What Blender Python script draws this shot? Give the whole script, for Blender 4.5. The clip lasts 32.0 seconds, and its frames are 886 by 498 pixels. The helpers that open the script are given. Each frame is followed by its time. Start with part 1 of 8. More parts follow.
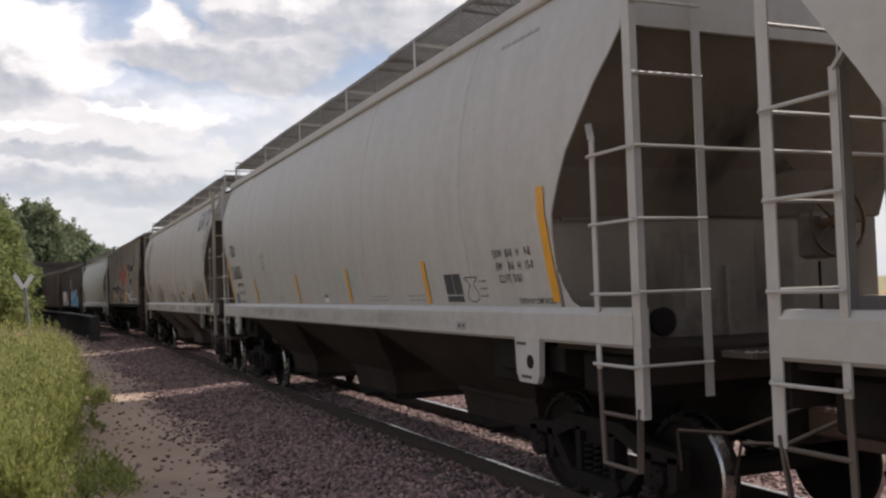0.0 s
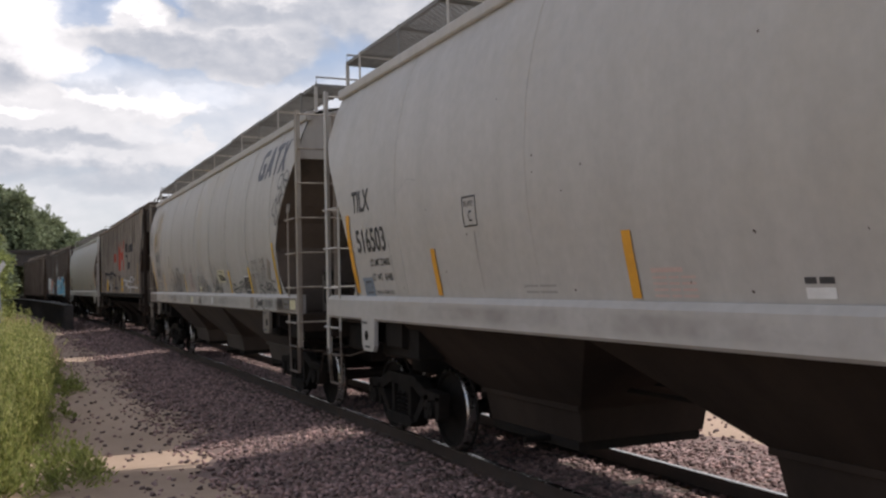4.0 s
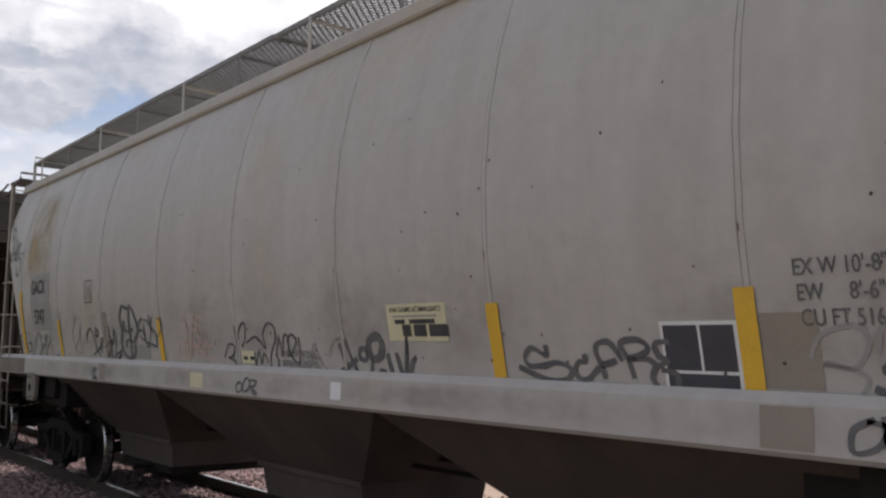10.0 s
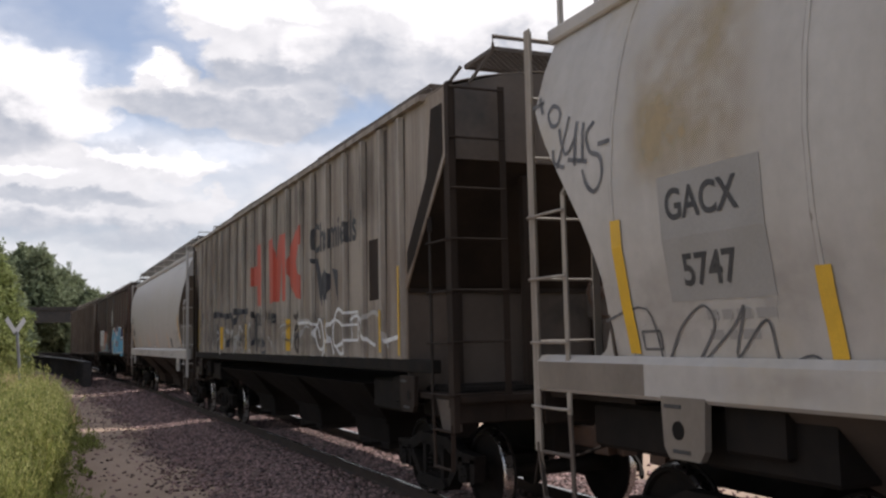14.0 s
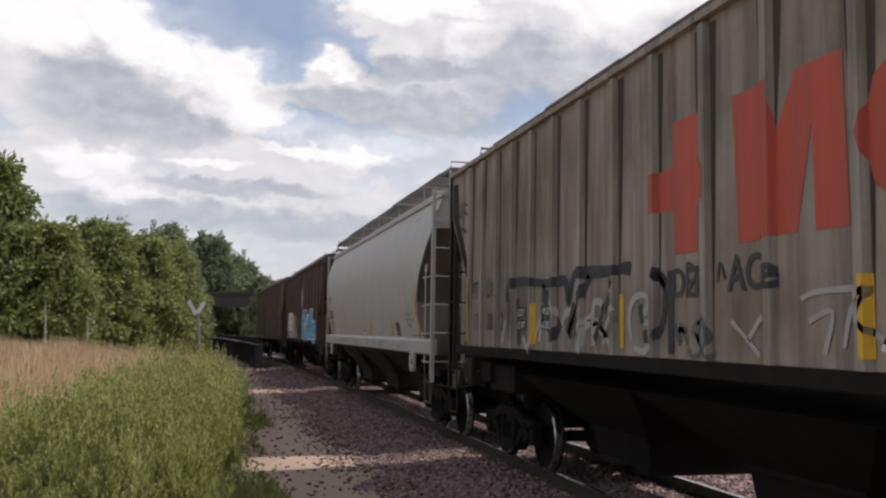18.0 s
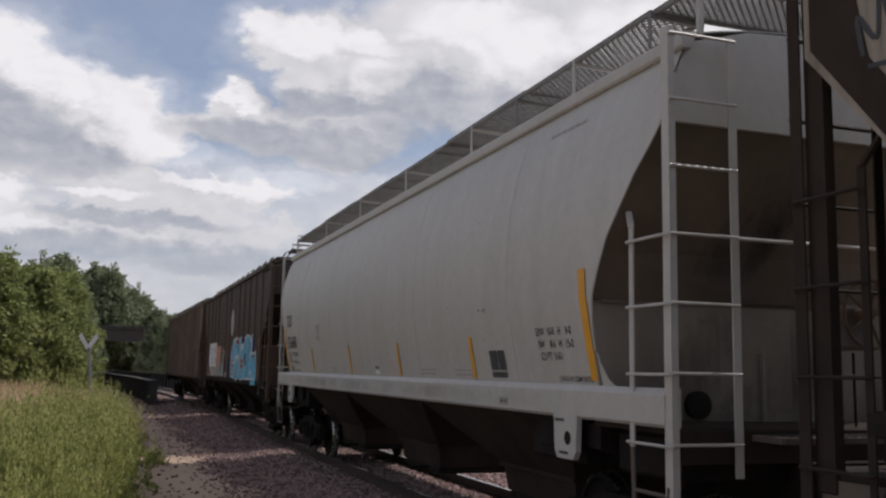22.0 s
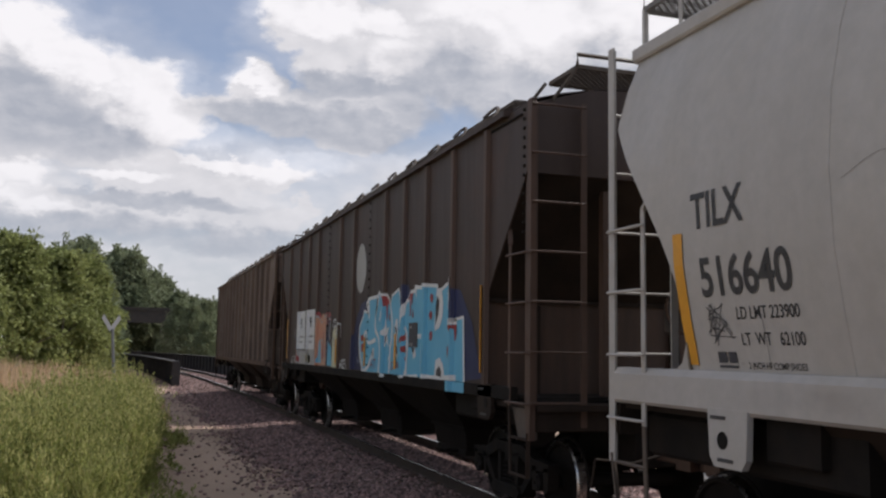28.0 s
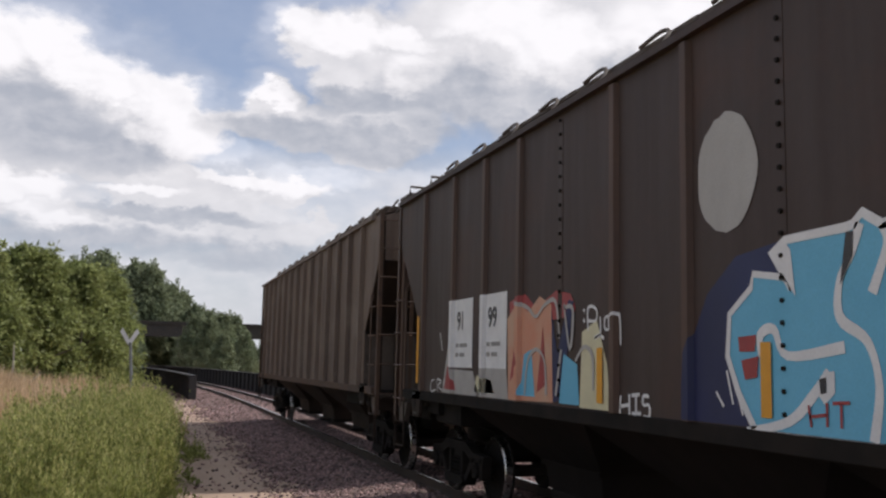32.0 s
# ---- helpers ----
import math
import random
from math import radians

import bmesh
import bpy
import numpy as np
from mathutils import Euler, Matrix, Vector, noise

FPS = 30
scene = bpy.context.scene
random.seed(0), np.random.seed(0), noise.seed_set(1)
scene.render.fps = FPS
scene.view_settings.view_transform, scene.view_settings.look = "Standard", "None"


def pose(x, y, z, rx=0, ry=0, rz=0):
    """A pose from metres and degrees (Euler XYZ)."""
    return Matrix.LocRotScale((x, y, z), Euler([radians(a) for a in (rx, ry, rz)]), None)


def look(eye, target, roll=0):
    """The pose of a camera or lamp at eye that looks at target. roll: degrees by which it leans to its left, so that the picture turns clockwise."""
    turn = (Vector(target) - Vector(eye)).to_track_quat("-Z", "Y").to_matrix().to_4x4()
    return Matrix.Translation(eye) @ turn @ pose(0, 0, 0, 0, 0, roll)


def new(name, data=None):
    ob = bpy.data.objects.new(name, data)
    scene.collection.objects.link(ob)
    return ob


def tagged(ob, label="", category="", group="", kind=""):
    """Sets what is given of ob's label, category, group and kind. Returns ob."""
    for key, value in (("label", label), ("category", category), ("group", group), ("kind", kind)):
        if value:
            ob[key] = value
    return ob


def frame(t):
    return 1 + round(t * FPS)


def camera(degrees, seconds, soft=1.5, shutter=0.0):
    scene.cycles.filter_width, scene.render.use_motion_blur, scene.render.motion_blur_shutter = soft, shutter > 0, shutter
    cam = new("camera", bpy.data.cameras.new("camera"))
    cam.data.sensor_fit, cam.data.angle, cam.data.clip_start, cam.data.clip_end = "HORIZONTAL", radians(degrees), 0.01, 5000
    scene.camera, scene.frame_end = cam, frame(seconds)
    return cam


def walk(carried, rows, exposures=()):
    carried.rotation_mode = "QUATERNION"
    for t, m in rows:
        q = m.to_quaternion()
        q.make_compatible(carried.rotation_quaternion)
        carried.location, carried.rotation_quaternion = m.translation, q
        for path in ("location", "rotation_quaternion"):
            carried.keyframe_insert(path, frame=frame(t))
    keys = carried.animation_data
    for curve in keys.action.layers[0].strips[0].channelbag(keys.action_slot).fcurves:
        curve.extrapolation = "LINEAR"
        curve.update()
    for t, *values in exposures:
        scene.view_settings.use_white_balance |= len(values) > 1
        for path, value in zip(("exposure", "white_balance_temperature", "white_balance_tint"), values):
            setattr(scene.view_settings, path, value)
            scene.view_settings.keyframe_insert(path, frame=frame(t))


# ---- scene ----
cam = camera(50.96, 32.0, soft=2.4)

# seconds, x, height above the rail, yaw, pitch, roll
PATH = [
    (0, 0.067, 1.926, -23.13, 2.46, 1.80),
    (0.5, 0.072, 1.926, -23.05, 2.16, 1.72),
    (1, 0.077, 1.925, -23.40, 1.97, 1.56),
    (1.5, 0.083, 1.925, -23.99, 2.08, 1.49),
    (2, 0.088, 1.924, -24.24, 2.54, 1.38),
    (2.5, 0.093, 1.924, -24.43, 2.71, 1.37),
    (4.5, 0.107, 1.920, -24.50, 1.73, 1.22),
    (5, 0.105, 1.918, -22.30, 2.15, 1.26),
    (5.5, 0.103, 1.916, -20.95, 2.59, 0.81),
    (6, 0.100, 1.914, -23.08, 2.59, 0.68),
    (6.5, 0.098, 1.912, -23.59, 3.05, 0.81),
    (7, 0.096, 1.910, -24.06, 3.83, 0.72),
    (7.5, 0.093, 1.908, -31.81, 5.99, 0.66),
    (8, 0.091, 1.906, -37.39, 4.98, -0.88),
    (8.5, 0.091, 1.907, -38.89, 5.16, -1.14),
    (9, 0.090, 1.909, -39.58, 5.53, -1.42),
    (9.5, 0.089, 1.911, -38.77, 6.05, -0.97),
    (10, 0.089, 1.912, -38.32, 6.20, -0.85),
    (10.5, 0.088, 1.914, -38.80, 6.13, -0.72),
    (11, 0.088, 1.916, -39.28, 6.49, -0.95),
    (11.5, 0.087, 1.917, -39.70, 6.70, -1.45),
    (12, 0.087, 1.919, -39.87, 6.91, -1.72),
    (12.5, 0.090, 1.916, -39.46, 6.94, -1.67),
    (13, 0.093, 1.913, -39.22, 6.95, -1.67),
    (13.5, 0.096, 1.910, -33.67, 6.56, 0.34),
    (14, 0.100, 1.907, -23.42, 5.45, 1.22),
    (14.5, 0.103, 1.905, -17.81, 3.27, -0.13),
    (15, 0.106, 1.902, -15.58, 1.37, 0.04),
    (15.5, 0.109, 1.899, -13.69, 2.83, -0.30),
    (17.5, 0.072, 1.882, -13.67, 4.59, -0.78),
    (18, 0.059, 1.878, -13.74, 5.11, -0.79),
    (18.5, 0.045, 1.873, -13.71, 5.22, -1.04),
    (19, 0.032, 1.869, -14.43, 7.71, -1.52),
    (19.5, 0.018, 1.864, -17.29, 8.60, -1.26),
    (20, 0.005, 1.860, -19.51, 7.48, -1.46),
    (20.5, 0.003, 1.857, -20.12, 7.13, -1.30),
    (21, 0.001, 1.855, -19.64, 7.82, -1.39),
    (21.5, -0.002, 1.853, -19.93, 7.66, -1.29),
    (22, -0.004, 1.851, -19.82, 7.45, -1.05),
    (22.5, -0.006, 1.848, -18.50, 7.61, -1.02),
    (23, -0.008, 1.846, -17.36, 7.80, -1.05),
    (23.5, -0.010, 1.844, -17.02, 7.09, -0.75),
    (24, -0.012, 1.842, -17.48, 5.79, 0.06),
    (24.5, -0.010, 1.844, -17.26, 5.91, -0.04),
    (25, -0.008, 1.847, -16.78, 5.71, -0.14),
    (25.5, -0.006, 1.849, -16.83, 5.95, -0.92),
    (27.5, 0.002, 1.860, -17.68, 5.94, -0.89),
    (28, 0.004, 1.862, -18.59, 6.23, -0.94),
    (28.5, -0.002, 1.862, -18.55, 6.14, -0.99),
    (29, -0.008, 1.861, -17.27, 6.24, -0.81),
    (29.5, -0.014, 1.861, -17.04, 6.54, -1.01),
    (30, -0.020, 1.860, -17.49, 6.69, -1.26),
    (30.5, -0.026, 1.860, -17.53, 7.04, -1.60),
    (31, -0.032, 1.859, -17.50, 7.35, -1.71),
    (31.5, -0.038, 1.859, -17.43, 7.48, -1.58),
    (32, -0.044, 1.858, -17.66, 7.16, -1.31),
]
# the camera's own exposure drifts with what it faces
EXPOSED = [(0, 0.0), (2, 0.0), (5, -0.05), (7, -0.14), (8, -0.3), (9, 0.4), (10, -0.08), (13, -0.02), (14.5, -0.04), (18, -0.2), (20, -0.2), (22, -0.44), (23, -0.36), (25, -0.4), (28, -0.32), (32, -0.24)]
walk(cam, [(t, pose(x, 0, z, 90 + p, r, y)) for t, x, z, y, p, r in PATH], exposures=[(t, ev, 6600 if t < 2 else 6480 if t < 9 else 6300 if t < 14 else 6450 if t < 19 else 6350, 15) for t, ev in EXPOSED])

# metres the train has rolled, every two seconds
ROLLED = [-0.0, 4.93, 9.71, 14.42, 19.06, 23.66, 28.39, 33.12, 37.98, 43.21, 48.68, 53.75, 58.75, 63.79, 68.81, 73.93, 79.18]


def rolled(t):
    k = min(max(int(t // 2), 0), len(ROLLED) - 2)
    u = t / 2 - k
    p1, p2 = ROLLED[k], ROLLED[k + 1]
    p0 = ROLLED[k - 1] if k else 2 * p1 - p2
    p3 = ROLLED[k + 2] if k + 2 < len(ROLLED) else 2 * p2 - p1
    return p1 + 0.5 * u * (p2 - p0 + u * (2 * p0 - 5 * p1 + 4 * p2 - p3 + u * (3 * (p1 - p2) + p3 - p0)))


# the track: straight beside the camera, then a long curve to the left
TRACK_X, CURVE_START, CURVE_R = 5.37, 36.0, 680.0


def track(s):
    """The place on the centre line s metres along it, and the heading to the left, in radians."""
    if s <= CURVE_START:
        return TRACK_X, s, 0.0
    a = (s - CURVE_START) / CURVE_R
    return TRACK_X - CURVE_R * (1 - math.cos(a)), CURVE_START + CURVE_R * math.sin(a), a


# ---- sky, sun ----
SUN_ELEV, SUN_ROT = radians(52), radians(86)
world = bpy.data.worlds.new("sky")
scene.world = world
world.use_nodes = True


def sky_nodes():
    nt = world.node_tree
    nt.nodes.clear()
    n, l = nt.nodes.new, nt.links.new

    def math_(op, a, b=0.0, c=None, clamp=False):
        m = n("ShaderNodeMath")
        m.operation, m.use_clamp = op, clamp
        for i, v in enumerate((a, b, c)):
            if v is None:
                continue
            if isinstance(v, (int, float)):
                m.inputs[i].default_value = v
            else:
                l(v, m.inputs[i])
        return m.outputs[0]

    def ramp(x, stops):
        r = n("ShaderNodeValToRGB")
        e = r.color_ramp.elements
        while len(e) < len(stops):
            e.new(0.5)
        for q, (p, c) in zip(e, stops):
            q.position, q.color = p, (*c, 1)
        l(x, r.inputs[0])
        return r.outputs[0]

    tc = n("ShaderNodeTexCoord")
    d = tc.outputs["Generated"]
    sep = n("ShaderNodeSeparateXYZ")
    l(d, sep.inputs[0])
    dx, dy, dz = sep.outputs
    # clouds lie on a flat layer overhead: its plane coordinates, stretched near the horizon
    up = math_("ADD", math_("MAXIMUM", dz, 0.0), 0.17)
    px, py = math_("DIVIDE", dx, up), math_("DIVIDE", dy, up)
    comb = n("ShaderNodeCombineXYZ")
    l(px, comb.inputs[0]), l(py, comb.inputs[1])
    az = math_("MULTIPLY", math_("ARCTAN2", dx, dy), 57.2958)
    el = math_("MULTIPLY", math_("ARCSINE", dz), 57.2958)
    polar = n("ShaderNodeCombineXYZ")
    l(math_("MULTIPLY", az, 0.1), polar.inputs[0]), l(math_("MULTIPLY", el, 0.16), polar.inputs[1])

    def noise_(vec, scale, detail, rough, dist=0.0):
        t = n("ShaderNodeTexNoise")
        t.inputs["Scale"].default_value, t.inputs["Detail"].default_value = scale, detail
        t.inputs["Roughness"].default_value, t.inputs["Distortion"].default_value = rough, dist
        l(vec, t.inputs["Vector"])
        return t.outputs["Fac"]

    big, fine = noise_(polar.outputs[0], 2.3, 7, 0.54, 0.2), noise_(polar.outputs[0], 7.0, 6, 0.6)
    lift = n("ShaderNodeVectorMath")
    lift.inputs[1].default_value = (31.0, 17.0, 5.0)
    l(polar.outputs[0], lift.inputs[0])
    other = noise_(lift.outputs[0], 2.3, 7, 0.56, 0.2)
    # billowing edges: the heaps are pushed about by noise, large lobes and small curls
    puffs = n("ShaderNodeTexVoronoi")
    puffs.feature, puffs.inputs["Scale"].default_value = "SMOOTH_F1", 4.2
    puffs.inputs["Smoothness"].default_value = 0.6
    l(polar.outputs[0], puffs.inputs["Vector"])
    billow = math_("SUBTRACT", math_("MULTIPLY", puffs.outputs["Distance"], 1.0), 0.45)
    curl = math_("MULTIPLY", math_("SUBTRACT", fine, 0.5), 1.5)
    waz = math_("ADD", az, math_("ADD", math_("MULTIPLY", math_("SUBTRACT", other, 0.5), 4.5), curl))
    wel = math_("ADD", el, math_("ADD", math_("MULTIPLY", math_("SUBTRACT", big, 0.5), 3.4), math_("ADD", curl, billow)))
    saz = math_("ADD", az, math_("MULTIPLY", math_("SUBTRACT", other, 0.5), 5.0))
    sel = math_("ADD", el, math_("ADD", math_("MULTIPLY", math_("SUBTRACT", big, 0.5), 2.6), curl))

    def heap(a, e, wa, we, warp=1.0):
        """A cumulus heap round azimuth a and elevation e, in degrees."""
        q = math_("ADD", math_("POWER", math_("DIVIDE", math_("SUBTRACT", waz if warp == 1.0 else saz, a), wa), 2.0),
                  math_("POWER", math_("DIVIDE", math_("SUBTRACT", wel if warp == 1.0 else sel, e), we), 2.0))
        return math_("SUBTRACT", 1.0, q)

    def union(list_, warp=1.0):
        x = None
        for h in list_:
            y = heap(*h, warp)
            x = y if x is None else math_("MAXIMUM", x, y)
        return x

    def graded(x, lo, hi, a=0.0, b=1.0):
        r = n("ShaderNodeMapRange")
        r.interpolation_type = "SMOOTHSTEP"
        l(x, r.inputs[0])
        for i, v in zip((1, 2, 3, 4), (lo, hi, a, b)):
            r.inputs[i].default_value = v
        return r.outputs[0]

    broad = noise_(comb.outputs[0], 0.9, 7, 0.6, 0.2)
    scattered = graded(broad, 0.40, 0.56, 0.0, 0.9)
    # outside the region with heaps of its own the sky is scattered cloud
    own = math_("MULTIPLY", graded(math_("ABSOLUTE", math_("SUBTRACT", az, 12.0)), 30.0, 45.0, 1.0, 0.0), graded(el, 26.0, 34.0, 1.0, 0.0))
    heaps = union(HEAPS)
    # crisp where the heap is thick, drawn out into thin wisps elsewhere
    piled = math_("MULTIPLY", graded(heaps, -0.35, 0.55), 0.72)
    thin = math_("ADD", graded(heaps, -3.0, 0.1, 0.08, 0.32), math_("MULTIPLY", graded(broad, 0.38, 0.62), 0.14))
    piled = math_("ADD", piled, thin, clamp=True)
    veil = math_("MULTIPLY", graded(el, 9.0, 17.0, 0.96, 0.0), graded(big, 0.3, 0.6, 0.72, 1.0))
    piled = math_("MAXIMUM", piled, veil)
    mixc = n("ShaderNodeMix")
    l(own, mixc.inputs["Factor"]), l(scattered, mixc.inputs["A"]), l(piled, mixc.inputs["B"])
    cover = mixc.outputs["Result"]
    # undersides turn grey, the rims towards the sun glow white
    under = math_("MAXIMUM", graded(union(GREYS, 0.5), -1.6, 0.7), math_("MULTIPLY", graded(broad, 0.5, 0.72), math_("SUBTRACT", 1.0, own)))
    under = math_("MULTIPLY", under, graded(fine, 0.25, 0.75, 1.0, 0.7))
    rim = graded(union(BRIGHT, 1.0), -1.5, 0.6)
    shift = n("ShaderNodeVectorMath")
    shift.inputs[1].default_value = (0.045, 0.065, 0.0)
    l(polar.outputs[0], shift.inputs[0])
    toward = noise_(shift.outputs[0], 2.3, 7, 0.54, 0.2)
    turned = math_("MULTIPLY", math_("SUBTRACT", toward, big), 0.8)
    dark = math_("ADD", 0.42, math_("SUBTRACT", math_("MULTIPLY", under, 0.56), math_("MULTIPLY", rim, 0.42)))
    dark = math_("ADD", dark, turned, clamp=True)
    cloud = ramp(dark, [(0.0, (1.26, 1.25, 1.23)), (0.42, (0.97, 0.97, 0.97)), (1.0, (0.56, 0.60, 0.66))])
    sky = n("ShaderNodeTexSky")
    sky.sky_type, sky.sun_disc = "NISHITA", False
    sky.sun_elevation, sky.sun_rotation = SUN_ELEV, SUN_ROT
    sky.altitude, sky.air_density, sky.dust_density = 200, 1.0, 1.6
    blue = n("ShaderNodeVectorMath")
    blue.operation = "SCALE"
    blue.inputs["Scale"].default_value = 0.15
    l(sky.outputs[0], blue.inputs[0])
    lit = n("ShaderNodeVectorMath")
    lit.operation = "SCALE"
    lit.inputs["Scale"].default_value = CLOUD_LIGHT
    l(cloud, lit.inputs[0])
    # haze pales the lowest sky
    mix = n("ShaderNodeMix")
    mix.data_type = "RGBA"
    l(cover, mix.inputs["Factor"]), l(blue.outputs[0], mix.inputs["A"]), l(lit.outputs[0], mix.inputs["B"])
    haze = n("ShaderNodeMix")
    haze.data_type = "RGBA"
    low = n("ShaderNodeMapRange")
    l(el, low.inputs[0])
    low.inputs[1].default_value, low.inputs[2].default_value = 0.0, 11.0
    low.inputs[3].default_value, low.inputs[4].default_value = 0.6, 0.0
    l(low.outputs[0], haze.inputs["Factor"])
    l(mix.outputs["Result"], haze.inputs["A"])
    haze.inputs["B"].default_value = (0.72, 0.78, 0.83, 1)
    bg = n("ShaderNodeBackground")
    out = n("ShaderNodeOutputWorld")
    l(haze.outputs["Result"], bg.inputs[0]), l(bg.outputs[0], out.inputs[0])
    bg.inputs[1].default_value = SKY_STRENGTH


# cumulus heaps, their sunlit rims and grey undersides: azimuth, elevation and half widths in degrees
HEAPS = [(-7.1, 15.8, 3.8, 3.3), (-4.3, 14.3, 4.2, 3.5), (-0.4, 14.1, 3.1, 2.8), (1.9, 13.4, 2.4, 1.7), (-11.1, 15.5, 4.9, 4.2),
         (-7.5, 12.6, 5.6, 2.8), (-1.6, 12.0, 4.9, 1.7), (6.4, 10.4, 4.5, 1.1), (1.8, 9.8, 5.6, 1.4), (6.9, 15.6, 2.1, 1.0), (8.8, 14.4, 5.4, 1.5), (12.6, 13.6, 3.4, 1.5), (4.9, 14.2, 2.8, 1.0), (9.2, 19.5, 2.4, 1.9), (12.4, 19.0, 3.8, 2.8), (16.4, 18.5, 4.2, 3.8), (19.6, 19.6, 6.3, 4.9),
         (14.3, 15.4, 4.2, 2.4), (12.1, 17.0, 3.1, 2.1), (25.0, 18.9, 8.7, 5.9), (35.2, 16.8, 12.2, 9.1), (45.8, 14.3, 13.9, 10.5),
         (-7.5, 9.5, 3.1, 1.6), (-5.7, 8.4, 2.8, 1.0), (-10.1, 8.9, 3.1, 2.1), (-0.7, 7.9, 7.0, 1.2), (5.9, 8.0, 6.3, 1.2)]
BRIGHT = [(-6.1, 18.1, 3.1, 1.4), (-4.0, 16.7, 2.1, 1.1), (-1.2, 15.9, 2.4, 1.1), (0.5, 14.3, 2.4, 1.3), (2.3, 13.0, 2.1, 1.1), (4.1, 12.5, 1.4, 0.6),
         (1.5, 15.6, 1.7, 0.8), (-10.2, 17.5, 2.8, 1.7), (-7.3, 9.8, 2.2, 0.7), (-5.4, 8.4, 1.9, 0.6), (7.7, 20.2, 1.7, 0.9), (10.9, 19.9, 2.1, 0.9),
         (14.2, 19.9, 2.1, 0.7), (15.7, 17.8, 1.7, 1.0), (6.9, 15.9, 1.0, 0.35), (5.5, 16.2, 0.7, 0.3), (9.5, 11.0, 2.8, 0.7), (5.7, 10.9, 2.2, 0.4),
         (21.4, 20.9, 3.1, 1.4), (25.0, 19.2, 2.8, 1.7), (-0.8, 10.1, 2.0, 0.35), (31.9, 19.9, 4.2, 2.1), (41.5, 17.2, 4.9, 2.4)]
GREYS = [(-5.4, 12.6, 4.5, 1.6), (-7.6, 13.9, 2.8, 1.7), (-1.9, 11.9, 2.8, 0.9), (6.3, 13.9, 3.1, 0.8), (9.8, 13.8, 3.5, 1.0), (12.9, 13.5, 2.1, 1.0),
         (12.1, 16.0, 3.8, 0.8), (17.8, 16.5, 3.8, 1.6), (19.7, 14.5, 4.2, 1.4), (15.1, 13.0, 2.8, 0.7), (-3.7, 6.7, 5.6, 0.8), (5.3, 6.3, 4.2, 0.8),
         (0.9, 8.5, 5.2, 0.4), (28.5, 16.8, 5.2, 1.9), (36.8, 14.4, 7.0, 2.1), (44.4, 15.7, 5.2, 2.1)]
CLOUD_LIGHT, SKY_STRENGTH = 1.0, 0.92
sky_nodes()

sun = new("sun", bpy.data.lights.new("sun", "SUN"))
sun.data.energy, sun.data.angle, sun.data.color = 4.1, radians(0.6), (1.0, 0.95, 0.87)
sun.matrix_world = look((40 * math.sin(SUN_ROT), 40 * math.cos(SUN_ROT), 40 * math.tan(SUN_ELEV)), (0, 0, 0))

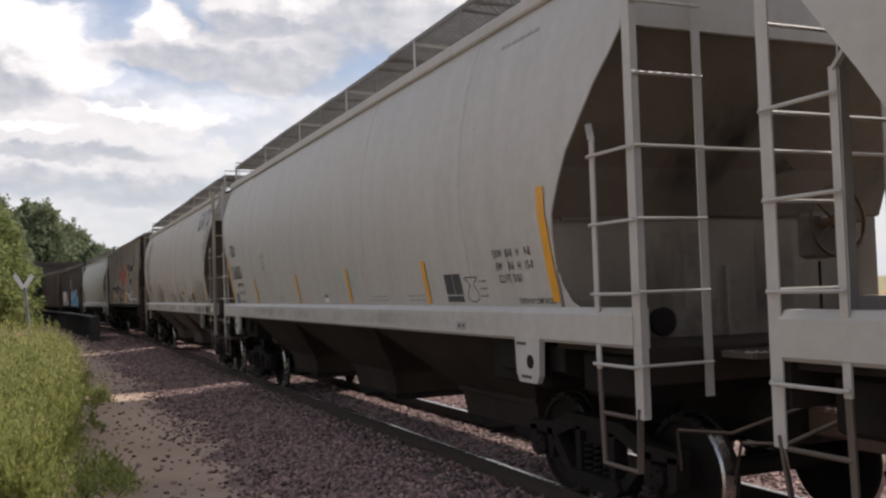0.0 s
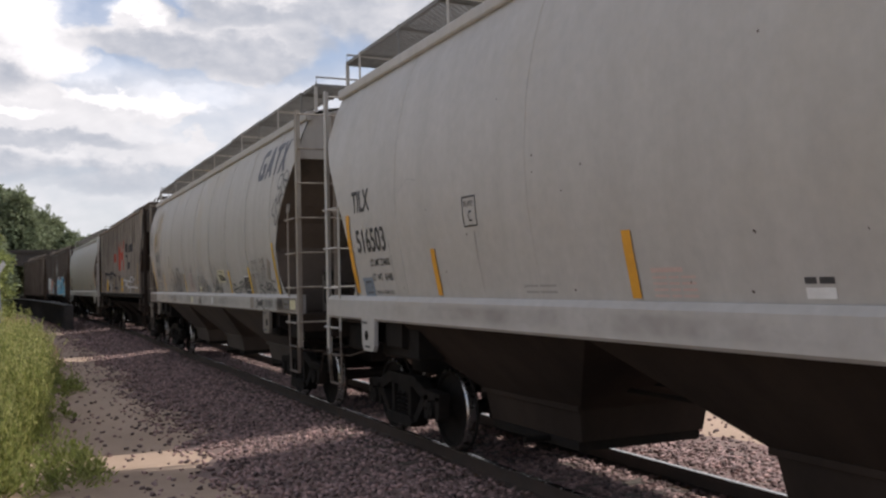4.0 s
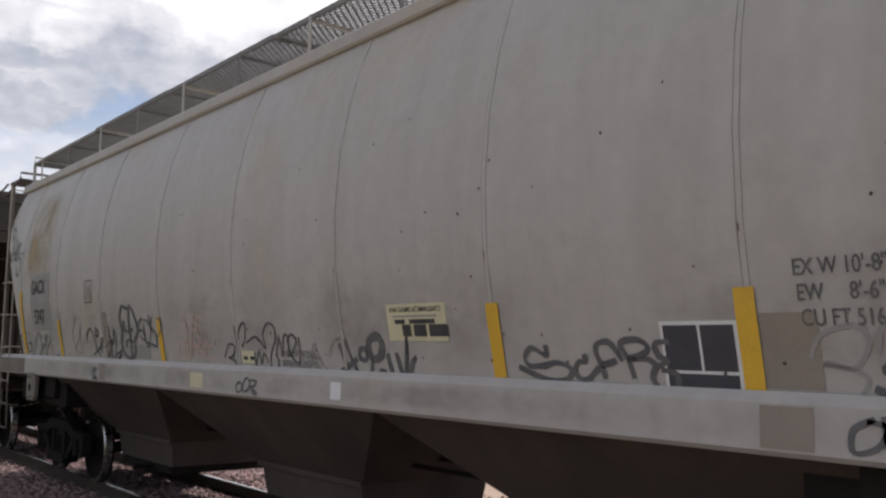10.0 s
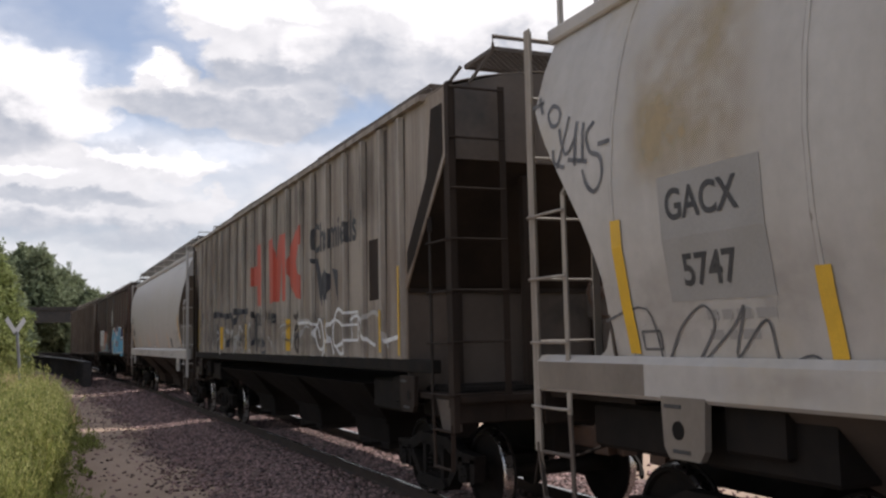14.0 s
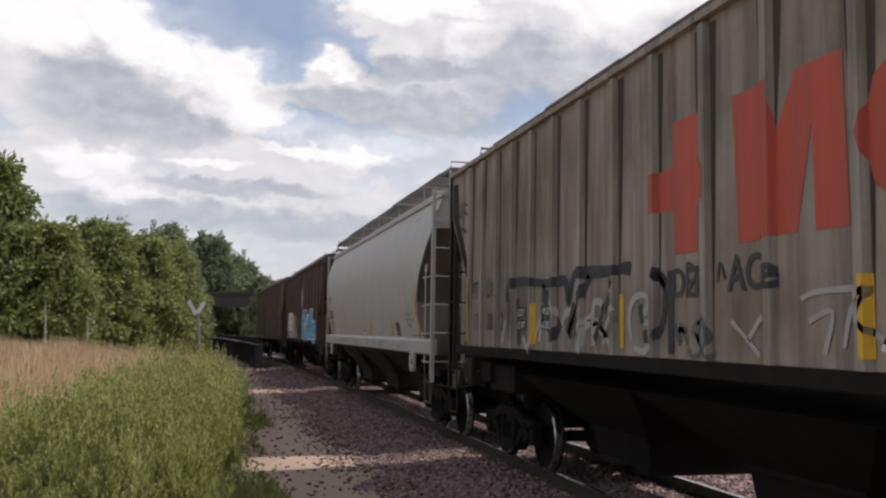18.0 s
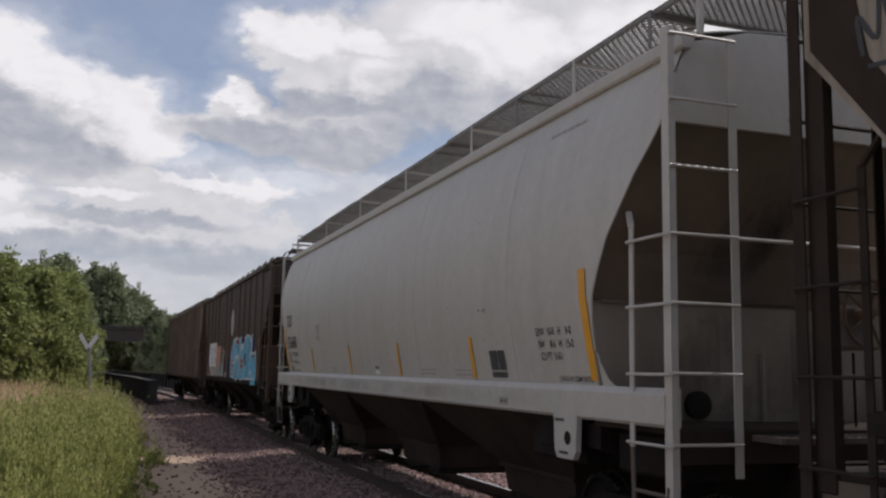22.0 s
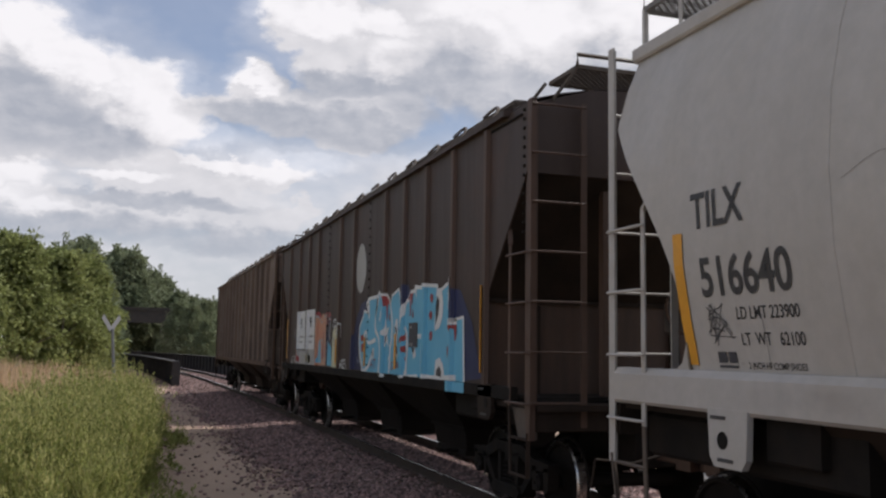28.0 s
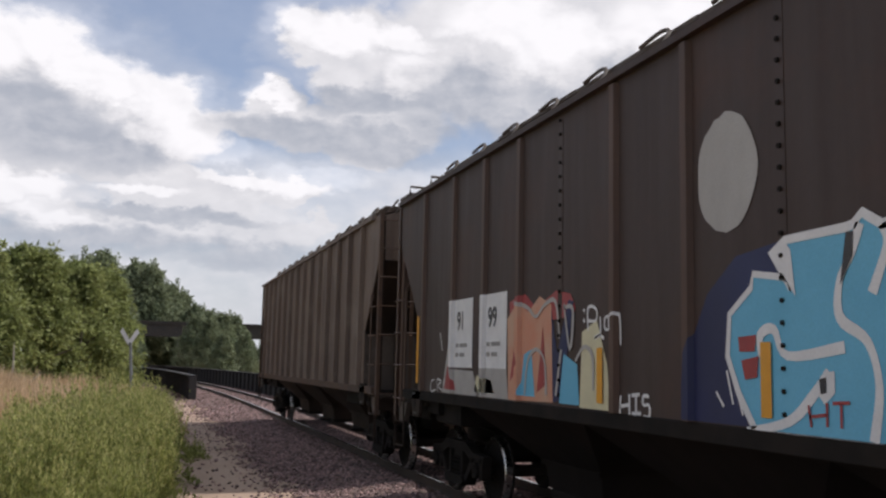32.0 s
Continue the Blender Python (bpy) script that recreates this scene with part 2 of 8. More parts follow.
# ---- materials ----
def material(name, colour, second=None, amount=0.5, scale=1.5, stretch=(1, 1, 1), rough=0.6, metal=0.0, bump=0.0, bump_scale=60.0,
             third=None, third_scale=0.35, third_edge=(0.5, 0.7), piece=0.0, island=0.0, spec=0.5, contrast=(0.35, 0.65), through_light=0.0):
    """Paint, metal, earth or leaf: a base colour, a second one in patches, a third in large stains, grain and relief."""
    m = bpy.data.materials.new(name)
    m.use_nodes = True
    nt = m.node_tree
    n, l = nt.nodes.new, nt.links.new
    bsdf = nt.nodes["Principled BSDF"]
    bsdf.inputs["Roughness"].default_value, bsdf.inputs["Metallic"].default_value = rough, metal
    bsdf.inputs["Specular IOR Level"].default_value = spec
    tc = n("ShaderNodeTexCoord")
    mp = n("ShaderNodeMapping")
    mp.inputs["Scale"].default_value = stretch
    l(tc.outputs["Object"], mp.inputs[0])

    def noise_(sc, detail=6, rg=0.6, vec=None):
        t = n("ShaderNodeTexNoise")
        t.inputs["Scale"].default_value, t.inputs["Detail"].default_value, t.inputs["Roughness"].default_value = sc, detail, rg
        l(vec or mp.outputs[0], t.inputs["Vector"])
        return t.outputs["Fac"]

    def mixed(fac, a, b):
        x = n("ShaderNodeMix")
        x.data_type = "RGBA"
        l(fac, x.inputs["Factor"])
        for v, s in ((a, "A"), (b, "B")):
            if isinstance(v, tuple):
                x.inputs[s].default_value = (*v, 1)
            else:
                l(v, x.inputs[s])
        return x.outputs["Result"]

    def graded(fac, lo, hi, top=1.0):
        x = n("ShaderNodeMapRange")
        l(fac, x.inputs[0])
        x.inputs[1].default_value, x.inputs[2].default_value, x.inputs[4].default_value = lo, hi, top
        return x.outputs[0]

    col = colour
    if second:
        col = mixed(graded(noise_(scale), *contrast, amount), col, second)
    if third:
        col = mixed(graded(noise_(third_scale, 5, 0.65, tc.outputs["Object"]), *third_edge), col, third)
    fine = noise_(bump_scale, 4, 0.6, tc.outputs["Object"])
    hsv = n("ShaderNodeHueSaturation")
    if isinstance(col, tuple):
        hsv.inputs["Color"].default_value = (*col, 1)
    else:
        l(col, hsv.inputs["Color"])
    value_node = n("ShaderNodeMapRange")
    l(fine, value_node.inputs[0])
    value_node.inputs[3].default_value, value_node.inputs[4].default_value = 0.86, 1.14
    v = value_node.outputs[0]
    if piece or island:
        src = n("ShaderNodeObjectInfo").outputs["Random"] if piece else n("ShaderNodeNewGeometry").outputs["Random Per Island"]
        k = piece or island
        r = n("ShaderNodeMapRange")
        l(src, r.inputs[0])
        r.inputs[3].default_value, r.inputs[4].default_value = 1 - k, 1 + k
        mu = n("ShaderNodeMath")
        mu.operation = "MULTIPLY"
        l(v, mu.inputs[0]), l(r.outputs[0], mu.inputs[1])
        v = mu.outputs[0]
    l(v, hsv.inputs["Value"])
    l(hsv.outputs[0], bsdf.inputs["Base Color"])
    rr = n("ShaderNodeMapRange")
    l(noise_(scale * 2.3), rr.inputs[0])
    rr.inputs[3].default_value, rr.inputs[4].default_value = max(rough - 0.12, 0.05), min(rough + 0.12, 1)
    l(rr.outputs[0], bsdf.inputs["Roughness"])
    if bump:
        b = n("ShaderNodeBump")
        b.inputs["Strength"].default_value, b.inputs["Distance"].default_value = 0.6, bump
        l(fine, b.inputs["Height"])
        l(b.outputs[0], bsdf.inputs["Normal"])
    if through_light:
        # thin leaves let light through
        tr, sh = n("ShaderNodeBsdfTranslucent"), n("ShaderNodeMixShader")
        sh.inputs[0].default_value = through_light
        l(hsv.outputs[0], tr.inputs["Color"])
        l(bsdf.outputs[0], sh.inputs[1]), l(tr.outputs[0], sh.inputs[2])
        l(sh.outputs[0], nt.nodes["Material Output"].inputs["Surface"])
    return m


STREAK = (2.2, 2.2, 0.22)
M_WHITE = material("off_white_car_paint", (0.435, 0.417, 0.395), (0.35, 0.332, 0.308), 0.5, 1.2, STREAK, 0.5, bump=0.0006, bump_scale=9,
                   third=(0.41, 0.385, 0.35), third_scale=0.5)
M_CREAM = material("weathered_cream_car_paint", (0.43, 0.408, 0.378), (0.35, 0.322, 0.288), 0.6, 1.2, STREAK, 0.55, bump=0.0006, bump_scale=9,
                   third=(0.39, 0.335, 0.245), third_scale=0.45, third_edge=(0.56, 0.75))
M_RIBBED = material("dirty_beige_car_paint", (0.305, 0.26, 0.213), (0.10, 0.072, 0.054), 0.8, 1.9, (2.6, 2.6, 0.14), 0.65, bump=0.001, bump_scale=14,
                    third=(0.19, 0.14, 0.10), third_scale=0.6, third_edge=(0.5, 0.7), contrast=(0.42, 0.68))
M_BROWN = material("faded_brown_car_paint", (0.038, 0.0215, 0.016), (0.052, 0.034, 0.027), 0.7, 1.4, (2.4, 2.4, 0.2), 0.62, bump=0.001, bump_scale=14,
                   third=(0.058, 0.028, 0.018), third_scale=0.7)
M_TAN = material("dusty_brown_car_paint", (0.175, 0.125, 0.094), (0.09, 0.061, 0.046), 0.8, 1.5, (2.4, 2.4, 0.18), 0.66, bump=0.001, bump_scale=14,
                 third=(0.21, 0.165, 0.13), third_scale=0.6)
# end grime, with the shade of the gaps between cars darkened into the colours
M_DIRTSHADED = material("grimy_shaded_tan_end_sheet", (0.125, 0.098, 0.078), (0.075, 0.058, 0.046), 0.8, 0.9, (1, 1, 0.6), 0.7, bump=0.001, bump_scale=18,
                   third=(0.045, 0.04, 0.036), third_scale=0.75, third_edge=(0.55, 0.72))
M_ENDPAINT = material("stained_shaded_beige_end_paint", (0.215, 0.185, 0.15), (0.12, 0.098, 0.078), 0.8, 1.3, (1, 1, 0.3), 0.7, bump=0.001, bump_scale=18,
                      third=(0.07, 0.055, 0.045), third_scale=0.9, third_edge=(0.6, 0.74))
M_DIRTSHADEDK = material("sooty_shaded_end_sheet", (0.042, 0.030, 0.023), (0.016, 0.013, 0.011), 0.8, 1.1, (1, 1, 0.5), 0.8, bump=0.001, bump_scale=18, spec=0.15)
# under-car shade is deepened in the colour of these hopper sheets and the iron
M_HOPPERDK = material("shaded_black_hopper_sheet", (0.017, 0.013, 0.011), (0.009, 0.008, 0.007), 0.8, 1.0, (1, 1, 0.5), 0.85, spec=0.1)
M_HOPPER = material("shaded_dusty_hopper_sheet", (0.042, 0.030, 0.023), (0.016, 0.012, 0.010), 0.8, 1.0, (1, 1, 0.5), 0.8, bump=0.001, bump_scale=18, spec=0.15)
M_IRON = material("grimy_black_cast_iron", (0.012, 0.011, 0.010), (0.026, 0.020, 0.016), 0.6, 3.0, rough=0.8, spec=0.12, bump=0.0015, bump_scale=40)
M_TREAD = material("polished_wheel_tread", (0.5, 0.48, 0.46), (0.3, 0.27, 0.25), 0.5, 6.0, rough=0.28, metal=1.0)
M_RUST = material("rust_brown_steel", (0.10, 0.055, 0.032), (0.055, 0.038, 0.03), 0.7, 4.0, rough=0.8, bump=0.001, bump_scale=50)
M_RAIL = material("rusty_rail_web", (0.045, 0.028, 0.02), (0.025, 0.019, 0.015), 0.7, 3.0, rough=0.75)
M_RAILTOP = material("bright_rail_head", (0.55, 0.54, 0.52), (0.35, 0.33, 0.31), 0.5, 5.0, rough=0.25, metal=1.0)
# grey lowered: the shade under the walkway is put into the colour
M_GALV = material("galvanised_grating", (0.20, 0.195, 0.185), (0.12, 0.115, 0.11), 0.6, 5.0, rough=0.65, metal=0.2)
M_DKGRATE = material("rusted_dark_grating", (0.07, 0.055, 0.045), (0.11, 0.085, 0.065), 0.6, 5.0, rough=0.75)
M_ORANGE = material("reflective_amber_stripe", (0.70, 0.33, 0.03), (0.52, 0.25, 0.03), 0.5, 5.0, rough=0.4)
M_YELLOW = material("reflective_yellow_stripe", (0.70, 0.42, 0.03), (0.5, 0.3, 0.03), 0.5, 5.0, rough=0.4)
M_BLACK = material("black_stencil_paint", (0.03, 0.03, 0.033), (0.07, 0.068, 0.066), 0.5, 7.0, rough=0.6)
M_SPRAY = material("thin_black_spray_paint", (0.075, 0.075, 0.08), (0.17, 0.165, 0.16), 0.6, 5.0, rough=0.6)
M_NAVY = material("dark_blue_sign_paint", (0.058, 0.06, 0.08), (0.11, 0.11, 0.12), 0.5, 5.0, rough=0.55)
M_GREYBOX = material("grey_patch_paint", (0.30, 0.29, 0.275), (0.24, 0.23, 0.21), 0.5, 3.0, rough=0.6)
M_BROWNBOX = material("brown_patch_paint", (0.27, 0.23, 0.19), (0.2, 0.17, 0.14), 0.5, 3.0, rough=0.6)
M_BLUEGREY = material("pale_blue_grey_decal", (0.20, 0.24, 0.29), (0.15, 0.18, 0.22), 0.5, 4.0, rough=0.5)
M_DECAL = material("dark_placard", (0.035, 0.038, 0.05), (0.06, 0.06, 0.075), 0.5, 8.0, rough=0.5)
M_LABEL = material("pale_yellow_label", (0.62, 0.58, 0.38), (0.5, 0.46, 0.3), 0.5, 6.0, rough=0.5)
M_RED = material("faded_red_logo_paint", (0.50, 0.075, 0.04), (0.30, 0.07, 0.045), 0.7, 1.8, (2.4, 2.4, 0.2), 0.6)
M_REDINK = material("red_spray_paint", (0.33, 0.05, 0.05), (0.22, 0.04, 0.04), 0.5, 5.0, rough=0.5)
M_PINKINK = material("washed_out_red_ink", (0.50, 0.36, 0.32), (0.55, 0.45, 0.4), 0.5, 5.0, rough=0.6)
M_CYAN = material("light_blue_spray_paint", (0.14, 0.44, 0.62), (0.10, 0.36, 0.53), 0.6, 1.4, rough=0.5)
M_WHITEINK = material("white_spray_paint", (0.72, 0.72, 0.71), (0.55, 0.55, 0.55), 0.5, 4.0, rough=0.5)
M_GREYINK = material("grey_white_spray_paint", (0.40, 0.385, 0.36), (0.30, 0.28, 0.26), 0.6, 4.0, rough=0.6)
M_BLUEINK = material("deep_blue_spray_paint", (0.014, 0.02, 0.085), (0.012, 0.014, 0.045), 0.6, 1.2, rough=0.5)
M_PEACH = material("peach_spray_paint", (0.55, 0.23, 0.14), (0.48, 0.36, 0.25), 0.7, 1.6, rough=0.55)
M_GREENINK = material("thin_green_spray_paint", (0.30, 0.46, 0.40), (0.42, 0.5, 0.45), 0.5, 4.0, rough=0.6)

M_SOIL = material("dusty_earth_path", (0.39, 0.285, 0.21), (0.29, 0.21, 0.15), 0.7, 0.8, rough=0.95, bump=0.012, bump_scale=30,
                  third=(0.24, 0.175, 0.125), third_scale=0.25)
M_STONE = material("pinkish_grey_ballast", (0.25, 0.16, 0.145), (0.2, 0.145, 0.14), 0.8, 9.0, rough=0.9, bump=0.002, bump_scale=60, island=0.75)
M_FINES = material("fine_ballast_and_dirt", (0.2, 0.135, 0.115), (0.12, 0.083, 0.074), 0.8, 5.0, rough=0.95, bump=0.02, bump_scale=22)
M_TIE = material("weathered_oak_sleeper", (0.10, 0.078, 0.06), (0.055, 0.042, 0.034), 0.7, 3.0, (6, 0.6, 6), 0.9, bump=0.002, bump_scale=40, piece=0.25)
M_WEED = material("fresh_green_weed", (0.325, 0.35, 0.115), (0.17, 0.205, 0.06), 0.8, 1.3, rough=0.6, island=0.35, spec=0.25, through_light=0.45)
M_WEEDTIP = material("yellow_green_weed_tip", (0.50, 0.475, 0.20), (0.39, 0.40, 0.15), 0.7, 0.9, rough=0.6, island=0.3, spec=0.25, through_light=0.45)
M_STRAW = material("dry_straw_grass", (0.66, 0.51, 0.34), (0.42, 0.29, 0.17), 0.8, 0.9, rough=0.75, island=0.3, spec=0.2, through_light=0.3)
M_LEAF = material("dark_green_leaf", (0.15, 0.19, 0.062), (0.225, 0.255, 0.09), 0.8, 0.35, rough=0.6, island=0.4, spec=0.25, through_light=0.4)
M_LEAF2 = material("mid_green_leaf", (0.205, 0.24, 0.082), (0.29, 0.315, 0.12), 0.8, 0.35, rough=0.6, island=0.4, spec=0.25, through_light=0.4)
# the haze of distance is put into this leaf colour, paler and bluer
M_LEAF3 = material("far_leaf_painted_haze", (0.18, 0.22, 0.13), (0.225, 0.25, 0.15), 0.8, 0.2, rough=0.7, island=0.35, spec=0.2, through_light=0.3)
M_BARK = material("grey_brown_bark", (0.12, 0.10, 0.08), (0.07, 0.055, 0.045), 0.7, 4.0, (4, 4, 0.6), 0.9)
M_DEADWOOD = material("bleached_dead_wood", (0.38, 0.35, 0.31), (0.25, 0.22, 0.19), 0.6, 4.0, rough=0.85)
M_GIRDER = material("black_girder_paint", (0.022, 0.022, 0.024), (0.05, 0.04, 0.034), 0.6, 1.5, rough=0.7)
M_CONCRETE = material("weathered_concrete", (0.30, 0.29, 0.27), (0.2, 0.19, 0.17), 0.7, 0.6, rough=0.9)
M_SIGN = material("bare_aluminium_sign_back", (0.27, 0.275, 0.28), (0.2, 0.205, 0.21), 0.5, 5.0, rough=0.6, metal=0.1)
M_OLDWHITE = material("weathered_white_paint", (0.40, 0.39, 0.365), (0.31, 0.295, 0.27), 0.6, 3.5, (1, 1, 0.5), 0.6)
M_CHIP = material("dark_rust_speck", (0.05, 0.035, 0.03), (0.09, 0.06, 0.045), 0.6, 8.0, rough=0.8)
M_BLUEBLACK = material("blue_black_spray_paint", (0.02, 0.021, 0.03), (0.05, 0.048, 0.05), 0.6, 3.0, rough=0.6)
M_POST = material("galvanised_post", (0.20, 0.22, 0.23), (0.14, 0.15, 0.15), 0.5, 5.0, rough=0.6)

M_STREAKDK = material("dark_streaky_paint", (0.035, 0.027, 0.022), (0.085, 0.066, 0.053), 0.7, 2.0, (3, 3, 0.3), 0.8)
M_POSTBROWN = material("reddish_brown_post_paint", (0.09, 0.05, 0.033), (0.05, 0.031, 0.023), 0.7, 2.0, (3, 3, 0.3), 0.6, bump=0.001, bump_scale=14)
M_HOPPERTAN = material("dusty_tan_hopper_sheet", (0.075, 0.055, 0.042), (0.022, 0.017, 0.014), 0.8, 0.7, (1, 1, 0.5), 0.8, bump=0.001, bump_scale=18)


def film_of(name, colour, most, scale, edges=(0.42, 0.7), stretch=(1, 1, 1)):
    """A thin uneven film of dust, rust or soot over paint: it covers in patches and thins out towards its rim."""
    m = material(name, colour, rough=0.85)
    nt = m.node_tree
    tc, mp, t, r = (nt.nodes.new("ShaderNode" + k) for k in ("TexCoord", "Mapping", "TexNoise", "MapRange"))
    mp.inputs["Scale"].default_value = stretch
    t.inputs["Scale"].default_value, t.inputs["Detail"].default_value, t.inputs["Roughness"].default_value = scale, 6, 0.65
    r.inputs[1].default_value, r.inputs[2].default_value, r.inputs[4].default_value = *edges, most
    nt.links.new(tc.outputs["Object"], mp.inputs[0]), nt.links.new(mp.outputs[0], t.inputs["Vector"])
    nt.links.new(t.outputs["Fac"], r.inputs[0])
    sep = nt.nodes.new("ShaderNodeSeparateXYZ")
    nt.links.new(tc.outputs["Generated"], sep.inputs[0])
    alpha = r.outputs[0]
    for k in (1, 2):
        # distance from the middle, 0 to 0.5
        a, f, mu = (nt.nodes.new("ShaderNode" + q) for q in ("Math", "MapRange", "Math"))
        a.operation, a.inputs[1].default_value = "SUBTRACT", 0.5
        b = nt.nodes.new("ShaderNodeMath")
        b.operation = "ABSOLUTE"
        f.interpolation_type = "SMOOTHSTEP"
        f.inputs[1].default_value, f.inputs[2].default_value, f.inputs[3].default_value, f.inputs[4].default_value = 0.18, 0.5, 1.0, 0.0
        mu.operation = "MULTIPLY"
        nt.links.new(sep.outputs[k], a.inputs[0]), nt.links.new(a.outputs[0], b.inputs[0]), nt.links.new(b.outputs[0], f.inputs[0])
        nt.links.new(alpha, mu.inputs[0]), nt.links.new(f.outputs[0], mu.inputs[1])
        alpha = mu.outputs[0]
    nt.links.new(alpha, nt.nodes["Principled BSDF"].inputs["Alpha"])
    return m


M_RUSTFILM = film_of("yellow_rust_bloom", (0.42, 0.32, 0.17), 0.7, 1.3, (0.30, 0.62))
M_GRIMEFILM = film_of("dusty_grime_film", (0.19, 0.155, 0.125), 0.34, 1.6, (0.42, 0.78), (1.0, 1.0, 1.6))
M_SOOTFILM = film_of("soot_film", (0.03, 0.024, 0.02), 0.55, 1.4, (0.38, 0.66), (1.5, 1.5, 0.5))
M_DUSTFILM = film_of("brown_dust_film", (0.07, 0.05, 0.038), 0.42, 1.4, (0.40, 0.72), (1.5, 1.5, 0.35))
M_POSTBEIGE = material("beige_post_paint", (0.36, 0.325, 0.275), (0.16, 0.125, 0.10), 0.8, 2.2, (3, 3, 0.25), 0.65, bump=0.001, bump_scale=14)
# grime and the gap's shade together make up this end colour
M_SLOPEDK = material("brown_grimy_shaded_end_sheet", (0.115, 0.088, 0.07), (0.06, 0.046, 0.037), 0.8, 0.9, (1, 1, 0.6), 0.75, bump=0.001, bump_scale=18, third=(0.03, 0.025, 0.02), third_scale=0.8, third_edge=(0.52, 0.7))
M_SMUDGE = material("smudged_grey_spray_and_seam_shade", (0.235, 0.215, 0.19), (0.12, 0.10, 0.085), 0.8, 2.2, (2, 2, 0.6), 0.7)

# ---- mesh building ----
class Mesh:
    """Collects faces; make() links them as one mesh object."""

    def __init__(self):
        self.v, self.f, self.smooth = [], [], False

    def add(self, verts, faces):
        b = len(self.v)
        self.v += [tuple(p) for p in verts]
        self.f += [tuple(b + i for i in f) for f in faces]
        return self

    def box(self, c, size, m=None, chamfer=0.0):
        x, y, z = (s / 2 for s in size)
        if chamfer:
            k = min(chamfer, 0.45 * min(size))
            pts, ring = [], []
            for zz, q in ((-z, k), (-z + k, 0), (z - k, 0), (z, k)):
                pts += [(sx * (x - q) , sy * (y - q), zz) for sx, sy in ((-1, -1), (1, -1), (1, 1), (-1, 1))]
            fs = [(3, 2, 1, 0), (12, 13, 14, 15)]
            for r in range(3):
                for i in range(4):
                    j = (i + 1) % 4
                    fs.append((4 * r + i, 4 * r + j, 4 * r + 4 + j, 4 * r + 4 + i))
        else:
            pts = [(sx * x, sy * y, sz * z) for sz in (-1, 1) for sx, sy in ((-1, -1), (1, -1), (1, 1), (-1, 1))]
            fs = [(3, 2, 1, 0), (4, 5, 6, 7), (0, 1, 5, 4), (1, 2, 6, 5), (2, 3, 7, 6), (3, 0, 4, 7)]
        c = Vector(c)
        return self.add([(m @ Vector(p) if m else Vector(p)) + c for p in pts], fs)

    def beam(self, p, q, w, h=None, chamfer=0.0):
        """A square bar from p to q; w along the level side, h upright."""
        p, q = Vector(p), Vector(q)
        d = q - p
        rot = d.to_track_quat("Y", "Z").to_matrix()
        return self.box((p + q) / 2, (w, d.length, h or w), rot, chamfer)

    def tube(self, pts, r, n=8, caps=True):
        pts = [Vector(p) for p in pts]
        rings = []
        for i, p in enumerate(pts):
            d = (pts[min(i + 1, len(pts) - 1)] - pts[max(i - 1, 0)]).normalized()
            a = d.cross(Vector((0, 0, 1)) if abs(d.z) < 0.9 else Vector((1, 0, 0))).normalized()
            b = d.cross(a)
            rr = r[i] if isinstance(r, (list, tuple)) else r
            rings.append([p + rr * (math.cos(2 * math.pi * k / n) * a + math.sin(2 * math.pi * k / n) * b) for k in range(n)])
        fs = []
        for i in range(len(pts) - 1):
            for k in range(n):
                j = (k + 1) % n
                fs.append((i * n + k, i * n + j, (i + 1) * n + j, (i + 1) * n + k))
        if caps:
            fs += [tuple(range(n - 1, -1, -1)), tuple((len(pts) - 1) * n + k for k in range(n))]
        return self.add([p for r_ in rings for p in r_], fs)

    def prism(self, outline, a, b, axis="x"):
        """An outline of (u, v) drawn from a to b along an axis; u, v are the two others in order."""
        def at(u, v, w):
            return {"x": (w, u, v), "y": (u, w, v), "z": (u, v, w)}[axis]
        n = len(outline)
        vs = [at(u, v, a) for u, v in outline] + [at(u, v, b) for u, v in outline]
        fs = [tuple(range(n)), tuple(range(2 * n - 1, n - 1, -1))]
        fs += [(i, n + i, n + (i + 1) % n, (i + 1) % n) for i in range(n)]
        return self.add(vs, fs)

    def sheet(self, rows, back):
        """A curved plate through a grid of points, with its back side displaced by the vector back."""
        m, k = len(rows), len(rows[0])
        back = Vector(back)
        vs = [Vector(p) for r in rows for p in r]
        vs += [p + back for p in vs]
        o, fs = m * k, []
        for i in range(m - 1):
            for j in range(k - 1):
                a, b, c, d = i * k + j, i * k + j + 1, (i + 1) * k + j + 1, (i + 1) * k + j
                fs += [(a, b, c, d), (o + d, o + c, o + b, o + a)]
        for j in range(k - 1):
            fs += [(j + 1, j, o + j, o + j + 1), ((m - 1) * k + j, (m - 1) * k + j + 1, o + (m - 1) * k + j + 1, o + (m - 1) * k + j)]
        for i in range(m - 1):
            fs += [(i * k, (i + 1) * k, o + (i + 1) * k, o + i * k), ((i + 1) * k + k - 1, i * k + k - 1, o + i * k + k - 1, o + (i + 1) * k + k - 1)]
        return self.add(vs, fs)

    def data(self, name, mats, smooth=False):
        me = bpy.data.meshes.new(name)
        me.from_pydata(self.v, [], self.f)
        for m in mats if isinstance(mats, (list, tuple)) else [mats]:
            me.materials.append(m)
        if smooth:
            me.shade_smooth()
            me.set_sharp_from_angle(angle=radians(35))
        me.update()
        return me


def part(name, mesh, mat, parent, label="", smooth=False, m=None):
    """One mesh as a part under a thing or a part."""
    ob = new(name, mesh.data(name, mat, smooth) if isinstance(mesh, Mesh) else mesh)
    ob.parent = parent
    if m is not None:
        ob.matrix_basis = m
    if label:
        ob["label"] = label
    return ob


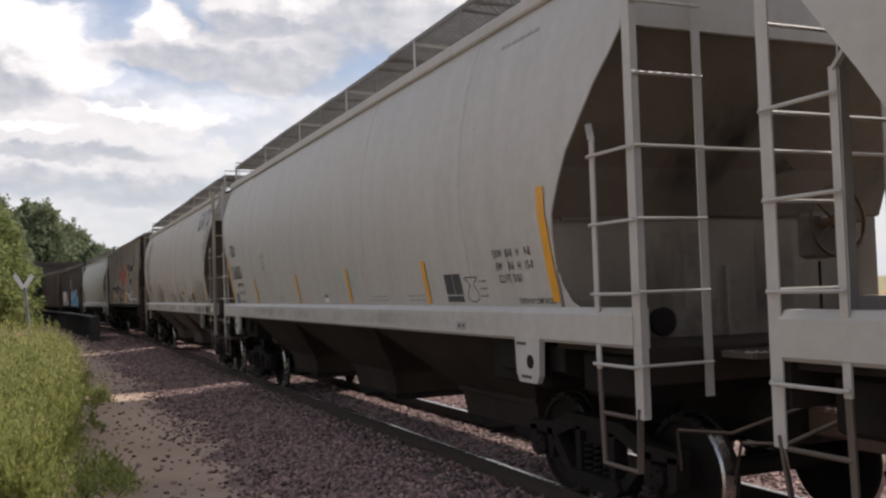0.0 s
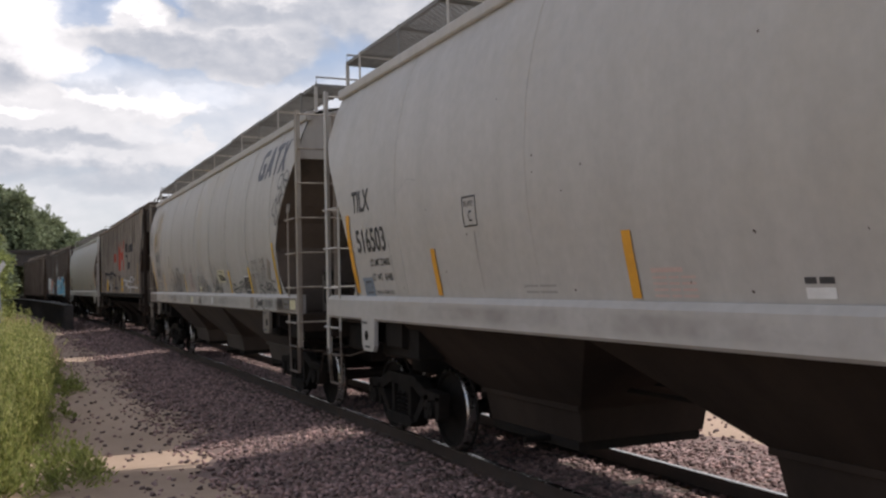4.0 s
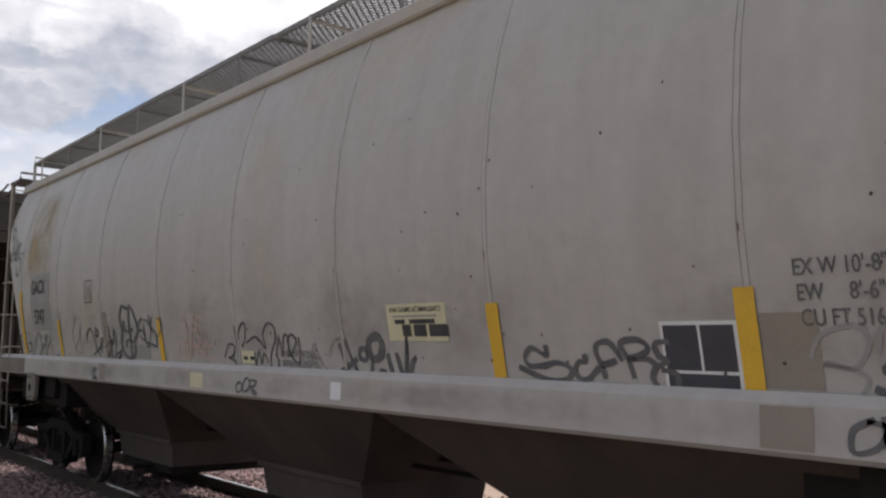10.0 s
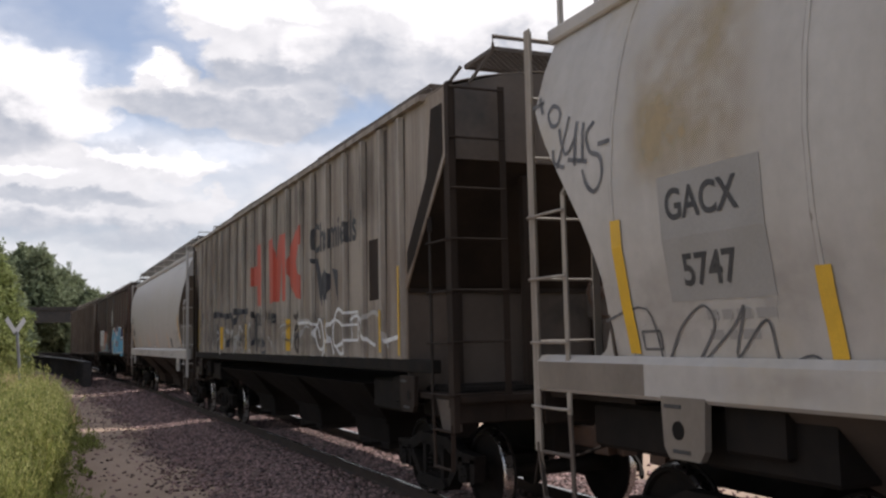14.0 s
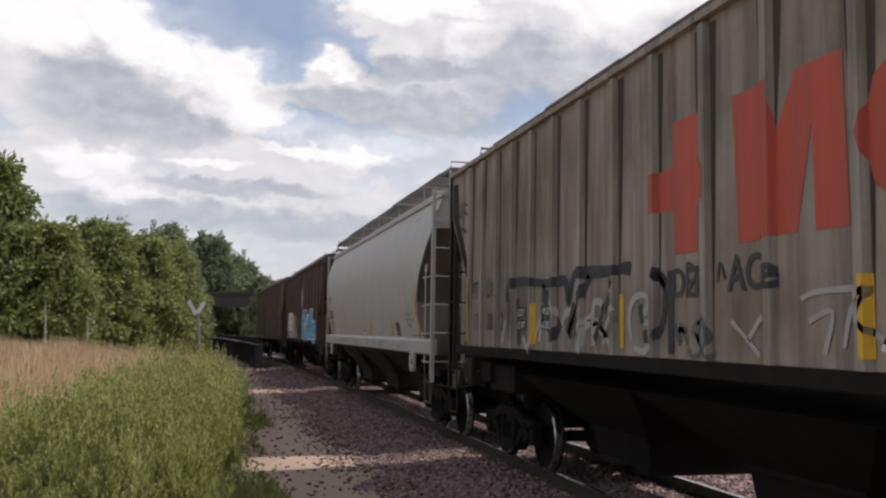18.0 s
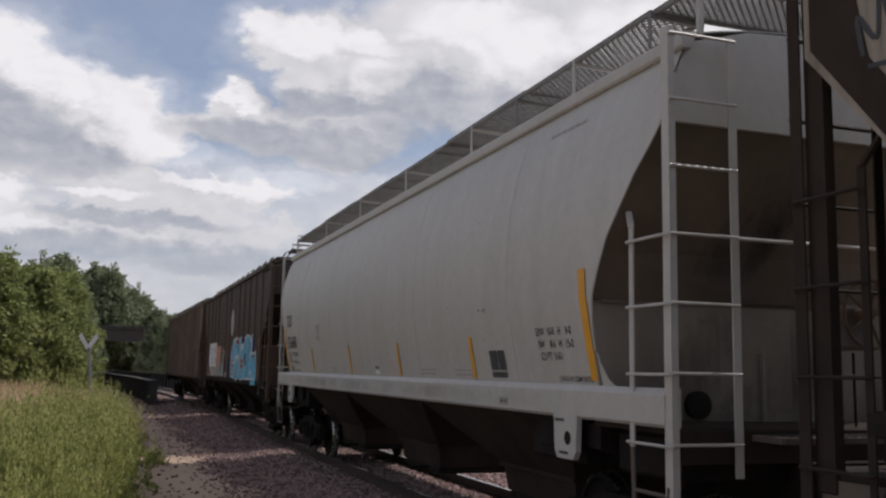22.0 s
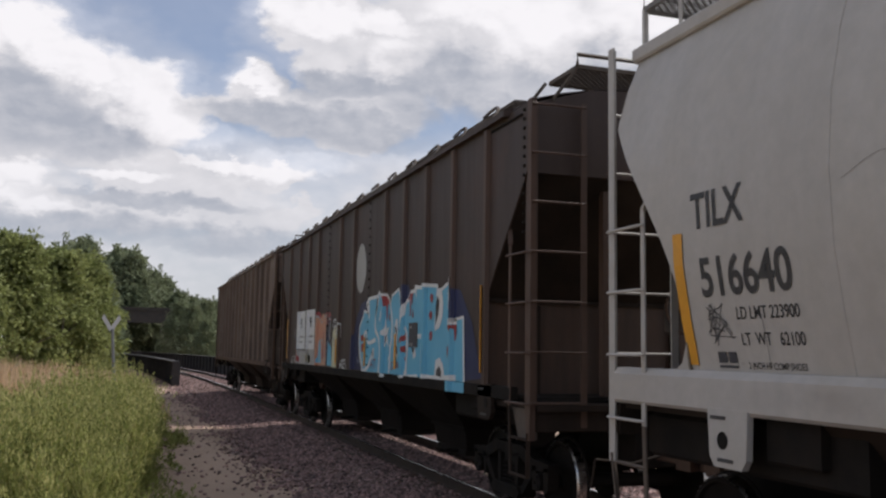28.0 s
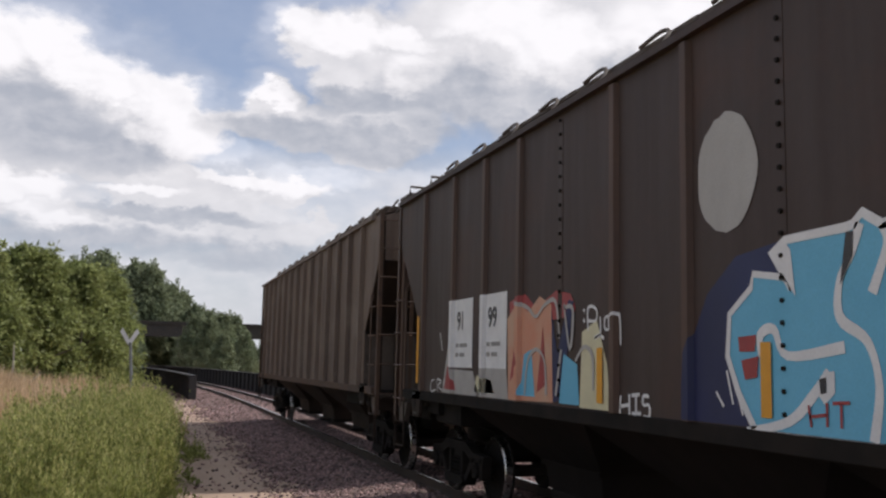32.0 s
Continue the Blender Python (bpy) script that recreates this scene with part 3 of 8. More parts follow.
def thing(name, label, category, m=None, group="", kind=""):
    ob = new(name)
    ob.empty_display_size = 0.3
    if m is not None:
        ob.matrix_basis = m
    return tagged(ob, label, category, group, kind)


def lerp(table, z):
    """Reads a table of (z, value) pairs between its entries."""
    for (a, u), (b, v) in zip(table, table[1:]):
        if z <= b:
            return u + (v - u) * max(0.0, (z - a) / (b - a))
    return table[-1][1]


# ---- rolling stock ----
# Cars stand with their middle at the origin on the rail top; y runs backwards along the train, -x is the side beside the path.
BULGE = [(1.40, 1.47), (1.74, 1.468), (1.9, 1.498), (2.1, 1.54), (2.5, 1.605), (2.95, 1.625), (3.4, 1.59), (3.8, 1.51), (4.1, 1.42), (4.4, 1.29)]
FLAT = [(1.0, 1.53), (5.0, 1.53)]
# how far the curved side sheet reaches along the car, by height
REACH = [(1.74, 7.25), (1.80, 7.13), (1.95, 7.03), (2.2, 7.0), (2.45, 7.05), (2.85, 7.27), (3.2, 7.56), (3.68, 7.96), (3.75, 8.0), (4.4, 8.0)]


def on_side(profile, y, z, off=0.004):
    return (-(lerp(profile, z) + off), y, z)


RIBS = {}


def bent(mesh, profile, off=0.004, car=None):
    """Cuts a flat picture, drawn in (y, z), where the side bends, and lays it on the car's side and over its posts."""
    bm = bmesh.new()
    bm.from_mesh(mesh)

    def cut(co, no):
        bmesh.ops.bisect_plane(bm, geom=bm.verts[:] + bm.edges[:] + bm.faces[:], plane_co=co, plane_no=no)

    zs, ys = [v.co.z for v in bm.verts], [v.co.y for v in bm.verts]
    if profile is BULGE and zs:
        for z, _ in BULGE:
            if min(zs) < z < max(zs):
                cut((0, 0, z), (0, 0, 1))
    ribs = [q for q in RIBS.get(car.name if car else "", []) if ys and min(ys) - q[2] < q[0] < max(ys) + q[2]]
    for r, face, foot, d in ribs:
        for y in (r - foot, r - face, r + face, r + foot):
            cut((0, y, 0), (0, 1, 0))

    def up(y):
        return max([d * max(0.0, min(1.0, (foot - abs(y - r)) / (foot - face))) for r, face, foot, d in ribs] or [0.0])

    out = Mesh()
    for f in bm.faces:
        out.add([(-(lerp(profile, v.co.z) + off + up(v.co.y)), v.co.y, v.co.z) for v in f.verts], [tuple(range(len(f.verts)))])
    bm.free()
    mesh.clear_geometry()
    mesh.from_pydata(out.v, [], out.f)
    mesh.update()
    return mesh


def patch(name, outlines, mat, car, profile, off=0.004, label=""):
    """Painted shapes: closed outlines of (y, z) on the car's side."""
    for o in outlines[1:]:
        patch(name, [o], mat, car, profile, off, label)
    m = Mesh()
    for o in outlines[:1]:
        area = sum(a[0] * b[1] - b[0] * a[1] for a, b in zip(o, o[1:] + o[:1]))
        o = o if area < 0 else o[::-1]
        m.add([(0, y, z) for y, z in o], [tuple(range(len(o)))])
    return part(name, bent(m.data(name, mat), profile, off, car), None, car, label)


def rect(y0, y1, z0, z1, lean=0.0):
    return [(y0, z0), (y1, z0), (y1 + lean, z1), (y0 + lean, z1)]


def smooth_line(pts, per=5):
    out = []
    for i in range(len(pts) - 1):
        p0, p1, p2, p3 = (Vector(pts[min(max(k, 0), len(pts) - 1)]) for k in (i - 1, i, i + 1, i + 2))
        for j in range(per):
            u = j / per
            out.append(p1 + 0.5 * u * (p2 - p0 + u * (2 * p0 - 5 * p1 + 4 * p2 - p3 + u * (3 * (p1 - p2) + p3 - p0))))
    return out + [Vector(pts[-1])]


def strokes(name, lines, width, mat, car, profile, off=0.005, label="", y=0.0, z=0.0, scale=1.0, smooth=True):
    """Spray-can lines. Each is a list of (u, v): u to the reader's right, v up, from the place y, z."""
    m = Mesh()
    for line in lines:
        pts = [Vector((y - u * scale, z + v * scale)) for u, v in line]
        pts = smooth_line(pts) if smooth and len(pts) > 2 else pts
        left, right = [], []
        for i, p in enumerate(pts):
            d = pts[min(i + 1, len(pts) - 1)] - pts[max(i - 1, 0)]
            d = d.normalized() if d.length > 1e-6 else Vector((1, 0))
            nrm = Vector((-d.y, d.x)) * width / 2 * (0.92 + 0.14 * math.sin(0.45 * i + len(line)))
            left.append(p + nrm), right.append(p - nrm)
        k = len(pts)
        m.add([(0, p.x, p.y) for p in left + right], [(i, i + 1, k + i + 1, k + i) for i in range(k - 1)])
    ob = part(name, bent(m.data(name, mat), profile, off, car), None, car, label)
    if len(lines) > 1:
        ob["kind"] = "stuff"
    return ob


def lettering(name, text, y, z, size, mat, car, profile, squeeze=1.0, off=0.005, label=""):
    """A line of letters in the built-in font, its lower left corner at y, z for someone beside the track."""
    cu = bpy.data.curves.new(name, "FONT")
    cu.body, cu.size = text, size * 1.38
    cu.offset = 0.028 * size if size > 0.15 else 0.012 * size
    ob = bpy.data.objects.new(name, cu)
    scene.collection.objects.link(ob)
    flat = bpy.data.meshes.new_from_object(ob.evaluated_get(bpy.context.evaluated_depsgraph_get()))
    bpy.data.objects.remove(ob)
    bpy.data.curves.remove(cu)
    for v in flat.vertices:
        v.co = (0, y - v.co.x * squeeze, z + v.co.y)
    flat.materials.clear()
    flat.materials.append(mat)
    ob = part(name, bent(flat, profile, off, car), None, car, label)
    if len(text) > 4:
        ob["kind"] = "stuff"
    return ob


def bars(name, y, z, widths, height, mat, car, profile, gap=0.05, label=""):
    """Writing too small to read: one bar a word."""
    out = []
    for w in widths:
        out.append(rect(y, y - w, z, z + height))
        y -= w + gap
    return patch(name, out, mat, car, profile, 0.004, label)


# -- running gear, shared by all cars --
WHEEL_R, HALF_GAUGE = 0.457, 0.753


def lathe(profile, n, axis_x=True):
    m = Mesh()
    vs = [(x, r * math.cos(2 * math.pi * k / n), r * math.sin(2 * math.pi * k / n)) for x, r in profile for k in range(n)]
    fs = [(i * n + k, i * n + (k + 1) % n, (i + 1) * n + (k + 1) % n, (i + 1) * n + k) for i in range(len(profile) - 1) for k in range(n)]
    return m.add(vs, fs)


def wheel_meshes():
    # tread outside, flange inside; s is the side of the car
    out = {}
    for s in (-1, 1):
        prof = [(s * (HALF_GAUGE + 0.06), 0.08), (s * (HALF_GAUGE + 0.02), 0.12), (s * HALF_GAUGE, 0.30), (s * (HALF_GAUGE + 0.03), 0.385), (s * (HALF_GAUGE + 0.065), 0.40),
                (s * (HALF_GAUGE + 0.065), WHEEL_R - 0.022)]
        back = [(s * (HALF_GAUGE - 0.035), WHEEL_R + 0.004), (s * (HALF_GAUGE - 0.045), WHEEL_R + 0.026), (s * (HALF_GAUGE - 0.065), WHEEL_R + 0.022),
                (s * (HALF_GAUGE - 0.07), 0.39), (s * (HALF_GAUGE - 0.02), 0.30), (s * (HALF_GAUGE - 0.01), 0.12), (s * (HALF_GAUGE - 0.03), 0.08)]
        w = lathe(prof, 32)
        w.add(*(lambda q: (q.v, q.f))(lathe(back, 32)))
        tread = lathe([(s * (HALF_GAUGE + 0.065), WHEEL_R - 0.022), (s * (HALF_GAUGE + 0.05), WHEEL_R - 0.004), (s * (HALF_GAUGE - 0.035), WHEEL_R + 0.004)], 32)
        out[s] = (w.data("wheel", M_IRON, True), tread.data("wheel_tread", M_TREAD, True))
    axle = Mesh().tube([(-1.02, 0, 0), (-0.72, 0, 0), (0, 0, 0), (0.72, 0, 0), (1.02, 0, 0)], [0.075, 0.085, 0.08, 0.085, 0.075], 12).data("axle", M_IRON, True)
    cap = Mesh()
    for s in (-1, 1):
        cap.tube([(s * 1.0, 0, 0), (s * 1.09, 0, 0)], 0.095, 12)
        for k in range(3):
            a = 2 * math.pi * k / 3
            cap.tube([(s * 1.08, 0.055 * math.cos(a), 0.055 * math.sin(a)), (s * 1.105, 0.055 * math.cos(a), 0.055 * math.sin(a))], 0.016, 6)
    return out, axle, cap.data("bearing_cap", M_IRON, True)


WHEELS, AXLE, CAPS = wheel_meshes()


def frame_mesh(s):
    """A cast side frame: arched top, dropped spring seat, two windows, a pedestal over each axle box."""
    x0, x1 = s * 0.93, s * 1.06
    m = Mesh()
    top = [(-1.13, 0.58), (-1.13, 0.66), (-0.72, 0.68), (-0.42, 0.80), (0.42, 0.80), (0.72, 0.68), (1.13, 0.66), (1.13, 0.58), (0.66, 0.56), (0.36, 0.67), (-0.36, 0.67), (-0.66, 0.56)]
    m.prism(top, x0, x1)
    m.prism([(-0.42, 0.26), (-0.34, 0.20), (0.34, 0.20), (0.42, 0.26), (0.36, 0.33), (-0.36, 0.33)], x0 - s * 0.05, x1 + s * 0.04)
    for k in (-1, 1):
        m.prism([(k * 0.36, 0.30), (k * 0.44, 0.26), (k * 0.70, 0.50), (k * 0.64, 0.60)], x0, x1)
        m.prism([(k * 0.22, 0.32), (k * 0.30, 0.32), (k * 0.30, 0.70), (k * 0.22, 0.70)], x0, x1)
        m.prism([(k * 0.70, 0.36), (k * 0.78, 0.34), (k * 0.80, 0.62), (k * 0.70, 0.62)], x0, x1)
        m.prism([(k * 1.00, 0.34), (k * 1.10, 0.38), (k * 1.12, 0.62), (k * 1.00, 0.62)], x0, x1)
    return m.data("side_frame", M_IRON)


FRAMES = {s: frame_mesh(s) for s in (-1, 1)}


def spring_mesh():
    m = Mesh()
    r, turns, h = 0.062, 5, 0.26
    pts = [(r * math.cos(2 * math.pi * turns * k / 40), r * math.sin(2 * math.pi * turns * k / 40), 0.31 + h * k / 40) for k in range(41)]
    return m.tube(pts, 0.014, 5).data("coil_spring", M_IRON, True)


SPRING = spring_mesh()
BOLSTER = Mesh().prism([(-1.02, 0.57), (1.02, 0.57), (1.02, 0.68), (0.5, 0.72), (0.3, 0.88), (-0.3, 0.88), (-0.5, 0.72), (-1.02, 0.68)], -0.19, 0.19, "y").data("bolster", M_IRON)
SHOE = Mesh().prism([(-0.05, 0.3), (0.0, 0.28), (0.03, 0.5), (-0.02, 0.52)], -0.06, 0.06, "x").data("brake_shoe", M_IRON)
WHEELSETS = []


def truck(car, y):
    t = part("truck", BOLSTER, None, car, m=pose(0, y, 0))
    for s in (-1, 1):
        part("side_frame", FRAMES[s], None, t)
        for k in (-0.14, 0, 0.14):
            part("coil_spring", SPRING, None, t, m=pose(s * 0.99, k, 0.02))
    for k in (-0.89, 0.89):
        ws = part("wheelset", AXLE, None, t, m=pose(0, k, WHEEL_R))
        for s in (-1, 1):
            merged(ws, s)
        WHEELSETS.append((ws, k))
        for s in (-1, 1):
            part("brake_shoe", SHOE, None, t, m=pose(s * HALF_GAUGE, k * 0.52, 0.08) if k > 0 else pose(s * HALF_GAUGE, k * 0.52, 0.08, 0, 0, 180))
    return t


def wheelset_mesh():
    """Axle, two wheels and bearing caps as one turning piece."""
    m, faces_mat = Mesh(), []
    me = bpy.data.meshes.new("wheelset")
    vs, fs, mi = [], [], []
    for src, k in [(AXLE, 0), (CAPS, 0)] + [(WHEELS[s][0], 0) for s in (-1, 1)] + [(WHEELS[s][1], 1) for s in (-1, 1)]:
        b = len(vs)
        vs += [tuple(v.co) for v in src.vertices]
        fs += [tuple(b + i for i in p.vertices) for p in src.polygons]
        mi += [k] * len(src.polygons)
    me.from_pydata(vs, [], fs)
    me.materials.append(M_IRON), me.materials.append(M_TREAD)
    me.polygons.foreach_set("material_index", mi)
    me.shade_smooth()
    me.set_sharp_from_angle(angle=radians(35))
    me.update()
    return me


WHEELSET = wheelset_mesh()


def merged(ws, s):
    ws.data = WHEELSET


def coupler_mesh(e):
    m = Mesh()
    m.box((0, e * 8.35, 0.86), (0.16, 0.7, 0.2), chamfer=0.02)
    m.prism([(-0.13, e * 8.62), (0.05, e * 8.60), (0.15, e * 8.80), (0.12, e * 9.0), (-0.02, e * 8.96), (0.02, e * 8.80), (-0.12, e * 8.86)], 0.72, 1.0, "z")
    return m


def grating(m, y0, y1, x0, x1, z, pitch=0.085, bar=0.016, depth=0.012):
    """Open diamond mesh made of crossing flat bars, with a rim."""
    w = x1 - x0
    y = y0 - w
    while y < y1:
        for s in (1, -1):
            a, b = (y, y + w) if s > 0 else (y + w, y)
            t0, t1 = 0.0, 1.0
            for _ in (0,):
                lo, hi = sorted((a, b))
                if hi <= y0 or lo >= y1:
                    break
                def clip(q):
                    return (q - a) / (b - a)
                ta, tb = sorted((clip(y0), clip(y1)))
                t0, t1 = max(0.0, ta), min(1.0, tb)
                if t1 - t0 < 0.02:
                    break
                p = (x0 + w * t0, a + (b - a) * t0, z)
                q = (x0 + w * t1, a + (b - a) * t1, z)
                m.beam(p, q, bar, depth)
        y += pitch
    for x in (x0, x1):
        m.box((x, (y0 + y1) / 2, z - 0.005), (0.03, y1 - y0, 0.045))
    for y in (y0, y1):
        m.box(((x0 + x1) / 2, y, z - 0.005), (w, 0.03, 0.045))
    return m


def walkway_mesh(length, x0, x1, z, mat):
    m = Mesh()
    k = 6
    for i in range(k):
        a, b = -length / 2 + length * i / k, -length / 2 + length * (i + 1) / k
        grating(m, a + 0.01, b - 0.01, x0, x1, z + 0.012 * math.sin(i * 2.1))
    return m.data("walkway", mat)


def ladder(car, e, x, y, top, mat, end_x):
    """Corner ladder at the end e: posts and rungs on the side and round the corner on the end."""
    # corner post, angle iron
    p = Mesh()
    p.box((x, y, (0.98 + top) / 2), (0.012, 0.095, top - 0.98))
    p.box((x + 0.03, y + e * 0.032, (0.98 + top) / 2), (0.06, 0.012, top - 0.98))
    part("ladder_post", p, mat, car)
    yi = y - e * 0.50
    q = Mesh()
    q.box((x, yi, 2.16), (0.014, 0.055, 1.72))
    q.beam((x, yi, 3.0), (x + 0.06, yi - e * 0.16, 3.24), 0.05, 0.02)
    part("ladder_post", q, mat, car)
    r = Mesh()
    r.box((end_x, y, (1.1 + top) / 2), (0.07, 0.014, top - 1.1))
    part("ladder_post", r, mat, car)
    z = 1.34
    k = 0
    while z < top - 0.05:
        if z < 2.95:
            g = Mesh().tube([(x - 0.025, yi - e * 0.03, z), (x - 0.045, yi, z), (x - 0.045, y, z), (x - 0.02, y + e * 0.03, z)], 0.013, 6)
            part("rung", g, mat, car)
        g = Mesh().tube([(x + 0.0, y + e * 0.05, z + 0.01), (end_x, y + e * 0.05, z + 0.01)], 0.013, 6)
        part("rung", g, mat, car)
        z += 0.512
        k += 1
    # sill step below the ladder
    s = Mesh()
    s.beam((x, y, 1.05), (x + 0.02, y - e * 0.06, 0.6), 0.045, 0.016)
    s.beam((x, yi, 1.30), (x + 0.02, yi, 0.6), 0.045, 0.016)
    for zz in (0.61, 0.98):
        s.tube([(x + 0.01, y - e * 0.05, zz), (x + 0.01, yi, zz)], 0.016, 6)
    part("sill_step", s, M_DIRTSHADED if mat in (M_WHITE, M_POSTBEIGE) else M_DIRTSHADEDK, car)


def brake_wheel(car, e, y, z=2.35, x=0.25):
    m = Mesh()
    ring = [(x + 0.27 * math.cos(a), y, z + 0.27 * math.sin(a)) for a in [2 * math.pi * k / 20 for k in range(21)]]
    m.tube(ring, 0.016, 6, caps=False)
    for k in range(5):
        a = 2 * math.pi * k / 5
        m.tube([(x, y - e * 0.03, z), (x + 0.27 * math.cos(a), y, z + 0.27 * math.sin(a))], 0.012, 5)
    m.tube([(x, y - e * 0.2, z), (x, y, z)], 0.05, 10)
    w = part("brake_wheel", m, M_RUST, car)
    g = Mesh().box((x, y - e * 0.22, z - 0.1), (0.22, 0.16, 0.36), chamfer=0.03)
    part("gear_box", g, M_DIRTSHADED, car)
    c = Mesh().tube([(x, y - e * 0.2, z - 0.3), (x + 0.05, y - e * 0.25, 1.3)], 0.012, 5)
    part("brake_chain", c, M_IRON, car)


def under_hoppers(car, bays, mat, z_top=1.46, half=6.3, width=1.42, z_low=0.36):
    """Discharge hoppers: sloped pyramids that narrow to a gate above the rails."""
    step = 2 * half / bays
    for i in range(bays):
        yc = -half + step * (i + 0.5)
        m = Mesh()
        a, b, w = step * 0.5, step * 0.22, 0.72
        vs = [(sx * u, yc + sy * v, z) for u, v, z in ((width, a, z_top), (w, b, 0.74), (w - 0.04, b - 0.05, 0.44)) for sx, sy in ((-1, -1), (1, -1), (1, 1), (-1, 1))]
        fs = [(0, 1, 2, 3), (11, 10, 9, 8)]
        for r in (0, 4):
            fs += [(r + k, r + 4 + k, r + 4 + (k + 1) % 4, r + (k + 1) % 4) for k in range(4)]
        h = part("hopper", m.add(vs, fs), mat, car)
        g = Mesh()
        g.box((0, yc, z_low + 0.03), (1.36, 2 * b - 0.2, 0.09), chamfer=0.01)
        g.tube([(-0.95, yc - 0.3, z_low + 0.04), (0.95, yc - 0.3, z_low + 0.04)], 0.028, 8)
        part("outlet_gate", g, M_IRON, h)
        part("hopper_flange", Mesh().prism([(yc - b - 0.03, 0.72), (yc + b + 0.03, 0.72), (yc + b + 0.03, 0.77), (yc - b - 0.03, 0.77)], -w - 0.04, -w - 0.004), mat, h)
    c = Mesh()
    c.box((0, 0, 1.10), (0.34, 15.6, 0.3))
    part("centre_sill", c, M_IRON, car)
    b = Mesh().tube([(-0.4, -half, 0.92), (-0.4, half, 0.92)], 0.022, 6)
    b.tube([(0.7, -half - 1, 0.9), (0.7, half + 1, 0.9)], 0.02, 6)
    part("brake_pipe", b, M_IRON, car)


def jack_pad(car, y, e, mat, profile_x=1.52):
    m = Mesh()
    o = [(y - 0.22, 1.50), (y - 0.20, 1.18), (y - 0.15, 1.11), (y + 0.15, 1.11), (y + 0.20, 1.18), (y + 0.22, 1.50)]
    m.prism(o, -profile_x - 0.03, -profile_x + 0.02)
    p = part("jack_pad", m, mat, car)
    h = Mesh().tube([(-profile_x - 0.034, y + 0.05 * e, 1.29), (-profile_x - 0.02, y + 0.05 * e, 1.29)], 0.06, 12)
    part("pulling_hole", h, M_IRON, p)
    for k, zz in ((0.10, 1.44), (0.02, 1.16)):
        part("pad_stencil", Mesh().box((-profile_x - 0.032, y + k, zz), (0.006, 0.17, 0.025)), M_BLACK, p)
    g = Mesh().box((-1.3, y - e * 0.5, 1.32), (0.25, 0.5, 0.3), chamfer=0.02)
    part("sill_bracket", g, M_IRON, p)


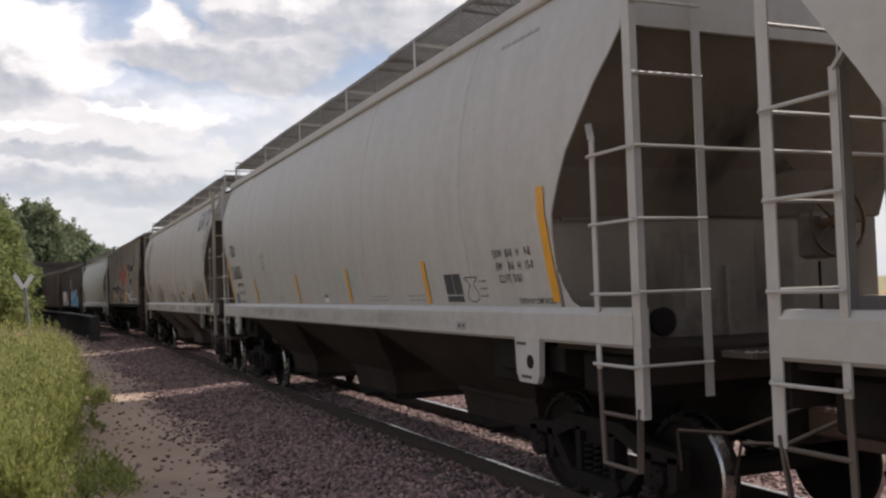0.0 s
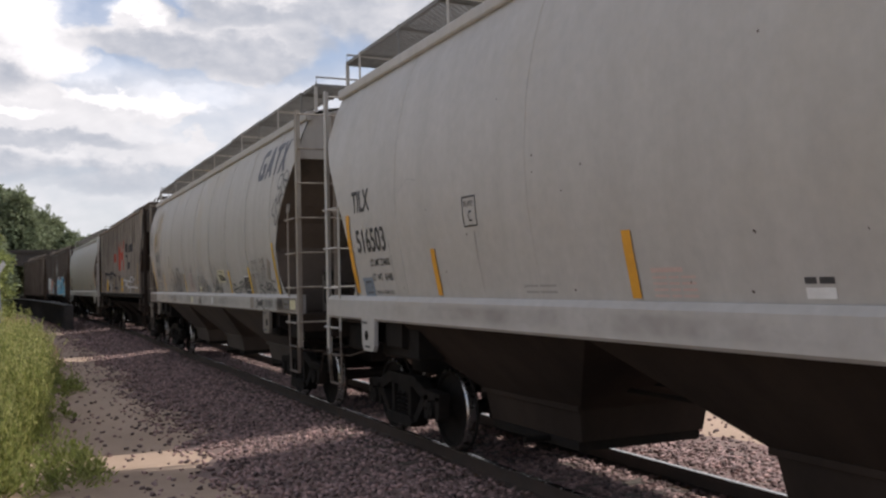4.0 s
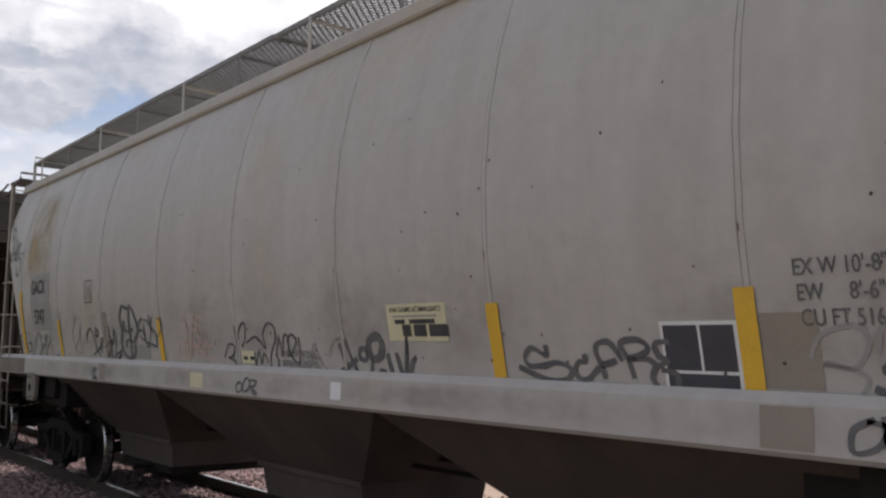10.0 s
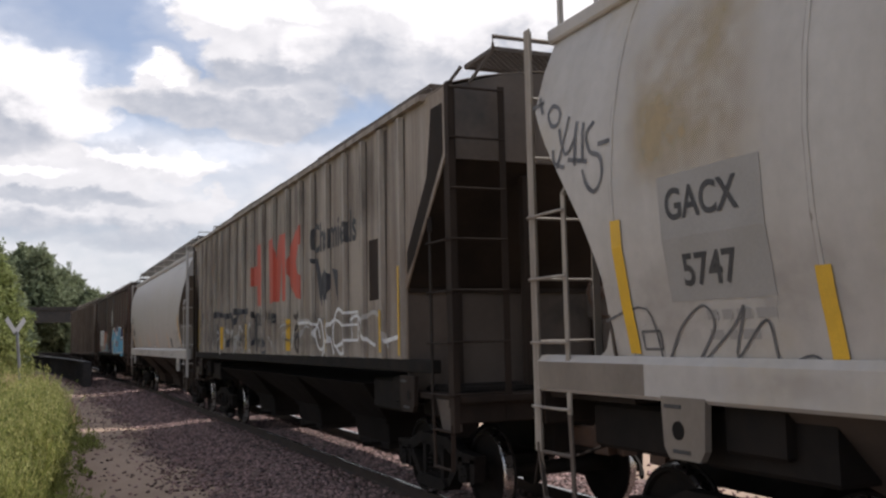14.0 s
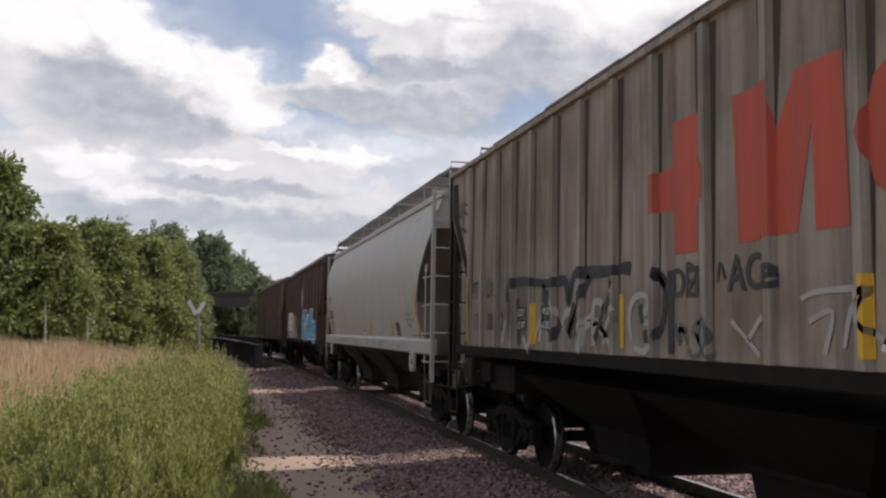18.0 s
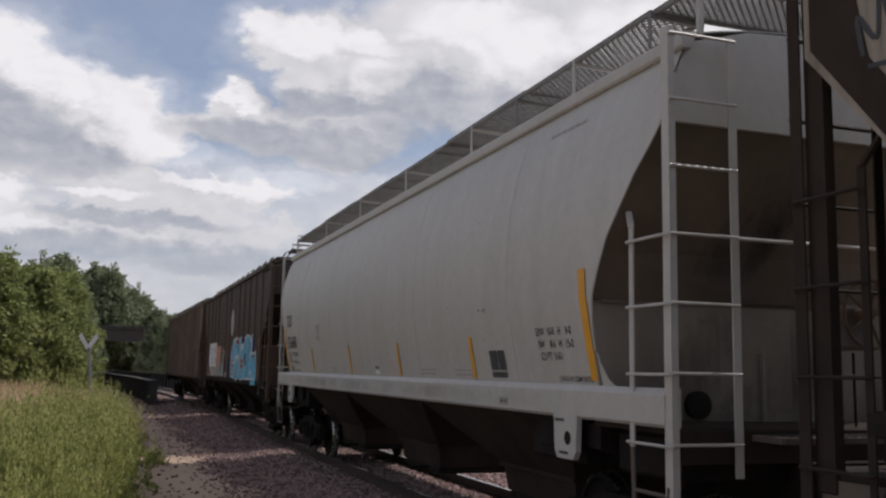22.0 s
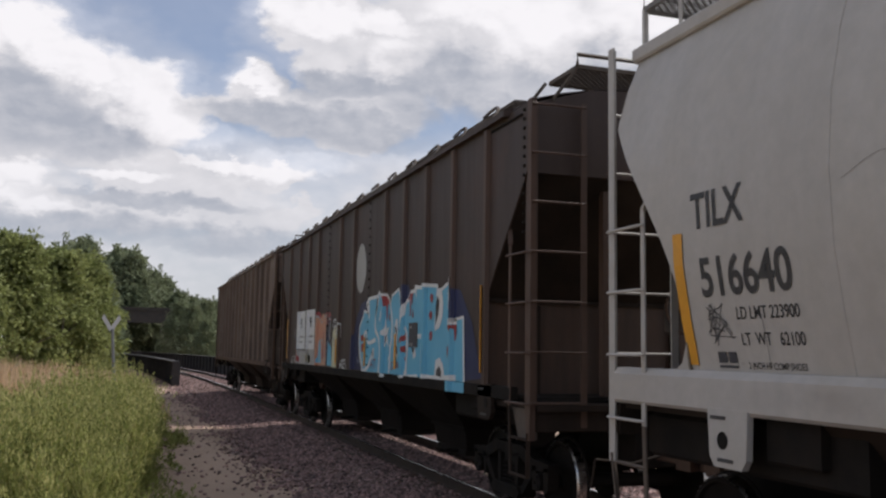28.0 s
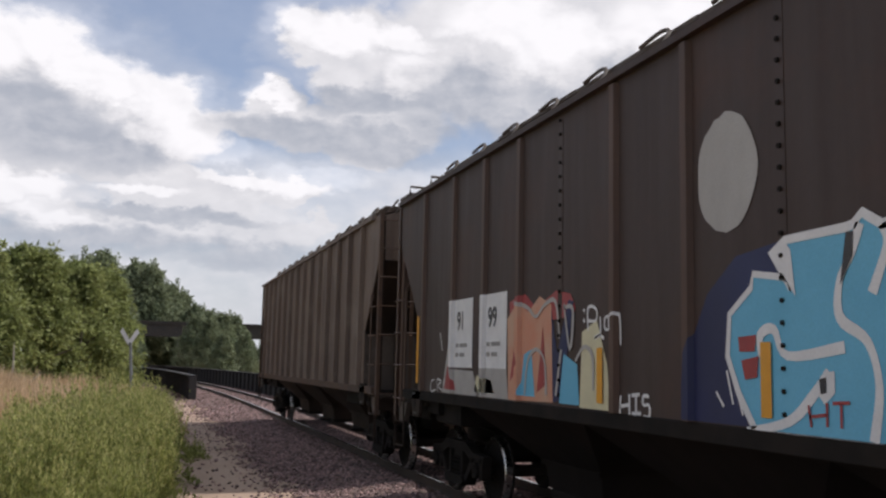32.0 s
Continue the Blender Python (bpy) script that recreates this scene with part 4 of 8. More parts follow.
def curved_hopper(name, label, y0, paint, stripes, seams=(), grate=M_GALV, stripe_mat=M_ORANGE, longer=0.0, under=None, slope=None):
    """A three-bay covered hopper with bulging side sheets."""
    car = thing(name, label, "freight car", pose(*track(y0)[:2], 0), group="cars of the freight train")
    zs = [1.74, 1.80, 1.95, 2.1, 2.3, 2.5, 2.7, 2.95, 3.2, 3.4, 3.6, 3.75, 3.81, 3.95, 4.1, 4.25, 4.4]
    for s in (-1, 1):
        rows = []
        for z in zs:
            r = lerp(REACH, z) + longer
            rows.append([(s * lerp(BULGE, z), -r + 2 * r * k / 24, z) for k in range(25)])
        part("side_sheet", Mesh().sheet(rows, (-s * 0.015, 0, 0)), paint, car, smooth=True)
        sill = Mesh()
        sill.prism([(s * 1.50, 1.75), (s * 1.545, 1.70), (s * 1.545, 1.49), (s * 1.52, 1.465), (s * 1.40, 1.465), (s * 1.40, 1.75)][::s], -8.05 - longer, 8.05 + longer, "y")
        part("side_sill", sill, paint, car)
        ev = Mesh()
        ev.prism([(s * 1.26, 4.36), (s * 1.335, 4.36), (s * 1.35, 4.38), (s * 1.35, 4.47), (s * 1.33, 4.49), (s * 1.20, 4.50)][::s], -8.05 - longer, 8.05 + longer, "y")
        part("eave_rail", ev, paint, car)
    roof = []
    for k in range(9):
        x = -1.26 + 2.52 * k / 8
        roof.append([(x, y, 4.50 + 0.14 * (1 - (x / 1.26) ** 2)) for y in (-8.0 - longer, 0, 8.0 + longer)])
    part("roof_sheet", Mesh().sheet(roof, (0, 0, -0.01)), paint, car, smooth=True)
    for k in range(4):
        h = Mesh().box((0, -5.7 + 3.8 * k, 4.70), (0.62, 3.3, 0.10), chamfer=0.03)
        part("trough_hatch", h, paint, car)
    for e in (-1, 1):
        q = e * longer
        top = Mesh().prism([(-1.5, 3.78), (1.5, 3.78), (1.42, 4.1), (1.28, 4.42), (0.7, 4.58), (0, 4.63), (-0.7, 4.58), (-1.28, 4.42), (-1.42, 4.1)], e * 8.0 + q, e * 7.96 + q, "y")
        part("end_panel", top, paint, car)
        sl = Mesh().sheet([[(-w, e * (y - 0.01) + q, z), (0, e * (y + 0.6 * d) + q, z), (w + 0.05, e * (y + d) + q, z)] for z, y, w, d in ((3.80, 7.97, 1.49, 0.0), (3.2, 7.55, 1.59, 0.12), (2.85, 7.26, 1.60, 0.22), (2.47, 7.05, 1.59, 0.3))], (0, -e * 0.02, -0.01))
        part("slope_sheet", sl, slope or M_DIRTSHADED, car)
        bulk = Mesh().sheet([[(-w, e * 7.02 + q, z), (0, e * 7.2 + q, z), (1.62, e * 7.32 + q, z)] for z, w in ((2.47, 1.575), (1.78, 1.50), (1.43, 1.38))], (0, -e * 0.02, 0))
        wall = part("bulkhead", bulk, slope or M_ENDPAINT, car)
        for x in (-0.85, 0.0, 0.85):
            part("bulkhead_rib", Mesh().box((x, e * 7.20 + q, 1.75), (0.035, 0.07, 0.6)), M_ENDPAINT, wall)
        part("bulkhead_seam", Mesh().beam((-1.5, e * 7.05 + q, 2.455), (1.5, e * 7.32 + q, 2.455), 0.03, 0.03), M_DIRTSHADED, wall)
        part("round_cover", Mesh().tube([(-0.62, e * 7.10 + q, 1.60), (-0.62, e * 7.17 + q, 1.60)], 0.12, 16), M_IRON, wall)
        deck = Mesh().box((0, e * 7.45 + q, 1.44), (2.9, 1.2, 0.05))
        deck.box((0, e * 8.05 + q, 1.33), (3.0, 0.06, 0.26), chamfer=0.01)
        part("end_sill", deck, M_DIRTSHADEDK, car)
        step = grating(Mesh(), *sorted((e * 8.09 + q, e * 8.42 + q)), -0.8, 0.8, 1.40)
        tagged(part("end_platform", step, M_DKGRATE, car), kind="stuff")
        if slope:
            tank = part("air_tank", Mesh().tube([(-0.95, e * 7.62 + q, 1.72), (-0.9, e * 7.62 + q, 1.72), (0.75, e * 7.62 + q, 1.72), (0.8, e * 7.62 + q, 1.72)], [0.12, 0.2, 0.2, 0.12], 16), M_IRON, car, "black air tank", smooth=True)
            for x in (-0.6, 0.4):
                part("tank_strap", Mesh().tube([(x - 0.03, e * 7.62 + q, 1.72), (x + 0.03, e * 7.62 + q, 1.72)], 0.212, 16), M_DIRTSHADEDK, tank)
            part("valve", Mesh().box((-0.85, e * 7.45 + q, 2.03), (0.12, 0.12, 0.16), chamfer=0.02), M_IRON, car)
            part("brake_board", Mesh().box((0.25, e * 7.95 + q, 2.3), (0.75, 0.05, 1.3), chamfer=0.01), M_DIRTSHADEDK, car)
            for x in (-0.42, 0.42):
                b = Mesh().box((x, e * 7.88 + q, 2.62), (0.14, 0.08, 2.4), chamfer=0.01)
                part("end_post", b, M_POSTBEIGE, car)
        rail = Mesh().tube([(-0.95, e * 8.14 + q, 2.88), (1.35, e * 8.14 + q, 2.88)], 0.015, 6)
        part("grab_rail", rail, paint, car)
        for x in (-1, 1):
            ladder(car, e, x * 1.53 if x < 0 else 1.53, e * 8.09 + q, 4.48, M_POSTBEIGE if slope else paint, x * 0.93)
        part("coupler", coupler_mesh(e), M_RUST, car)
        part("draft_sill", Mesh().box((0, e * 7.5, 0.93), (0.62, 1.3, 0.5), chamfer=0.02), M_IRON, car)
        part("body_bolster", Mesh().prism([(-1.42, 1.42), (-1.42, 1.22), (-0.4, 0.90), (0.4, 0.90), (1.42, 1.22), (1.42, 1.42)], e * 6.55, e * 6.9, "y"), M_IRON, car)
        # two plain dark blocks added to close bright gaps under the car's end
        part("underframe_block", Mesh().box((0, e * 7.45, 1.22), (2.6, 0.9, 0.34), chamfer=0.03), M_IRON, car)
        part("underframe_fill", Mesh().box((0, e * 6.0, 1.24), (2.7, 1.1, 0.38), chamfer=0.03), M_IRON, car)
        part("air_reservoir", Mesh().tube([(0.45, e * 7.75, 0.98), (1.35, e * 7.75, 0.98)], 0.17, 12), M_IRON, car)
        hose = Mesh().tube(smooth_line([(0.3, e * 8.4, 0.85), (0.34, e * 8.7, 0.6), (0.2, e * 8.95, 0.5)]), 0.025, 6)
        part("air_hose", hose, M_IRON, car)
        cut = Mesh().tube([(-1.5, e * 8.45, 0.95), (-1.1, e * 8.5, 0.9), (-0.2, e * 8.55, 1.1)], 0.014, 6)
        cut.tube([(-1.5, e * 8.45, 0.95), (-1.52, e * 8.5, 0.7)], 0.009, 6)
        part("uncoupling_lever", cut, M_DIRTSHADEDK, car)
        truck(car, e * 6.72)
        jack_pad(car, e * 6.5, e, M_ENDPAINT if slope else paint)
        cross = grating(Mesh(), *sorted((e * 8.10 + q, e * 7.45 + q)), -1.2, 1.2, 4.88, pitch=0.075)
        cross.tube([(-1.2, e * 8.10 + q, 4.86), (-1.2, e * 8.10 + q, 5.0), (1.2, e * 8.10 + q, 5.0), (1.2, e * 8.10 + q, 4.86)], 0.014, 6)
        tagged(part("end_walkway", cross, grate, car), kind="stuff")
        for x in (-1.2, 1.2):
            part("walkway_bracket", Mesh().box((x, e * 8.08 + q, 4.67), (0.04, 0.04, 0.40)), paint, car)
    brake_wheel(car, -1, -8.2 - longer)
    for s in (-1, 1):
        wk = part("walkway", walkway_mesh(14.9 + 2 * longer, *sorted((s * 0.72, s * 1.24)), 4.87, grate), None, car)
        tagged(wk, kind="stuff")
        for k in range(12):
            y = (-7.45 - longer) * (1 - 2 * k / 11)
            b = Mesh()
            b.box((s * 1.25, y, 4.68), (0.012, 0.045, 0.41))
            b.beam((s * 1.24, y, 4.84), (s * 0.72, y, 4.82), 0.04, 0.03)
            part("walkway_bracket", b, paint if k % 2 else grate, wk)
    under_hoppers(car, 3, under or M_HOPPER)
    for y, z0, z1, w in stripes:
        patch("reflective_stripe", [rect(y - w / 2, y + w / 2, z0, z1)], stripe_mat, car, BULGE, 0.010)
    for y in seams:
        m = Mesh()
        pts = [on_side(BULGE, y, z, 0.0) for z in [1.76 + 0.2 * k for k in range(13)] + [4.36]]
        for p, q in zip(pts, pts[1:]):
            m.beam(p, q, 0.03, 0.014)
        part("side_seam", m, paint, car)
    return car


def ribbed_hopper(name, label, y0, paint, ribs, stripes, half=7.5, stripe_mat=M_YELLOW, bays=3, rib_w=0.11, rib_d=0.09, dark_end=M_DIRTSHADEDK, eave=4.46, floor=1.46, over=1.15, post=None, loops=True, under=None):
    """A covered hopper with flat sides and outside posts."""
    car = thing(name, label, "freight car", pose(*track(y0)[:2], 0), group="cars of the freight train")
    RIBS[car.name] = [(y, rib_w * 0.36, rib_w * 0.53, rib_d) for y in ribs]
    for s in (-1, 1):
        o = [(-half, floor), (half, floor), (half, 2.45), (half + 0.25, 2.75), (half + over, 3.75), (half + over, eave), (-half - over, eave), (-half - over, 3.75), (-half - 0.25, 2.75), (-half, 2.45)]
        side = Mesh().prism(o if s < 0 else o[::-1], s * 1.53, s * 1.51)
        part("side_sheet", side, paint, car)
        sill = Mesh().box((s * 1.50, 0, floor - 0.05), (0.10, 2 * half + 1.5, 0.14), chamfer=0.01)
        part("side_sill", sill, M_IRON if paint is not M_TAN else M_RUST, car)
        plate = Mesh().prism([(s * 1.46, eave - 0.035), (s * 1.60, eave - 0.035), (s * 1.60, eave + 0.03), (s * 1.46, eave + 0.06)][::s], -half - 0.64, half + over + 0.02, "y")
        part("top_plate", plate, paint, car)
        for y in ribs:
            m = Mesh()
            w, d = rib_w / 2, rib_d
            m.prism([(s * 1.53, y - w), (s * (1.53 + d), y - w * 0.7), (s * (1.53 + d), y + w * 0.7), (s * 1.53, y + w)][::-s], floor + 0.02, eave - 0.06, "z")
            part("side_post", m, post or paint, car)
    roof = [[(x, y, eave + 0.04 + 0.24 * (1 - (x / 1.5) ** 2)) for y in (-half - over, 0, half + over)] for x in [-1.5 + 0.375 * k for k in range(9)]]
    part("roof_sheet", Mesh().sheet(roof, (0, 0, -0.01)), paint, car, smooth=True)
    for k in range(10):
        y = -half + 0.6 + (2 * half - 1.2) * k / 9
        h = Mesh()
        h.tube([(-0.55, y - 0.5, eave + 0.28), (-0.55, y - 0.4, eave + 0.42), (-0.55, y + 0.4, eave + 0.42), (-0.55, y + 0.5, eave + 0.28)], 0.018, 5)
        h.box((0, y, eave + 0.30), (0.8, 1.1, 0.06), chamfer=0.02)
        part("roof_hatch", h, M_DKGRATE, car)
    for e in (-1, 1):
        ye = e * (half + over)
        top = Mesh().prism([(-1.48, 3.72), (1.48, 3.72), (1.48, eave), (0.8, eave + 0.2), (0, eave + 0.27), (-0.8, eave + 0.2), (-1.48, eave)], ye, ye - e * 0.04, "y")
        part("end_panel", top, paint if paint is not M_RIBBED else M_DIRTSHADED, car)
        # slope sheet darker than the bulkhead: its downward-facing shade is in the colour
        sl = Mesh().sheet([[(-1.505, y, z), (1.505, y, z)] for y, z in ((ye - e * 0.02, 3.75), (e * (half + 0.23), 2.75), (e * (half - 0.02), 2.45))], (0, -e * 0.02, -0.01))
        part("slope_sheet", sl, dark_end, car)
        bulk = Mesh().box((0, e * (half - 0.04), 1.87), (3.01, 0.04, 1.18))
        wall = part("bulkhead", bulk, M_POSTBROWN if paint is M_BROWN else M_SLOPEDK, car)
        part("bulkhead_seam", Mesh().box((0, e * (half + 0.0), 2.44), (3.0, 0.05, 0.05)), dark_end, wall)
        for x in (-0.9, 0.0, 0.9):
            part("bulkhead_rib", Mesh().box((x, e * (half + 0.01), 1.85), (0.06, 0.06, 1.1), chamfer=0.01), dark_end, wall)
        deck = Mesh().box((0, e * (half + 0.5), 1.30), (2.95, 1.6, 0.06))
        deck.box((0, e * (half + over + 0.05), 1.2), (3.0, 0.06, 0.28), chamfer=0.01)
        part("end_sill", deck, dark_end, car)
        for x in (-1.49, 1.49):
            p = Mesh().box((x * 0.985, e * (half + over - 0.03), (eave + 1.2) / 2), (0.07, 0.15, eave - 1.2), chamfer=0.01)
            part("corner_post", p, M_POSTBROWN if paint is M_BROWN else dark_end, car)
            f = Mesh().prism([(e * (half + over + 0.02), 1.28), (e * (half + over - 0.45), 1.28), (e * (half + over - 0.30), 0.98), (e * (half + over + 0.02), 0.98)], x - 0.05 * x, x)
            part("corner_gusset", f, M_DIRTSHADED, car)
            ladder(car, e, x * 1.035, e * (half + over + 0.08), eave + 0.02, M_POSTBROWN if paint is M_BROWN else M_RUST if paint is M_TAN else M_DIRTSHADEDK, x * 0.62)
        for x in (-0.55, 0.55):
            b = Mesh().box((x, e * (half + over - 0.15), 2.5), (0.10, 0.10, 2.2), chamfer=0.01)
            part("end_post", b, M_POSTBROWN if paint is M_BROWN else dark_end, car)
        part("coupler", coupler_mesh(e), M_RUST, car)
        part("draft_sill", Mesh().box((0, e * 7.5, 0.93), (0.62, 1.3, 0.5), chamfer=0.02), M_IRON, car)
        part("body_bolster", Mesh().prism([(-1.42, 1.42), (-1.42, 1.22), (-0.4, 0.90), (0.4, 0.90), (1.42, 1.22), (1.42, 1.42)], e * 6.55, e * 6.9, "y"), M_IRON, car)
        # the same added dark blocks, closing the gaps above the truck
        part("underframe_block", Mesh().box((0, e * 7.45, 1.22), (2.6, 0.9, 0.34), chamfer=0.03), M_IRON, car)
        part("underframe_fill", Mesh().box((0, e * 6.0, 1.24), (2.7, 1.1, 0.38), chamfer=0.03), M_IRON, car)
        part("air_reservoir", Mesh().tube([(0.45, e * 7.75, 0.98), (1.35, e * 7.75, 0.98)], 0.17, 12), M_IRON, car)
        hose = Mesh().tube(smooth_line([(0.3, e * 8.4, 0.85), (0.34, e * 8.7, 0.6), (0.2, e * 8.95, 0.5)]), 0.025, 6)
        part("air_hose", hose, M_IRON, car)
        truck(car, e * (half - 0.45))
        jack_pad(car, e * (half + 0.02), e, M_DIRTSHADEDK)
        cross = grating(Mesh(), *sorted((e * (half + over + 0.1), e * (half + over - 0.6))), -1.0, 1.0, eave + 0.42, pitch=0.075)
        cross.tube([(-1.02, e * (half + over + 0.12), eave + 0.42), (-1.02, e * (half + over + 0.12), eave + 0.54), (1.02, e * (half + over + 0.12), eave + 0.54), (1.02, e * (half + over + 0.12), eave + 0.42)], 0.022, 6)
        cross.tube([(-1.05, e * (half + over - 0.6), eave + 0.42), (-1.25, e * (half + over - 0.8), eave + 0.1)], 0.02, 6)
        cross.tube([(-1.0, e * (half + over + 0.1), eave + 0.42), (-1.25, e * (half + over), eave + 0.05)], 0.02, 6)
        tagged(part("end_walkway", cross, M_DKGRATE, car), kind="stuff")
    brake_wheel(car, -1, -(half + over + 0.2))
    for s in (-1, 1):
        wk = part("walkway", walkway_mesh(2 * half, *sorted((s * 0.72, s * 1.18)), eave + 0.34, M_DKGRATE), None, car)
        tagged(wk, kind="stuff")
        for k in range(12 if loops else 0):
            y = -half + 0.6 + (2 * half - 1.2) * k / 11
            b = Mesh().tube(smooth_line([(s * 1.44, y - 0.32, eave + 0.06), (s * 1.27, y - 0.25, eave + 0.30), (s * 1.2, y, eave + 0.40), (s * 1.24, y + 0.3, eave + 0.34)]), 0.02, 5)
            part("walkway_bracket", b, M_DKGRATE, wk)
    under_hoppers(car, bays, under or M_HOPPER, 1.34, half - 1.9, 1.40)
    for y, z0, z1, w in stripes:
        patch("reflective_stripe", [rect(y - w / 2, y + w / 2, z0, z1)], stripe_mat, car, FLAT, 0.004)
    return car


# ---- ground, track, bridge ----
def bed(off):
    """Height of the ground off metres from the middle of the track."""
    return lerp([(0, -0.26), (1.55, -0.26), (2.3, -0.30), (3.4, -0.27), (6.0, -0.25), (12, -0.35), (30, -0.5)], abs(off))


def ravine(y):
    """How far the ground falls away under the bridge."""
    return 3.6 * max(0.0, min(1.0, (y - 66) / 5)) * max(0.0, min(1.0, (118 - y) / 6))


def smooth01(u):
    u = max(0.0, min(1.0, u))
    return u * u * (3 - 2 * u)


def ground_z(x, y):
    a = max(0.0, y - CURVE_START)
    off = x - (TRACK_X - a * a / (2 * CURVE_R))
    z = bed(off) - ravine(y)
    if x < -1.0 and 0 < y < 140:
        # the meadow rises a little towards the trees
        z += 0.75 * smooth01((-x - 1.0) / 4.0) * smooth01((y - 22) / 18) * (1 - smooth01((y - 55) / 15))
        z += 0.10 * math.sin(0.21 * x + 0.13 * y)
    return z + 0.02 * math.sin(1.3 * x + 0.7 * y) + 0.015 * math.sin(2.9 * y - 1.1 * x)


def ground_material():
    """Bare dusty path beside the track, meadow soil further off and, unseen, behind the camera."""
    m = M_SOIL.copy()
    m.name = "path_and_meadow_earth"
    nt = m.node_tree
    n, l = nt.nodes.new, nt.links.new
    bsdf = nt.nodes["Principled BSDF"]
    old = bsdf.inputs["Base Color"].links[0].from_socket
    tc = n("ShaderNodeTexCoord")
    sep = n("ShaderNodeSeparateXYZ")
    l(tc.outputs["Object"], sep.inputs[0])
    t = n("ShaderNodeTexNoise")
    t.inputs["Scale"].default_value, t.inputs["Detail"].default_value = 0.25, 6
    l(tc.outputs["Object"], t.inputs["Vector"])
    far = n("ShaderNodeMath")
    far.operation = "MULTIPLY_ADD"
    l(t.outputs["Fac"], far.inputs[0])
    far.inputs[1].default_value = -5.0
    l(sep.outputs[0], far.inputs[2])
    edge = n("ShaderNodeMapRange")
    l(far.outputs[0], edge.inputs[0])
    edge.inputs[1].default_value, edge.inputs[2].default_value = -5.6, -4.2
    edge.inputs[3].default_value, edge.inputs[4].default_value = 1.0, 0.0
    ahead = n("ShaderNodeMapRange")
    l(sep.outputs[1], ahead.inputs[0])
    ahead.inputs[1].default_value, ahead.inputs[2].default_value = 9.5, 11.5
    # unseen ground behind the camera, given dark meadow colour to cut bounce light
    behind = n("ShaderNodeMapRange")
    l(sep.outputs[1], behind.inputs[0])
    behind.inputs[1].default_value, behind.inputs[2].default_value = 3.0, 1.0
    aside = n("ShaderNodeMath")
    aside.operation = "MAXIMUM"
    l(ahead.outputs[0], aside.inputs[0]), l(behind.outputs[0], aside.inputs[1])
    both = n("ShaderNodeMath")
    both.operation = "MULTIPLY"
    l(edge.outputs[0], both.inputs[0]), l(aside.outputs[0], both.inputs[1])
    right = n("ShaderNodeMapRange")
    l(sep.outputs[0], right.inputs[0])
    right.inputs[1].default_value, right.inputs[2].default_value = 13.0, 15.0
    far2 = n("ShaderNodeMath")
    far2.operation = "MAXIMUM"
    l(both.outputs[0], far2.inputs[0]), l(right.outputs[0], far2.inputs[1])
    mix = n("ShaderNodeMix")
    mix.data_type = "RGBA"
    green = n("ShaderNodeValToRGB")
    green.color_ramp.elements[0].color, green.color_ramp.elements[1].color = (0.30, 0.22, 0.115, 1), (0.15, 0.17, 0.055, 1)
    green.color_ramp.elements[0].position, green.color_ramp.elements[1].position = 0.42, 0.6
    l(t.outputs["Fac"], green.inputs[0])
    l(far2.outputs[0], mix.inputs["Factor"]), l(old, mix.inputs["A"]), l(green.outputs[0], mix.inputs["B"])
    l(mix.outputs["Result"], bsdf.inputs["Base Color"])
    return m


def build_ground():
    xs = [-2500, -900, -400, -200, -100, -60, -40, -30, -24, -19, -15] + [-12 + 0.5 * k for k in range(54)] + [16, 18, 21, 25, 30, 38, 50, 70, 120, 250, 600, 2500]
    ys = [-2500, -600, -200, -80, -40, -20, -12] + [-8 + 0.6 * k for k in range(104)] + [55 + 1.5 * k for k in range(50)] + [132, 140, 155, 180, 220, 300, 450, 800, 2500]
    xs, ys = sorted(set(xs)), sorted(set(ys))
    vs = [(x, y, ground_z(x, y)) for y in ys for x in xs]
    k = len(xs)
    fs = [(j * k + i, j * k + i + 1, (j + 1) * k + i + 1, (j + 1) * k + i) for j in range(len(ys) - 1) for i in range(k - 1)]
    g = new("ground", Mesh().add(vs, fs).data("ground", ground_material(), True))
    tagged(g, "bare dusty earth path beside the track, running into meadow", "ground", kind="structure")


def sweep(profile, s0, s1, step, off=0.0):
    """A section (across, up) drawn along the track."""
    m = Mesh()
    k, n = len(profile), int((s1 - s0) / step) + 1
    for i in range(n + 1):
        x, y, a = track(s0 + (s1 - s0) * i / n)
        for u, z in profile:
            m.v.append((x + (u + off) * math.cos(a), y + (u + off) * math.sin(a), z))
    for i in range(n):
        for j in range(k):
            q = (j + 1) % k
            m.f.append((i * k + j, i * k + q, (i + 1) * k + q, (i + 1) * k + j))
    m.f += [tuple(range(k - 1, -1, -1)), tuple(n * k + j for j in range(k))]
    return m


